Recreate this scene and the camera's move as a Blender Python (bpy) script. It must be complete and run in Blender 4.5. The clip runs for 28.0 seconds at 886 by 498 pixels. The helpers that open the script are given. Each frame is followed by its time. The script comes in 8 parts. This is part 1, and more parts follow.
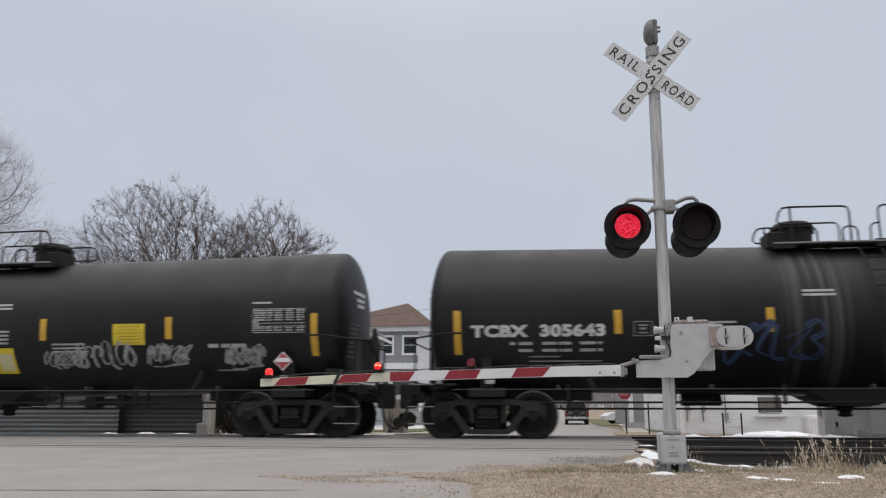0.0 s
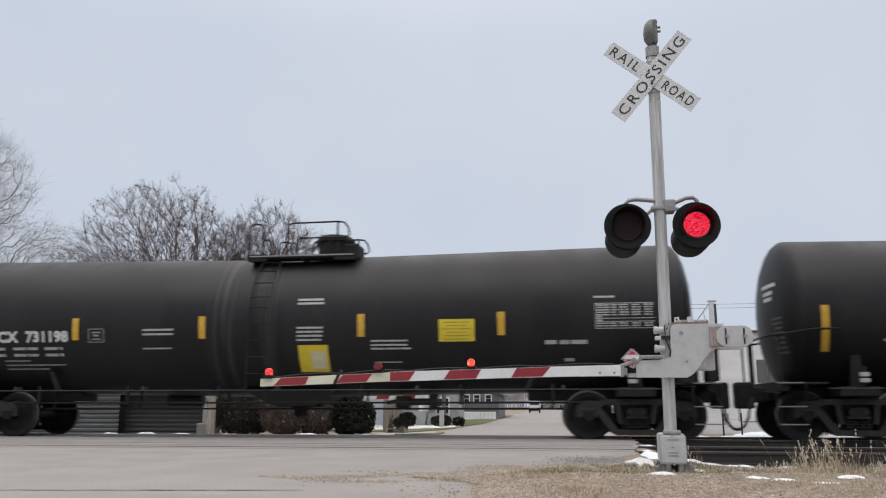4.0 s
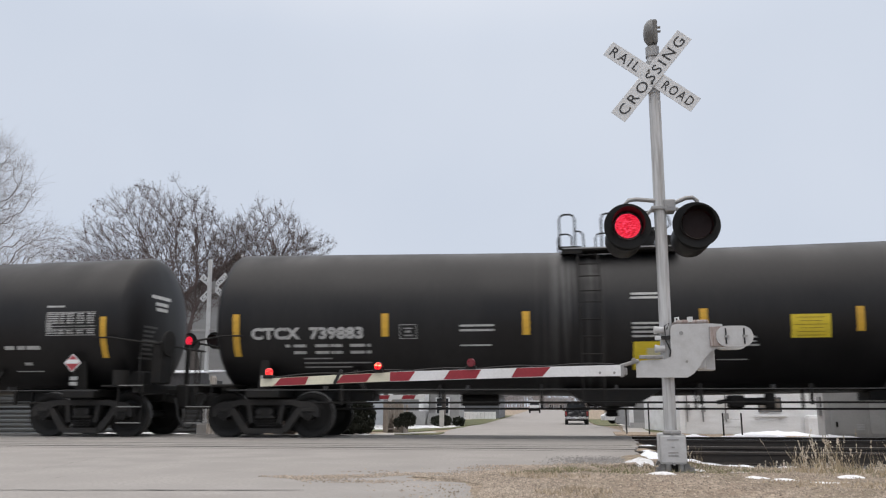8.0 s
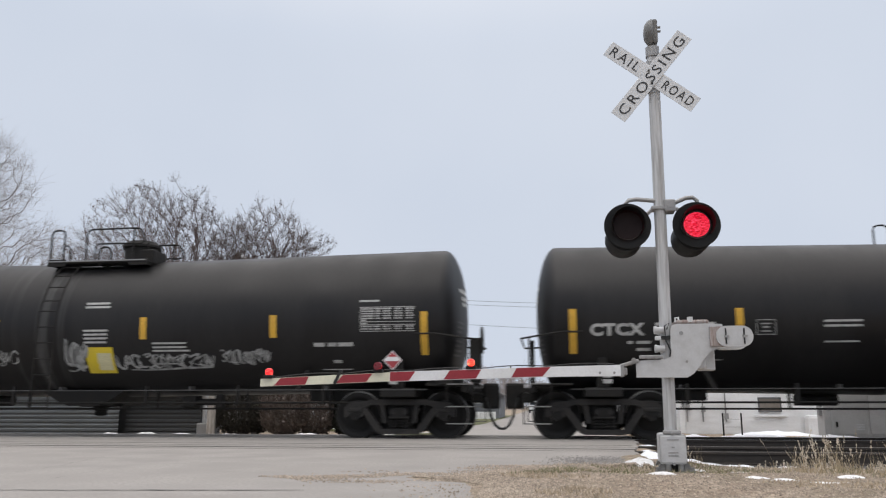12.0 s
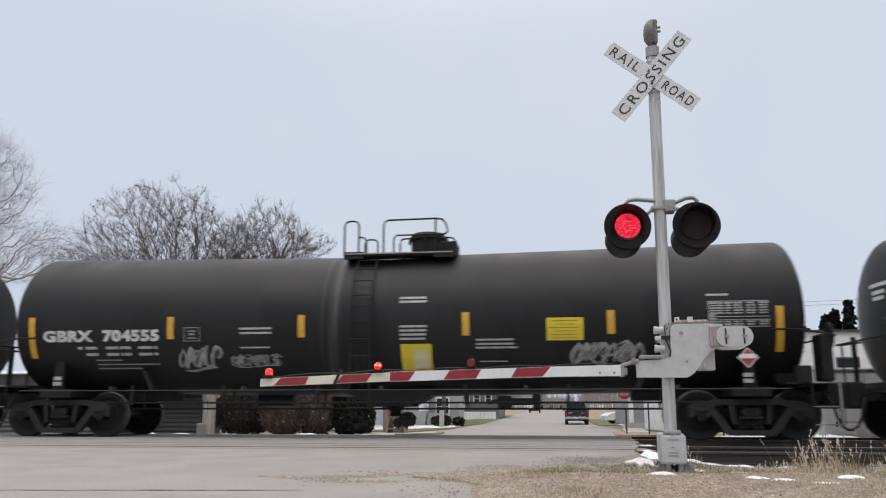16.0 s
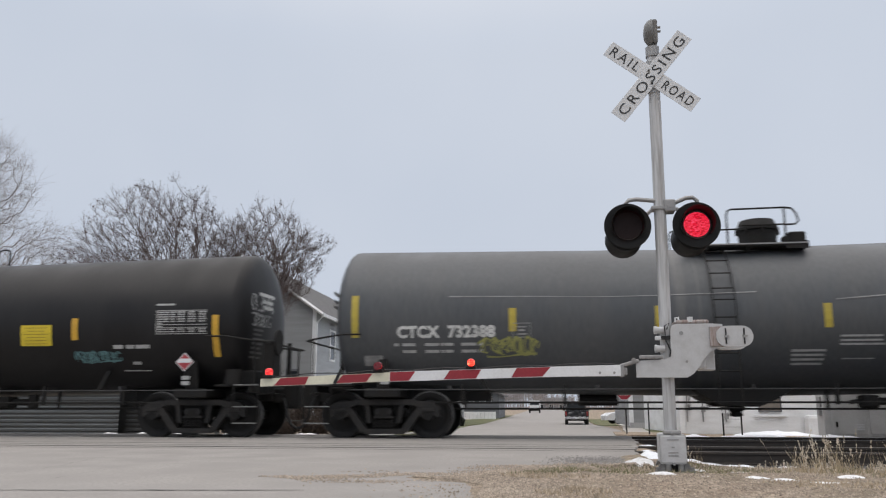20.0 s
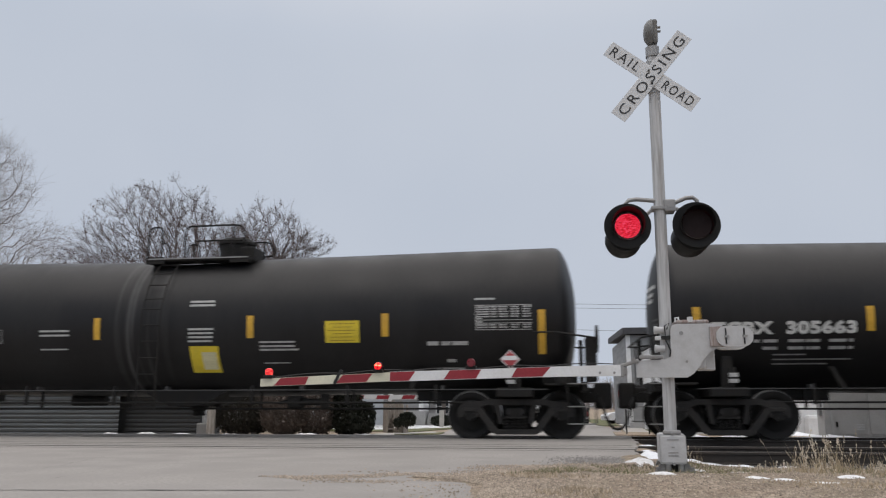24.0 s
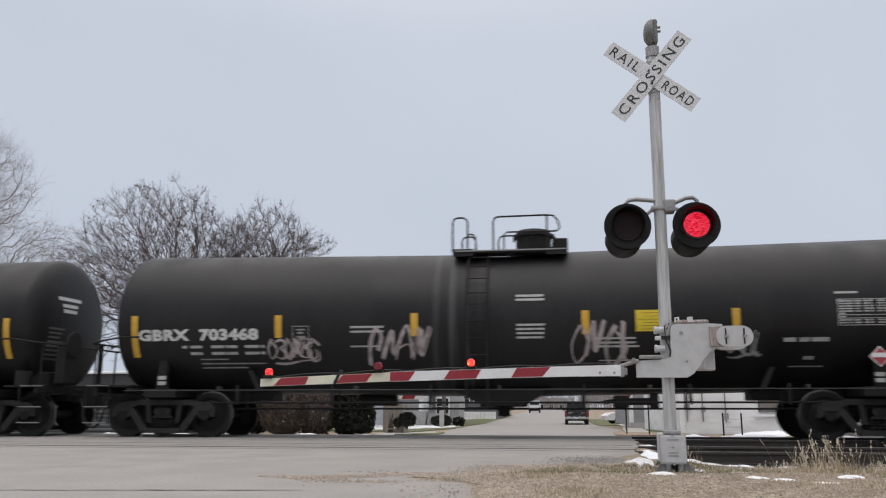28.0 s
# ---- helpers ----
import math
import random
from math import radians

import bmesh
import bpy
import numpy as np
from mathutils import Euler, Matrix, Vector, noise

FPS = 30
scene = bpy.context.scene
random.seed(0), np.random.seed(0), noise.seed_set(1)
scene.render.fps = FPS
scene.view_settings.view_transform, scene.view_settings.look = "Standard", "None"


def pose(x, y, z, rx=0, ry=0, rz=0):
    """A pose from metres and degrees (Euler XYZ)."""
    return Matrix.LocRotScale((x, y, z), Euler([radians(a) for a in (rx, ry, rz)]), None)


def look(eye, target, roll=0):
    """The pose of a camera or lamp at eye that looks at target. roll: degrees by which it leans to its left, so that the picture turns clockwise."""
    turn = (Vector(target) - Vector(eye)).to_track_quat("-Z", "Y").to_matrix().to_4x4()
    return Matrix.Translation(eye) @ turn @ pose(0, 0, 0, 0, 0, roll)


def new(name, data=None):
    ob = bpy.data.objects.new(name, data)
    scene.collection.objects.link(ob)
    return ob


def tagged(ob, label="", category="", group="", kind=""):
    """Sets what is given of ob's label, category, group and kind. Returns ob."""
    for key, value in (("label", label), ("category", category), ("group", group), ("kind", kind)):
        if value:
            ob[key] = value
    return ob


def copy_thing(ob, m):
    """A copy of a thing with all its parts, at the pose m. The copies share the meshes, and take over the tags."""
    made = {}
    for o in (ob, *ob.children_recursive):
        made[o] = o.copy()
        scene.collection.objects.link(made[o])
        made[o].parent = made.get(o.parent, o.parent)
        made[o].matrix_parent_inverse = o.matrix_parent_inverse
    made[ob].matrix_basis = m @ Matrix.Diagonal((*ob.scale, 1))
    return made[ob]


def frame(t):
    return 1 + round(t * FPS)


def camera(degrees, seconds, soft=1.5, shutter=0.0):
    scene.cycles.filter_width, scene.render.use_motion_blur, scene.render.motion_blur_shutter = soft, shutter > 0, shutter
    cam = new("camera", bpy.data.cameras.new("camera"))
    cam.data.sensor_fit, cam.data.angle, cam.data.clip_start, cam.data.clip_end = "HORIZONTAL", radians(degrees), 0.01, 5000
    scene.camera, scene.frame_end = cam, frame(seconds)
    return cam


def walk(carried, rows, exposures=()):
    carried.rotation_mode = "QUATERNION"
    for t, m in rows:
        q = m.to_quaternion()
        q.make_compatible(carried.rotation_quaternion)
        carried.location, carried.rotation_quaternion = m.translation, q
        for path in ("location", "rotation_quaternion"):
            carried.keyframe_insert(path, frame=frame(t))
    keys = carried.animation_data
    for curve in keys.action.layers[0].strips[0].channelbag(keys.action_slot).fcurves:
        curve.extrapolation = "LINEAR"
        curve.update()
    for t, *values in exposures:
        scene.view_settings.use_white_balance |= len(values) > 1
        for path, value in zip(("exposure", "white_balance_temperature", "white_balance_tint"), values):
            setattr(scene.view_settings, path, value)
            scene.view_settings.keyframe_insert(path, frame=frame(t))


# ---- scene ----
LENGTH = 28.0
cam = camera(59.27, LENGTH, soft=1.2, shutter=0.13)
EYE = Vector((0.0, 0.0, 0.6))
TILT, TURN = radians(11.52), radians(7.59)
AHEAD = Vector((-math.sin(TURN) * math.cos(TILT), math.cos(TURN) * math.cos(TILT), math.sin(TILT)))
walk(cam, [(0.0, look(EYE, EYE + AHEAD)), (LENGTH, look(EYE, EYE + AHEAD))], [(0.0, -0.17), (1.0, -0.035), (3.5, -0.02), (6.0, 0.07), (9.0, 0.07), (10.0, 0.0), (11.0, 0.07), (19.0, 0.07), (20.0, -0.05), (20.5, -0.14), (21.0, -0.22), (26.0, -0.19), (27.0, -0.22), (LENGTH, -0.08)])

# ---- sky and sun: overcast winter day ----
world = bpy.data.worlds.new("world")
scene.world = world
world.use_nodes = True
wt = world.node_tree
wt.nodes.clear()


def wnode(kind, **kw):
    n = wt.nodes.new(kind)
    for k, v in kw.items():
        n.inputs[k].default_value = v
    return n


sky = wt.nodes.new("ShaderNodeTexSky")
sky.sky_type, sky.sun_disc = "NISHITA", False
sky.sun_elevation, sky.sun_rotation = radians(62), radians(205)
sky.air_density, sky.dust_density, sky.ozone_density = 1.0, 4.0, 1.0
grey = wnode("ShaderNodeHueSaturation", Saturation=0.35, Value=0.055)
geo = wt.nodes.new("ShaderNodeTexCoord")
soft_cloud = wnode("ShaderNodeTexNoise", Scale=1.6, Detail=4.0, Roughness=0.5)
ramp = wt.nodes.new("ShaderNodeValToRGB")
ramp.color_ramp.elements[0].position, ramp.color_ramp.elements[0].color = 0.3, (0.565, 0.63, 0.745, 1)
ramp.color_ramp.elements[1].position, ramp.color_ramp.elements[1].color = 0.7, (0.645, 0.70, 0.80, 1)
both = wt.nodes.new("ShaderNodeMix")
both.data_type = "RGBA"
both.inputs[0].default_value = 0.95
high = wt.nodes.new("ShaderNodeMix")
high.data_type = "RGBA"
high.inputs[7].default_value = (0.70, 0.672, 0.665, 1)
bg = wnode("ShaderNodeBackground", Strength=1.0)
wout = wt.nodes.new("ShaderNodeOutputWorld")
wt.links.new(sky.outputs[0], grey.inputs["Color"])
wt.links.new(geo.outputs["Generated"], soft_cloud.inputs["Vector"])
wt.links.new(soft_cloud.outputs["Fac"], ramp.inputs["Fac"])
sep = wt.nodes.new("ShaderNodeSeparateXYZ")
rise = wt.nodes.new("ShaderNodeMapRange")
rise.interpolation_type = "SMOOTHSTEP"
for key, v in (("From Min", 0.42), ("From Max", 1.0), ("To Min", 1.0), ("To Max", 3.0)):
    rise.inputs[key].default_value = v
wt.links.new(geo.outputs["Generated"], sep.inputs[0])
wt.links.new(sep.outputs[2], rise.inputs["Value"])
wt.links.new(rise.outputs[0], bg.inputs["Strength"])
wt.links.new(grey.outputs[0], both.inputs[6])
wt.links.new(ramp.outputs[0], both.inputs[7])
warm = wt.nodes.new("ShaderNodeMapRange")
for key, v in (("From Min", 0.45), ("From Max", 0.75), ("To Min", 0.0), ("To Max", 1.0)):
    warm.inputs[key].default_value = v
wt.links.new(sep.outputs[2], warm.inputs["Value"])
wt.links.new(warm.outputs[0], high.inputs[0])
wt.links.new(both.outputs[2], high.inputs[6])
wt.links.new(high.outputs[2], bg.inputs["Color"])
wt.links.new(bg.outputs[0], wout.inputs["Surface"])

sun_data = bpy.data.lights.new("sun", "SUN")
sun_data.energy, sun_data.angle, sun_data.color = 0.5, radians(40), (1.0, 0.97, 0.93)
sun_lamp = new("sun", sun_data)
SUN_WAY = Vector((math.sin(radians(205)) * math.cos(radians(62)), math.cos(radians(205)) * math.cos(radians(62)), math.sin(radians(62))))
sun_lamp.matrix_world = look(SUN_WAY * 60, (0, 0, 0))


# ---- materials ----
MATS = {}


def paint(name, base, rough=0.6, metal=0.0, vary=0.12, scale=3.0, fine=40.0, bump=0.15, dirt=None, dirt_amount=0.35,
          stretch=(1, 1, 1), emit=None, strength=0.0, island=0.0, spec=0.5, stain=None):
    """A surface with wear at two scales: broad patches and fine grain, in metres of the object."""
    if name in MATS:
        return MATS[name]
    m = bpy.data.materials.new(name)
    m.use_nodes = True
    nt = m.node_tree
    p = nt.nodes["Principled BSDF"]
    tc = nt.nodes.new("ShaderNodeTexCoord")
    mp = nt.nodes.new("ShaderNodeMapping")
    mp.inputs["Scale"].default_value = stretch
    nt.links.new(tc.outputs["Object"], mp.inputs["Vector"])
    n1 = nt.nodes.new("ShaderNodeTexNoise")
    n1.inputs["Scale"].default_value, n1.inputs["Detail"].default_value = scale, 5
    n2 = nt.nodes.new("ShaderNodeTexNoise")
    n2.inputs["Scale"].default_value, n2.inputs["Detail"].default_value = fine, 3
    for n in (n1, n2):
        nt.links.new(mp.outputs[0], n.inputs["Vector"])
    if dirt is None:
        dirt = tuple(c * 0.55 for c in base)
    r = nt.nodes.new("ShaderNodeValToRGB")
    r.color_ramp.elements[0].position, r.color_ramp.elements[1].position = 0.42, 0.72
    r.color_ramp.elements[0].color = (0, 0, 0, 1)
    r.color_ramp.elements[1].color = (dirt_amount,) * 3 + (1,)
    nt.links.new(n1.outputs["Fac"], r.inputs["Fac"])
    mix = nt.nodes.new("ShaderNodeMix")
    mix.data_type = "RGBA"
    mix.inputs[6].default_value, mix.inputs[7].default_value = (*base, 1), (*dirt, 1)
    nt.links.new(r.outputs[0], mix.inputs[0])
    colour = mix.outputs[2]
    if stain:
        # pale dust run down the shell beside the ladder, stronger on some cars than on others
        sx = nt.nodes.new("ShaderNodeSeparateXYZ")
        nt.links.new(tc.outputs["Object"], sx.inputs[0])
        off = nt.nodes.new("ShaderNodeMath")
        off.operation = "ADD"
        off.inputs[1].default_value = 0.75
        nt.links.new(sx.outputs[0], off.inputs[0])
        ab = nt.nodes.new("ShaderNodeMath")
        ab.operation = "ABSOLUTE"
        nt.links.new(off.outputs[0], ab.inputs[0])
        band = nt.nodes.new("ShaderNodeMapRange")
        for key, v in (("From Min", 0.15), ("From Max", 0.85), ("To Min", 1.0), ("To Max", 0.0)):
            band.inputs[key].default_value = v
        nt.links.new(ab.outputs[0], band.inputs["Value"])
        runs = nt.nodes.new("ShaderNodeMapping")
        runs.inputs["Scale"].default_value = (3.4, 0.08, 0.10)
        nt.links.new(tc.outputs["Object"], runs.inputs["Vector"])
        n3 = nt.nodes.new("ShaderNodeTexNoise")
        n3.noise_dimensions = "4D"
        n3.inputs["Scale"].default_value = 1.6
        who = nt.nodes.new("ShaderNodeObjectInfo")
        seed = nt.nodes.new("ShaderNodeMath")
        seed.operation = "MULTIPLY"
        seed.inputs[1].default_value = 40.0
        nt.links.new(who.outputs["Random"], seed.inputs[0])
        nt.links.new(seed.outputs[0], n3.inputs["W"])
        nt.links.new(runs.outputs[0], n3.inputs["Vector"])
        streak = nt.nodes.new("ShaderNodeMapRange")
        for key, v in (("From Min", 0.50), ("From Max", 0.72), ("To Min", 0.0), ("To Max", 0.65)):
            streak.inputs[key].default_value = v
        nt.links.new(n3.outputs["Fac"], streak.inputs["Value"])
        both_ = nt.nodes.new("ShaderNodeMath")
        both_.operation = "MULTIPLY"
        nt.links.new(band.outputs[0], both_.inputs[0])
        nt.links.new(streak.outputs[0], both_.inputs[1])
        dust = nt.nodes.new("ShaderNodeMix")
        dust.data_type = "RGBA"
        nt.links.new(both_.outputs[0], dust.inputs[0])
        nt.links.new(colour, dust.inputs[6])
        dust.inputs[7].default_value = (*stain, 1)
        colour = dust.outputs[2]
    lo, hi = 1 - vary, 1 + vary
    rng = nt.nodes.new("ShaderNodeMapRange")
    rng.inputs["From Min"].default_value, rng.inputs["From Max"].default_value = 0.3, 0.7
    rng.inputs["To Min"].default_value, rng.inputs["To Max"].default_value = lo, hi
    nt.links.new(n2.outputs["Fac"], rng.inputs["Value"])
    value = rng.outputs[0]
    if island:
        info = nt.nodes.new("ShaderNodeObjectInfo")
        isl = nt.nodes.new("ShaderNodeNewGeometry")
        add = nt.nodes.new("ShaderNodeMath")
        add.operation = "ADD"
        nt.links.new(info.outputs["Random"], add.inputs[0])
        nt.links.new(isl.outputs["Random Per Island"], add.inputs[1])
        r2 = nt.nodes.new("ShaderNodeMapRange")
        r2.inputs["From Max"].default_value = 2.0
        r2.inputs["To Min"].default_value, r2.inputs["To Max"].default_value = 1 - island, 1 + island
        nt.links.new(add.outputs[0], r2.inputs["Value"])
        mul = nt.nodes.new("ShaderNodeMath")
        mul.operation = "MULTIPLY"
        nt.links.new(value, mul.inputs[0])
        nt.links.new(r2.outputs[0], mul.inputs[1])
        value = mul.outputs[0]
    sc = nt.nodes.new("ShaderNodeVectorMath")
    sc.operation = "SCALE"
    nt.links.new(colour, sc.inputs[0])
    nt.links.new(value, sc.inputs["Scale"])
    nt.links.new(sc.outputs[0], p.inputs["Base Color"])
    p.inputs["Metallic"].default_value = metal
    p.inputs["Specular IOR Level"].default_value = spec
    rr = nt.nodes.new("ShaderNodeMapRange")
    rr.inputs["From Min"].default_value, rr.inputs["From Max"].default_value = 0.3, 0.7
    rr.inputs["To Min"].default_value, rr.inputs["To Max"].default_value = max(0.05, rough - 0.1), min(1, rough + 0.1)
    nt.links.new(n1.outputs["Fac"], rr.inputs["Value"])
    nt.links.new(rr.outputs[0], p.inputs["Roughness"])
    if bump:
        b = nt.nodes.new("ShaderNodeBump")
        b.inputs["Strength"].default_value, b.inputs["Distance"].default_value = bump, 0.02
        nt.links.new(n2.outputs["Fac"], b.inputs["Height"])
        nt.links.new(b.outputs[0], p.inputs["Normal"])
    if emit:
        p.inputs["Emission Color"].default_value = (*emit, 1)
        p.inputs["Emission Strength"].default_value = strength
    MATS[name] = m
    return m


BLACK = paint("tank_black", (0.0112, 0.0106, 0.0112), 0.45, vary=0.12, scale=0.9, fine=14, bump=0.04, dirt=(0.023, 0.023, 0.023), dirt_amount=0.5, stretch=(1.6, 1, 0.25), spec=0.28, stain=(0.15, 0.149, 0.147))
TANK_GREY = paint("tank_grey", (0.072, 0.077, 0.083), 0.45, vary=0.12, scale=0.9, fine=14, bump=0.04, dirt=(0.10, 0.10, 0.10), dirt_amount=0.5, stretch=(1.6, 1, 0.25), spec=0.4, stain=(0.2, 0.19, 0.18))
IRON = paint("grimy_iron", (0.0115, 0.011, 0.0105), 0.75, vary=0.25, scale=4, fine=40, bump=0.25, dirt=(0.03, 0.026, 0.022), dirt_amount=0.5, spec=0.3)
CAST = paint("cast_steel", (0.019, 0.018, 0.0175), 0.72, vary=0.25, scale=5, fine=50, bump=0.3, dirt=(0.048, 0.043, 0.039), dirt_amount=0.6, spec=0.3)
WHEEL = paint("wheel_steel", (0.0105, 0.010, 0.0097), 0.65, metal=0.1, vary=0.2, scale=6, fine=40, bump=0.2, dirt=(0.022, 0.020, 0.018), dirt_amount=0.5, spec=0.3)
TREAD = paint("worn_tread", (0.10, 0.098, 0.095), 0.45, metal=0.6, vary=0.1, scale=6, fine=60, bump=0.05)
YELLOW = paint("reflective_yellow", (0.62, 0.36, 0.035), 0.5, vary=0.1, scale=6, fine=30, bump=0.02, dirt=(0.35, 0.22, 0.05), dirt_amount=0.4)
LEMON = paint("faded_lemon_strip", (0.46, 0.36, 0.05), 0.5, vary=0.1, scale=6, fine=30, bump=0.02, dirt=(0.3, 0.24, 0.07), dirt_amount=0.4)
PANEL_YELLOW = paint("panel_yellow", (0.68, 0.52, 0.03), 0.5, vary=0.06, scale=6, fine=30, bump=0.02, dirt=(0.45, 0.36, 0.06), dirt_amount=0.3)
PANEL_INK = paint("panel_ink", (0.26, 0.18, 0.02), 0.6, bump=0)
PALE = paint("panel_pale", (0.62, 0.58, 0.36), 0.5, bump=0)
STENCIL = paint("stencil_white", (0.62, 0.62, 0.6), 0.6, vary=0.12, scale=5, fine=40, bump=0.02, dirt=(0.3, 0.3, 0.29), dirt_amount=0.5)
SMALL_STENCIL = paint("worn_small_stencil", (0.43, 0.43, 0.42), 0.6, vary=0.25, scale=9, fine=60, bump=0.02, dirt=(0.2, 0.2, 0.2), dirt_amount=0.6)
GHOST = paint("ghosted_stencil", (0.09, 0.09, 0.088), 0.6, vary=0.3, scale=9, fine=60, bump=0.0)
RUSTY = paint("rust_streaked_plate", (0.36, 0.325, 0.31), 0.7, vary=0.15, scale=14, fine=60, bump=0.1, dirt=(0.17, 0.085, 0.06), dirt_amount=0.9, stretch=(3, 1, 0.3))
FAINT = paint("faded_stencil", (0.30, 0.30, 0.295), 0.6, vary=0.2, scale=5, fine=40, bump=0.02, dirt=(0.12, 0.12, 0.12), dirt_amount=0.6)
SIGNAL_GREY = paint("signal_aluminium_paint", (0.48, 0.485, 0.49), 0.5, vary=0.04, scale=9, fine=60, bump=0.03, dirt=(0.33, 0.32, 0.315), dirt_amount=0.4)
MAST_GREY = paint("weathered_mast_paint", (0.50, 0.505, 0.51), 0.5, vary=0.06, scale=16, fine=60, bump=0.03, dirt=(0.20, 0.19, 0.18), dirt_amount=0.8, stretch=(1.5, 1.5, 0.10))
GALV = paint("galvanised_steel", (0.30, 0.30, 0.30), 0.5, metal=0.35, vary=0.08, scale=5, fine=45, bump=0.08, dirt=(0.24, 0.22, 0.2), dirt_amount=0.5)
FOOT = paint("grimy_cast_grey", (0.20, 0.20, 0.195), 0.7, vary=0.15, scale=9, fine=50, bump=0.15, dirt=(0.10, 0.095, 0.09), dirt_amount=0.7)
SIGN_WHITE = paint("sign_white", (0.60, 0.61, 0.62), 0.45, vary=0.05, scale=5, fine=60, bump=0.02, dirt=(0.42, 0.42, 0.42), dirt_amount=0.35)
SIGN_BLACK = paint("sign_black", (0.02, 0.02, 0.021), 0.5, bump=0.02)
LAMP_BLACK = paint("lamp_black", (0.006, 0.006, 0.006), 0.55, vary=0.2, scale=6, fine=60, bump=0.08, dirt=(0.016, 0.016, 0.016), dirt_amount=0.4, spec=0.25)
ARM_WHITE = paint("arm_white", (0.72, 0.73, 0.74), 0.5, vary=0.05, scale=4, fine=50, bump=0.03, dirt=(0.5, 0.49, 0.46), dirt_amount=0.35)
ARM_CREAM = paint("arm_cream", (0.66, 0.64, 0.50), 0.5, vary=0.05, scale=4, fine=50, bump=0.03, dirt=(0.45, 0.43, 0.35), dirt_amount=0.35)
ARM_RED = paint("arm_red", (0.27, 0.016, 0.027), 0.45, vary=0.1, scale=4, fine=50, bump=0.03, dirt=(0.2, 0.03, 0.035), dirt_amount=0.4)
DEAD_RED = paint("unlit_red_lens", (0.16, 0.012, 0.02), 0.3, vary=0.2, scale=20, fine=80, bump=0.1)
DARK_LENS = paint("dark_lens", (0.012, 0.005, 0.005), 0.5, vary=0.2, scale=20, fine=80, bump=0.1, spec=0.2)
RUBBER = paint("cable_black", (0.012, 0.012, 0.012), 0.6, bump=0.05)


def glowing(name, colour, strength, dots, hot=(1.0, 0.11, 0.21)):
    """A lit red lens: the glow broken up by the rows of small prisms in the glass."""
    m = bpy.data.materials.new(name)
    m.use_nodes = True
    nt = m.node_tree
    p = nt.nodes["Principled BSDF"]
    p.inputs["Base Color"].default_value = (0.3, 0.01, 0.02, 1)
    tc, mp, nz = nt.nodes.new("ShaderNodeTexCoord"), nt.nodes.new("ShaderNodeMapping"), nt.nodes.new("ShaderNodeTexNoise")
    mp.inputs["Scale"].default_value = (1, 1, 3.0)
    nz.inputs["Scale"].default_value, nz.inputs["Detail"].default_value = dots, 2
    rp = nt.nodes.new("ShaderNodeValToRGB")
    rp.color_ramp.elements[0].position, rp.color_ramp.elements[1].position = 0.36, 0.70
    rp.color_ramp.elements[0].color, rp.color_ramp.elements[1].color = (0.34, 0.001, 0.008, 1), (*hot, 1)
    middle = rp.color_ramp.elements.new(0.50)
    middle.color = (*colour, 1)
    nt.links.new(tc.outputs["Object"], mp.inputs[0])
    nt.links.new(mp.outputs[0], nz.inputs["Vector"])
    nt.links.new(nz.outputs["Fac"], rp.inputs[0])
    nt.links.new(rp.outputs[0], p.inputs["Emission Color"])
    p.inputs["Emission Strength"].default_value = strength
    return m


RIM_GLOSS = paint("glossy_lens_rim", (0.06, 0.058, 0.06), 0.18, vary=0.1, bump=0.0)
LIT = glowing("lit_red_lens", (0.82, 0.004, 0.030), 1.0, 40)
LIT_SMALL = glowing("lit_small_lens", (1.0, 0.012, 0.014), 1.1, 34, (1.0, 0.25, 0.16))
LIT_FLASH = glowing("lit_flashing_lens", (1.0, 0.03, 0.015), 2.6, 20, (1.0, 0.32, 0.16))


# ---- mesh tools ----
from functools import lru_cache


def box(bm, x0, x1, y0, y1, z0, z1, bevel=0.0, turn=None):
    c = Vector(((x0 + x1) / 2, (y0 + y1) / 2, (z0 + z1) / 2))
    m = Matrix.Translation(c)
    if turn is not None:
        m = m @ turn
    m = m @ Matrix.Diagonal((abs(x1 - x0), abs(y1 - y0), abs(z1 - z0), 1))
    r = bmesh.ops.create_cube(bm, size=1, matrix=m)
    if bevel:
        es = {e for v in r["verts"] for e in v.link_edges}
        bmesh.ops.bevel(bm, geom=list(es), offset=bevel, segments=2, affect="EDGES", profile=0.5)
    return bm


def rod(bm, a, b, r, r2=None, n=10, caps=True):
    a, b = Vector(a), Vector(b)
    d = b - a
    m = Matrix.Translation((a + b) / 2) @ d.to_track_quat("Z", "Y").to_matrix().to_4x4()
    bmesh.ops.create_cone(bm, cap_ends=caps, segments=n, radius1=r, radius2=r if r2 is None else r2, depth=d.length, matrix=m)
    return bm


def pipe(bm, pts, r, n=8):
    """A bent tube through the points, one ring at each."""
    pts = [Vector(p) for p in pts]
    rings, up = [], Vector((0.13, 0.21, 0.97)).normalized()
    for i, p in enumerate(pts):
        d = (pts[min(i + 1, len(pts) - 1)] - pts[max(i - 1, 0)]).normalized()
        s = d.cross(up)
        if s.length < 0.05:
            s = d.cross(Vector((1, 0, 0)))
        s.normalize()
        t = d.cross(s)
        rings.append([bm.verts.new(p + (s * math.cos(a) + t * math.sin(a)) * r) for a in [2 * math.pi * k / n for k in range(n)]])
    for A, B in zip(rings, rings[1:]):
        for k in range(n):
            bm.faces.new((A[k], A[(k + 1) % n], B[(k + 1) % n], B[k]))
    bm.faces.new(rings[0])
    bm.faces.new(rings[-1])
    return bm


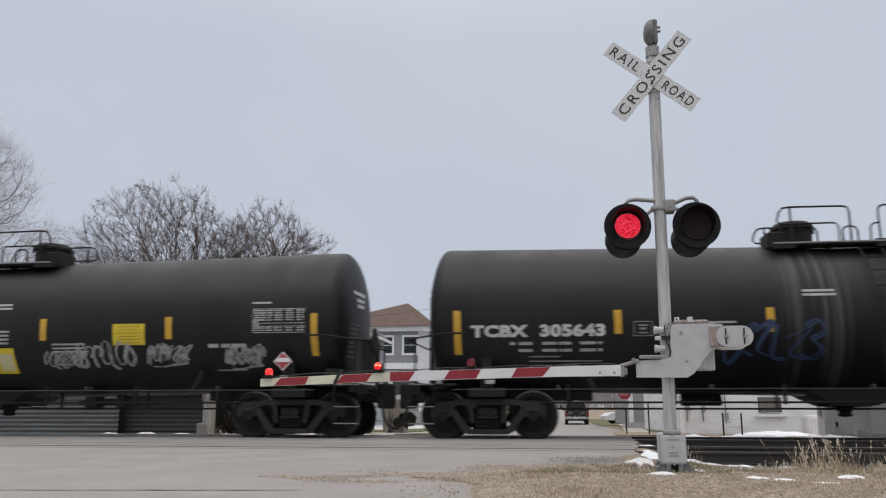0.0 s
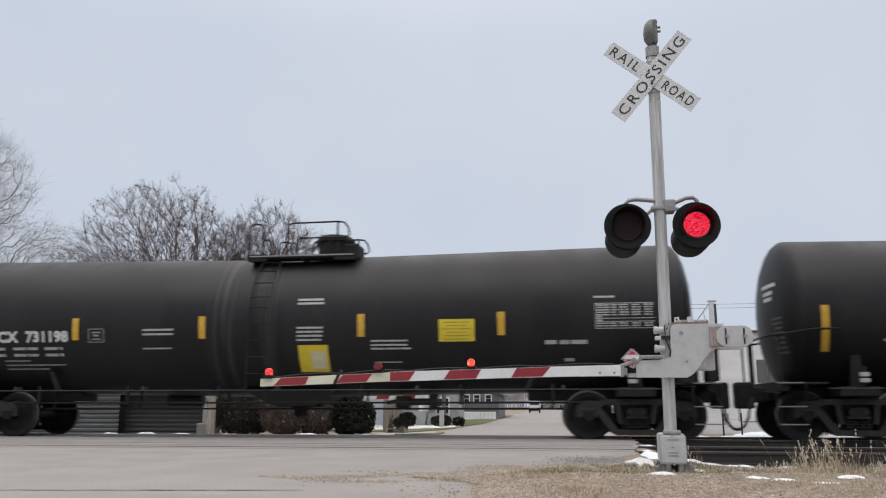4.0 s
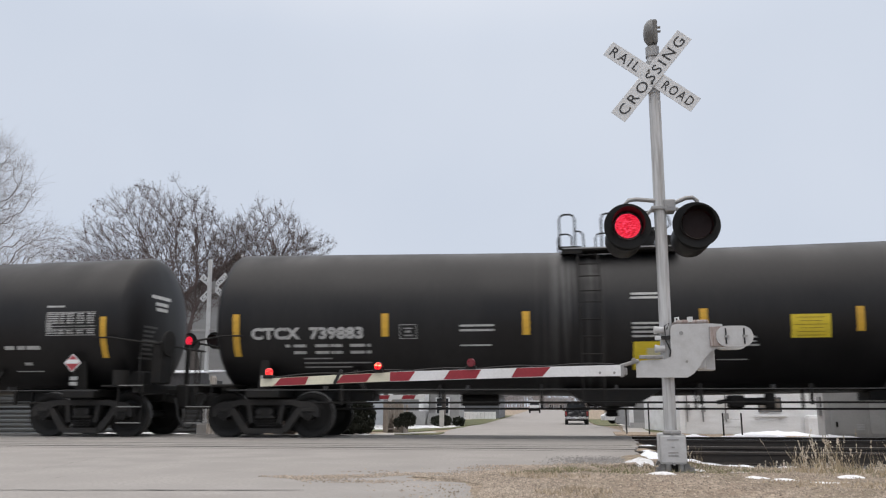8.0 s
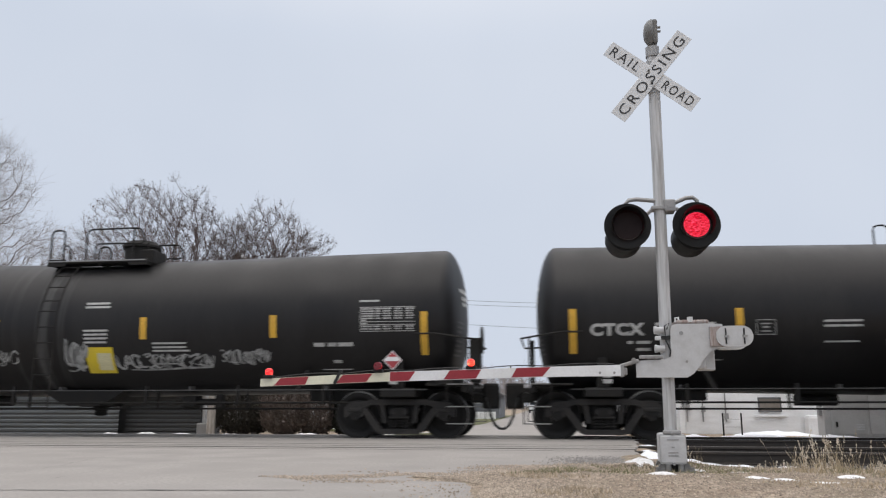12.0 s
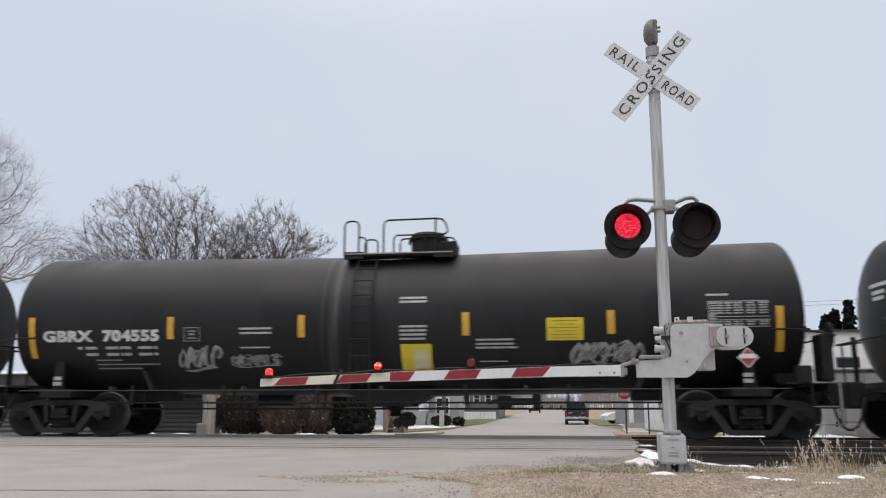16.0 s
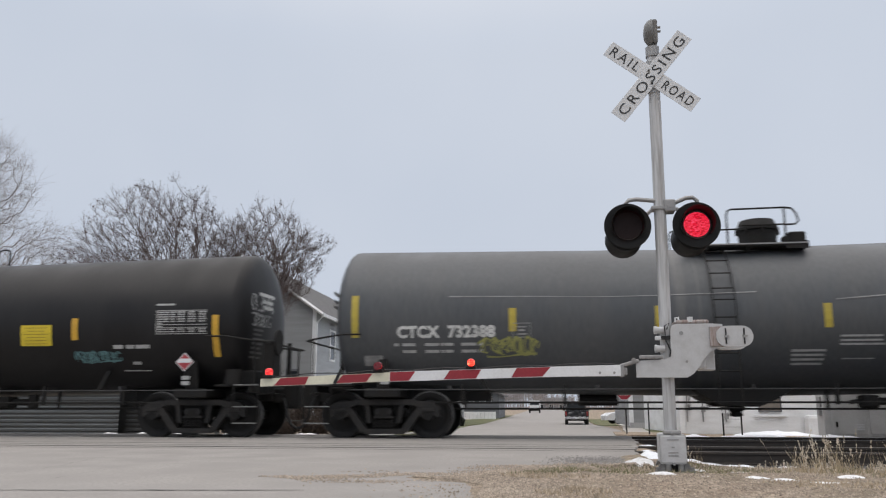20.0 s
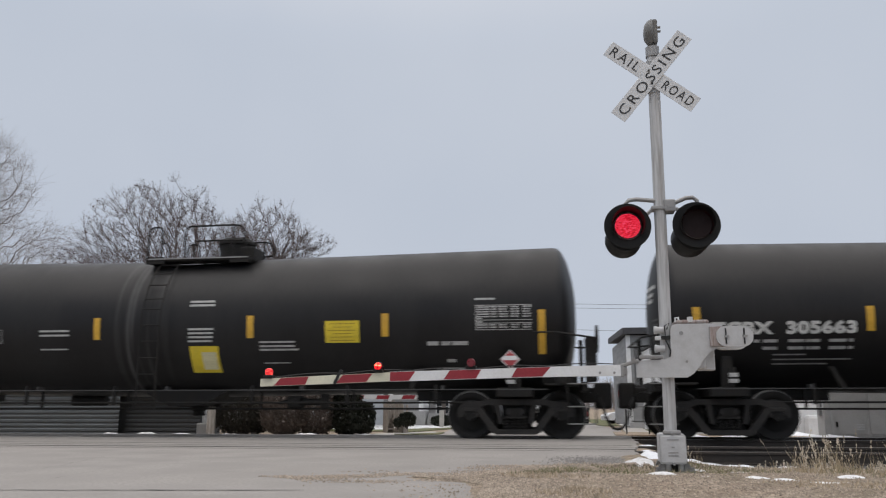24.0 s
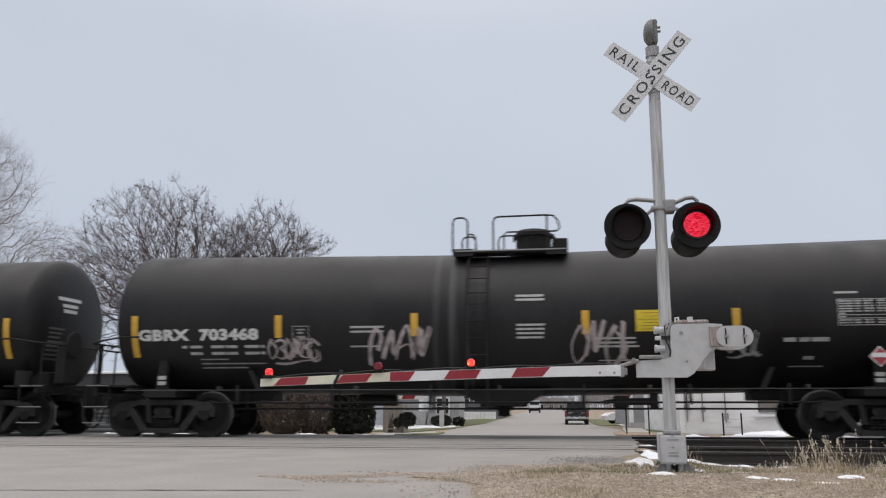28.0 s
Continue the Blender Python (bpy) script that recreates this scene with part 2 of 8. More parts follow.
def slab(bm, outline, y0, y1):
    """A plate with that outline in x and z, from y0 to y1."""
    A = [bm.verts.new((x, y0, z)) for x, z in outline]
    B = [bm.verts.new((x, y1, z)) for x, z in outline]
    n = len(outline)
    bm.faces.new(A)
    bm.faces.new(B[::-1])
    for k in range(n):
        bm.faces.new((A[k], B[k], B[(k + 1) % n], A[(k + 1) % n]))
    return bm


def lathe(bm, profile, axis="y", n=24, centre=(0, 0, 0), close=True):
    """Turns (radius, along) round an axis."""
    c = Vector(centre)
    rings = []
    for r, h in profile:
        ring = []
        for k in range(n):
            a = 2 * math.pi * k / n
            u, v = r * math.cos(a), r * math.sin(a)
            ring.append(bm.verts.new(c + (Vector((u, h, v)) if axis == "y" else Vector((h, u, v)) if axis == "x" else Vector((u, v, h)))))
        rings.append(ring)
    for A, B in zip(rings, rings[1:]):
        for k in range(n):
            bm.faces.new((A[k], A[(k + 1) % n], B[(k + 1) % n], B[k]))
    if close:
        for ring in (rings[0], rings[-1]):
            bm.faces.new(ring)
    return bm


def B():
    return bmesh.new()


def part(name, bm, material, parent=None, label="", smooth=False, at=None):
    """Links a bmesh as one mesh object under a thing or a part."""
    bmesh.ops.recalc_face_normals(bm, faces=bm.faces)
    me = bpy.data.meshes.new(name)
    bm.to_mesh(me)
    bm.free()
    me.materials.append(material)
    if smooth:
        for f in me.polygons:
            f.use_smooth = True
        me.set_sharp_from_angle(angle=radians(38))
    ob = new(name, me)
    if parent is not None:
        ob.parent = parent
    if at is not None:
        ob.matrix_basis = at
    if label:
        tagged(ob, label)
    return ob


@lru_cache(maxsize=None)
def letters(text, height, bold=0.0, wide=1.0, gap=1.0):
    """The flat mesh of a word: verts in x and y from its lower left corner, capitals of that height."""
    cu = bpy.data.curves.new("word", "FONT")
    cu.body, cu.offset, cu.space_character, cu.resolution_u = text, bold, gap, 3
    ob = bpy.data.objects.new("word", cu)
    scene.collection.objects.link(ob)
    bpy.context.view_layer.update()
    me = bpy.data.meshes.new_from_object(ob.evaluated_get(bpy.context.evaluated_depsgraph_get()))
    bpy.data.objects.remove(ob)
    co = [v.co.copy() for v in me.vertices]
    x0, x1 = min(c.x for c in co), max(c.x for c in co)
    y0, y1 = min(c.y for c in co), max(c.y for c in co)
    k = height / (y1 - y0)
    return [((c.x - x0) * k * wide, (c.y - y0) * k) for c in co], [tuple(p.vertices) for p in me.polygons], (x1 - x0) * k * wide


def thing(name, label, category, at=None, group="", kind=""):
    ob = tagged(new(name), label, category, group, kind)
    if at is not None:
        ob.matrix_basis = at
    return ob


# the marks along the train, their outlines drawn once
MARKS = ["", "TCBX 305643", "CTCX 739872", "CTCX 739876", "CTCX 731198", "", "CTCX 739781", "TCBX 305680", "CTCX 739883", "GBRX 704559",
         "CTCX 739736", "TCBX 305671", "CTCX 739855", "", "TCBX 305661", "GBRX 704555", "GBRX 704578", "GBRX 704594", "CTCX 739782",
         "CTCX 732388", "CTCX 739877", "", "CTCX 739887", "TCBX 305663", "TCBX 305648", "TCBX 305681", "GBRX 703468"]
MARK_SIZE = dict(height=0.245, bold=0.05, gap=1.06)
for mark in MARKS:
    if mark:
        letters(mark.replace(" ", "  "), **MARK_SIZE)


# ---- ground, road and tracks ----
def lerp_table(v, table):
    for (a, za), (b, zb) in zip(table, table[1:]):
        if v <= b:
            return za + (zb - za) * max(0.0, (v - a) / (b - a))
    return table[-1][1]


FALL = [(-400, 0.0), (17.6, 0.0), (25, -0.24), (67, -0.80), (134, -0.25), (300, 0.3), (2500, 2.0)]


VERGE = [(-20, 2.5), (4.0, -0.15), (5.5, -0.48), (6.3, -0.45), (6.7, -0.70), (6.95, -1.15), (7.25, -0.75), (7.7, -0.45), (8.3, -0.20), (8.6, 0.12), (8.72, 0.75), (8.95, 1.02), (11.4, 1.16)]


def road_z(y):
    return lerp_table(y, FALL)


def ground_z(x, y):
    """The bare ground: it follows the road, lies lower in the track bed beside the crossing and rises in soft humps."""
    z = road_z(y) - 0.03
    bed = max(0.0, min(1.0, (x - 1.5) / 0.9)) + max(0.0, min(1.0, (-13.5 - x) / 1.0))
    bed *= max(0.0, min(1.0, (y - 9.3) / 1.2)) * max(0.0, min(1.0, (20.5 - y) / 1.5))
    z -= 0.19 * min(1.0, bed)
    if y < 10.5 and x > -1.5:
        off_road = max(0.0, min(1.0, (x - lerp_table(y, VERGE) + 0.45) / 0.40))
        z += off_road * (0.040 - 0.065 * max(0.0, min(1.0, (y - 7.4) / 1.2)) * max(0.0, min(1.0, (x - lerp_table(y, VERGE) - 0.25) / 0.7)) + 0.026 * noise.noise(Vector((x * 0.7, y * 0.7, 3.1))) + 0.016 * noise.noise(Vector((x * 3.1, y * 3.1, 1.7))))
    return z


def terrain(xs, ys, zf):
    bm = B()
    rows = [[bm.verts.new((x, y, zf(x, y))) for x in xs] for y in ys]
    for a, b in zip(rows, rows[1:]):
        for i in range(len(xs) - 1):
            bm.faces.new((a[i], a[i + 1], b[i + 1], b[i]))
    return bm


def mixed(name, colours, scales, rough=0.9, bump=0.4, dist=0.03, detail=8, blend=(0.40, 0.62)):
    """Ground cover in three tones that run into each other, with a grainy relief."""
    m = bpy.data.materials.new(name)
    m.use_nodes = True
    nt = m.node_tree
    p = nt.nodes["Principled BSDF"]
    tc = nt.nodes.new("ShaderNodeTexCoord")
    cur = None
    facs = []
    for s in scales:
        n = nt.nodes.new("ShaderNodeTexNoise")
        n.inputs["Scale"].default_value, n.inputs["Detail"].default_value = s, detail
        nt.links.new(tc.outputs["Object"], n.inputs["Vector"])
        r = nt.nodes.new("ShaderNodeMapRange")
        r.inputs["From Min"].default_value, r.inputs["From Max"].default_value = blend
        nt.links.new(n.outputs["Fac"], r.inputs["Value"])
        facs.append((n, r))
    for k, c in enumerate(colours[1:]):
        mx = nt.nodes.new("ShaderNodeMix")
        mx.data_type = "RGBA"
        nt.links.new(facs[k % len(facs)][1].outputs[0], mx.inputs[0])
        if cur is None:
            mx.inputs[6].default_value = (*colours[0], 1)
        else:
            nt.links.new(cur, mx.inputs[6])
        mx.inputs[7].default_value = (*c, 1)
        cur = mx.outputs[2]
    nt.links.new(cur, p.inputs["Base Color"])
    p.inputs["Roughness"].default_value = rough
    p.inputs["Specular IOR Level"].default_value = 0.25
    b = nt.nodes.new("ShaderNodeBump")
    b.inputs["Strength"].default_value, b.inputs["Distance"].default_value = bump, dist
    nt.links.new(facs[-1][0].outputs["Fac"], b.inputs["Height"])
    nt.links.new(b.outputs[0], p.inputs["Normal"])
    return m


SOIL = mixed("winter_ground", [(0.32, 0.25, 0.19), (0.17, 0.155, 0.098), (0.43, 0.355, 0.28), (0.22, 0.172, 0.13)], [0.6, 2.2, 14.0, 70.0], bump=0.9, dist=0.02)
CONCRETE = mixed("worn_road", [(0.294, 0.278, 0.260), (0.248, 0.235, 0.221), (0.333, 0.313, 0.295), (0.27, 0.254, 0.239)], [0.25, 1.3, 30.0, 120.0], rough=0.85, bump=0.15, dist=0.01)
ASPHALT = mixed("grey_asphalt", [(0.275, 0.26, 0.244), (0.235, 0.222, 0.208), (0.315, 0.298, 0.28), (0.255, 0.241, 0.226)], [0.3, 1.6, 30.0, 130.0], rough=0.88, bump=0.2, dist=0.01)
BALLAST = mixed("ballast", [(0.05, 0.046, 0.042), (0.085, 0.078, 0.07), (0.03, 0.028, 0.026)], [3.0, 26.0, 60.0], bump=0.9, dist=0.06)
GRAVEL = mixed("tan_gravel", [(0.33, 0.28, 0.21), (0.25, 0.21, 0.155), (0.40, 0.35, 0.27), (0.30, 0.26, 0.2)], [1.2, 9.0, 40.0, 90.0], bump=0.7, dist=0.03)
DIRTY_SNOW = mixed("thawing_snow", [(0.72, 0.72, 0.73), (0.56, 0.55, 0.54), (0.76, 0.76, 0.77)], [3.0, 20.0], rough=0.8, bump=0.5)
PATCHY_SNOW = mixed("patchy_snow", [(0.20, 0.19, 0.14), (0.75, 0.77, 0.80), (0.80, 0.82, 0.84)], [0.8, 3.0], rough=0.8, bump=0.5, blend=(0.44, 0.54))
SNOW = mixed("old_snow", [(0.78, 0.80, 0.84), (0.70, 0.72, 0.76), (0.82, 0.84, 0.86)], [3.0, 20.0], rough=0.7, bump=0.3)
LAWN = mixed("winter_lawn", [(0.12, 0.13, 0.06), (0.17, 0.15, 0.085), (0.09, 0.105, 0.05)], [0.7, 3.0, 40.0], bump=0.5)
WALKWAY = mixed("pavement_concrete", [(0.40, 0.385, 0.355), (0.34, 0.325, 0.30), (0.43, 0.41, 0.38)], [0.5, 5.0, 60.0], rough=0.85, bump=0.15, dist=0.01)


def spread(a, b, n):
    return [a + (b - a) * i / n for i in range(n + 1)]


gx = [-2500, -900, -300, -120, -60] + spread(-40, -4, 18) + spread(-3.5, 8, 92) + spread(9, 40, 16) + [60, 120, 300, 900, 2500]
gy = [-300, -60, -15, 0, 3] + spread(4, 11, 56) + spread(11.25, 22, 40) + spread(23, 70, 24) + [80, 95, 110, 134, 170, 220, 300, 600, 1200, 2500]
tagged(part("ground", terrain(gx, gy, ground_z), SOIL), "bare winter ground with dry grass and gravel", "ground", kind="structure")


def sheet(name, outline, material, lift, label, category, cell=1.0, thick=0.0):
    """A flat sheet with that outline, laid over the fall of the road."""
    bm = B()
    f = bm.faces.new([bm.verts.new((x, y, 0)) for x, y in outline])
    y0, y1 = min(p[1] for p in outline), max(p[1] for p in outline)
    for yc in [17.6, 25.0, 67.0, 134.0]:
        if y0 < yc < y1:
            bmesh.ops.bisect_plane(bm, geom=bm.verts[:] + bm.edges[:] + bm.faces[:], plane_co=(0, yc, 0), plane_no=(0, 1, 0))
    if thick:
        ex = bmesh.ops.extrude_face_region(bm, geom=bm.faces[:])
        for v in ex["geom"]:
            if isinstance(v, bmesh.types.BMVert):
                v.co.z -= thick
    for v in bm.verts:
        v.co.z += road_z(v.co.y) + lift
    bmesh.ops.triangulate(bm, faces=bm.faces[:])
    return tagged(part(name, bm, material), label, category, kind="structure")


rr = random.Random(3)
edge = []
for i in range(60):
    y = (-20 + 24 * i / 9) if i < 10 else 4.15 + 7.25 * (i - 10) / 49
    x = lerp_table(y, VERGE) + (rr.random() - 0.5) * 0.10
    edge.append((x, y))
sheet("road", [(-90, -20)] + edge + [(1.22, 12.0), (-90, 12.0)], CONCRETE, 0.0, "pale worn concrete road before the tracks", "road", thick=0.08)
edge = [(lerp_table(y, [(11.4, 1.16), (14.1, 1.5), (18.3, 1.75)]) + (rr.random() - 0.5) * 0.08, y) for y in spread(12.02, 18.3, 16)]
sheet("crossing_surface", [(-13.2, 12.02)] + edge + [(-13.2, 18.3)], ASPHALT, 0.004, "grey asphalt level crossing between the rails", "road", thick=0.16)
sheet("street", [(-12.0, 18.32), (1.75, 18.32), (2.1, 22), (2.3, 25), (3.1, 36), (3.6, 50), (3.7, 67), (2.9, 134), (3.6, 270), (-5, 270), (-4.7, 134), (-5.9, 67), (-5.0, 44), (-4.3, 34), (-3.9, 29), (-3.5, 25), (-4.6, 21.8), (-7.0, 20.2), (-12.0, 19.4)], CONCRETE, 0.004, "pale residential street running away from the crossing", "road", thick=0.08)


def rail_mesh(x0, x1):
    prof = [(-0.07, -0.17), (0.07, -0.17), (0.07, -0.158), (0.012, -0.14), (0.012, -0.045), (0.036, -0.035), (0.036, -0.006), (0.028, 0.0), (-0.028, 0.0), (-0.036, -0.006), (-0.036, -0.035), (-0.012, -0.045), (-0.012, -0.14), (-0.07, -0.158)]
    bm = B()
    A = [bm.verts.new((x0, y, z)) for y, z in prof]
    Bv = [bm.verts.new((x1, y, z)) for y, z in prof]
    for k in range(len(prof)):
        bm.faces.new((A[k], A[(k + 1) % len(prof)], Bv[(k + 1) % len(prof)], Bv[k]))
    bm.faces.new(A)
    bm.faces.new(Bv)
    return bm


RAIL = paint("rusty_rail", (0.035, 0.030, 0.027), 0.6, metal=0.2, vary=0.2, scale=3, fine=40, bump=0.1, dirt=(0.06, 0.046, 0.038), dirt_amount=0.5, stretch=(0.3, 1, 1))
SHINE = paint("polished_rail_head", (0.42, 0.42, 0.42), 0.3, metal=0.9, vary=0.08, scale=3, fine=40, bump=0.02, stretch=(0.2, 1, 1))
DULL = paint("dull_rail_head", (0.16, 0.15, 0.14), 0.45, metal=0.5, vary=0.1, scale=3, fine=40, bump=0.02, stretch=(0.2, 1, 1))
TIMBER = paint("creosoted_timber", (0.035, 0.03, 0.026), 0.85, vary=0.25, scale=3, fine=30, bump=0.4, dirt=(0.07, 0.06, 0.052), dirt_amount=0.6, stretch=(1, 0.3, 1))
for name, yc, label in (("main_track", 16.6, "main railway track with shiny rail heads"), ("siding_track", 12.32, "rusty siding track beside the main line")):
    tr = thing(name, label, "railway track", kind="structure")
    for s in (-1, 1):
        r = part("rail", rail_mesh(-60, 70), RAIL, tr, at=pose(0, yc + s * 0.752, 0))
        part("rail_head", box(B(), -60, 70, -0.026, 0.026, 0.0015, 0.003), SHINE if yc > 15 else DULL, r)
    for k in range(54):
        x = 2.3 + 0.5 * k
        part("sleeper", box(B(), x - 0.11, x + 0.11, yc - 1.3, yc + 1.3, -0.29, -0.172, 0.01), TIMBER, tr)
bm = terrain(spread(1.9, 60, 120), spread(10.6, 18.8, 20), lambda x, y: -0.20 + 0.035 * noise.noise(Vector((x * 4, y * 4, 0))))
tagged(part("ballast_bed", bm, BALLAST), "dark crushed stone ballast between the rails", "ballast", kind="structure")
# flangeways and seams in the crossing
SEAM = paint("tar_seam", (0.105, 0.10, 0.095), 0.8, vary=0.2, bump=0.1)
for y, w in ((12.05, 0.11), (12.58, 0.05), (13.2, 0.08), (15.86, 0.10), (17.28, 0.10)):
    bm = box(B(), -13.2, 1.2 + 0.06 * (y - 11.4), y - w / 2, y + w / 2, 0.0045, 0.006)
    tagged(part("flangeway", bm, SEAM), "narrow dark flangeway groove across the road", "road seam", kind="structure")


def crack(pts, w, seed, name="road_crack"):
    rr, bm, last = random.Random(seed), B(), None
    path = []
    for (xa, ya), (xb, yb) in zip(pts, pts[1:]):
        n = max(2, int(math.hypot(xb - xa, yb - ya) / 0.12))
        path += [(xa + (xb - xa) * i / n + (rr.random() - 0.5) * 0.03, ya + (yb - ya) * i / n + (rr.random() - 0.5) * 0.04) for i in range(n)]
    for x, y in path:
        h = w * (0.4 + rr.random() * 0.8) / 2
        pair = (bm.verts.new((x, y - h, road_z(y) + 0.0045)), bm.verts.new((x, y + h, road_z(y) + 0.0045)))
        if last:
            bm.faces.new((last[0], pair[0], pair[1], last[1]))
        last = pair
    return tagged(part(name, bm, SEAM), "thin tarred crack in the road", "road crack", kind="structure")


crack([(-9, 5.3), (-4.05, 5.52), (-1.7, 5.82)], 0.035, 1)
crack([(-4.22, 5.51), (-4.22, 5.76), (-4.24, 6.24), (-4.28, 6.73), (-4.35, 7.43), (-4.26, 7.74)], 0.026, 2)
crack([(-4.97, 6.76), (-5.04, 7.34), (-5.12, 7.87), (-5.45, 9.04), (-5.47, 9.72), (-5.53, 10.51), (-5.34, 11.29)], 0.03, 3)
crack([(-3.65, 11.69), (-3.41, 12.42), (-3.16, 13.47)], 0.06, 4)
crack([(-12.5, 14.0), (-6.0, 14.3), (-3.2, 14.9), (-0.5, 15.2)], 0.03, 5)


# ---- the crossing signal with its gate ----
SWINGS = []


def flasher(parent, x, y, z, side, scale=1.0):
    """One lamp unit: round black backing, drum, hood, a glowing element and an added blade that turns edge-on to show
    it.
    """
    unit = part("flasher_lamp", lathe(B(), [(0.135, 0.012), (0.254, 0.0), (0.258, 0.006), (0.254, 0.014), (0.135, 0.026)], n=40, close=False), LAMP_BLACK, parent, "round black flashing lamp with hood", smooth=True, at=pose(x, y, z))
    part("lamp_drum", lathe(B(), [(0.19, 0.03), (0.205, 0.10), (0.205, 0.40), (0.19, 0.48), (0.12, 0.52)], n=32, centre=(-0.02, 0, -0.085)), LAMP_BLACK, unit, smooth=True)
    bm, n, L = B(), 28, 0.20
    rows = []
    for k in range(n + 1):
        a = radians(-128 + 256 * k / n) + radians(90)
        ca, sa = math.cos(a), math.sin(a)
        ln = L * (0.35 + 0.65 * max(0.0, (sa + 0.62) / 1.62))
        rows.append([bm.verts.new((r * ca, yy, r * sa - 0.10 * max(0, -yy) * 0)) for r, yy in ((0.172, 0.0), (0.186, -ln), (0.178, -ln), (0.164, 0.0))])
    for a, b in zip(rows, rows[1:]):
        for k in range(3):
            bm.faces.new((a[k], b[k], b[k + 1], a[k + 1]))
    part("lamp_hood", bm, LAMP_BLACK, unit, smooth=True)
    part("lens_rim", lathe(B(), [(0.140, -0.004), (0.152, -0.014), (0.160, -0.004)], n=40, close=False), RIM_GLOSS, unit, smooth=True)
    part("lit_element", lathe(B(), [(0.139, -0.005), (0.10, -0.012), (0.02, -0.016)], n=40), LIT, unit, "glowing red round lens", smooth=True)
    blade = part("shutter_blade", lathe(B(), [(0.158, -0.0003), (0.10, -0.0004), (0.05, 0.0004), (0.158, 0.0003)], n=36), DARK_LENS, unit, "dark blade added to cover the glowing lens", at=pose(0, -0.03, 0))
    SWINGS.append((blade, side, (0, -0.03, 0), 0))
    return unit


def small_lamp(parent, x, y, z, side):
    """A gate arm lamp; side None burns steadily."""
    unit = part("arm_lamp", box(B(), x - 0.055, x + 0.055, y - 0.05, y + 0.05, z - 0.075, z - 0.035, 0.012), LAMP_BLACK, parent, "small red lamp clamped on the gate arm")
    bm = B()
    lathe(bm, [(0.038, -0.040), (0.043, -0.02), (0.044, 0.01), (0.037, 0.03), (0.016, 0.042)], axis="z", n=20, centre=(x, y, z))
    part("lamp_globe", bm, DEAD_RED if side is not None else LIT_SMALL, unit, "red lamp globe", smooth=True)
    if side is not None:
        part("lit_element", lathe(B(), [(0.041, 0.0), (0.030, -0.011), (0.008, -0.015)], n=20, centre=(x, y - 0.046, z - 0.004)), LIT_FLASH, unit, "glowing red lens", smooth=True)
        # added blade hides the lit lens while this lamp is off
        blade = part("shutter_blade", lathe(B(), [(0.044, -0.002), (0.038, -0.003), (0.044, 0.002)], n=20), DEAD_RED, unit, "dark red blade added to cover the glowing bulb", at=pose(x, y - 0.072, z - 0.004))
        SWINGS.append((blade, side, (x, y - 0.072, z - 0.004), 5 if side == 0 else 0))


def blade_sign(parent, turn, words, y, half=0.605):
    """One crossbuck blade with its lettering, about the blade's middle."""
    bl = part("crossbuck_blade", box(B(), -half, half, -0.004, 0.004, -0.098, 0.098, 0.003), SIGN_WHITE, parent, "white crossbuck blade with black letters", at=pose(0, y, 0, 0, turn, 0))
    for text, x0, x1 in words:
        co, faces, width = letters(text, 0.118, bold=0.003, gap=1.30)
        k = (x1 - x0) / width
        bm = B()
        vs = [bm.verts.new((x0 + cx * k, -0.0065, cy - 0.059)) for cx, cy in co]
        for f in faces:
            bm.faces.new([vs[i] for i in f])
        part("sign_letters", bm, SIGN_BLACK, bl)
    return bl


ARM_TOP = [(-3.221, 0.920), (-2.659, 0.946), (-2.167, 0.966), (-1.734, 0.985), (-0.719, 1.008), (0.030, 1.030), (0.768, 1.044)]
ARM_BOT = [(-3.221, 0.834), (-2.699, 0.850), (-2.167, 0.870), (-1.734, 0.886), (-0.778, 0.912), (-0.059, 0.930), (0.768, 0.935)]


def arm_piece(name, x0t, x0b, x1t, x1b, material, parent, y0, y1, out=0.0):
    top = [(x0t + (x1t - x0t) * i / 4) for i in range(5)]
    bot = [(x0b + (x1b - x0b) * i / 4) for i in range(5)]
    outline = [(x, lerp_table(x, ARM_TOP) + out) for x in top] + [(x, lerp_table(x, ARM_BOT) - out) for x in bot[::-1]]
    return part(name, slab(B(), outline, y0, y1), material, parent)


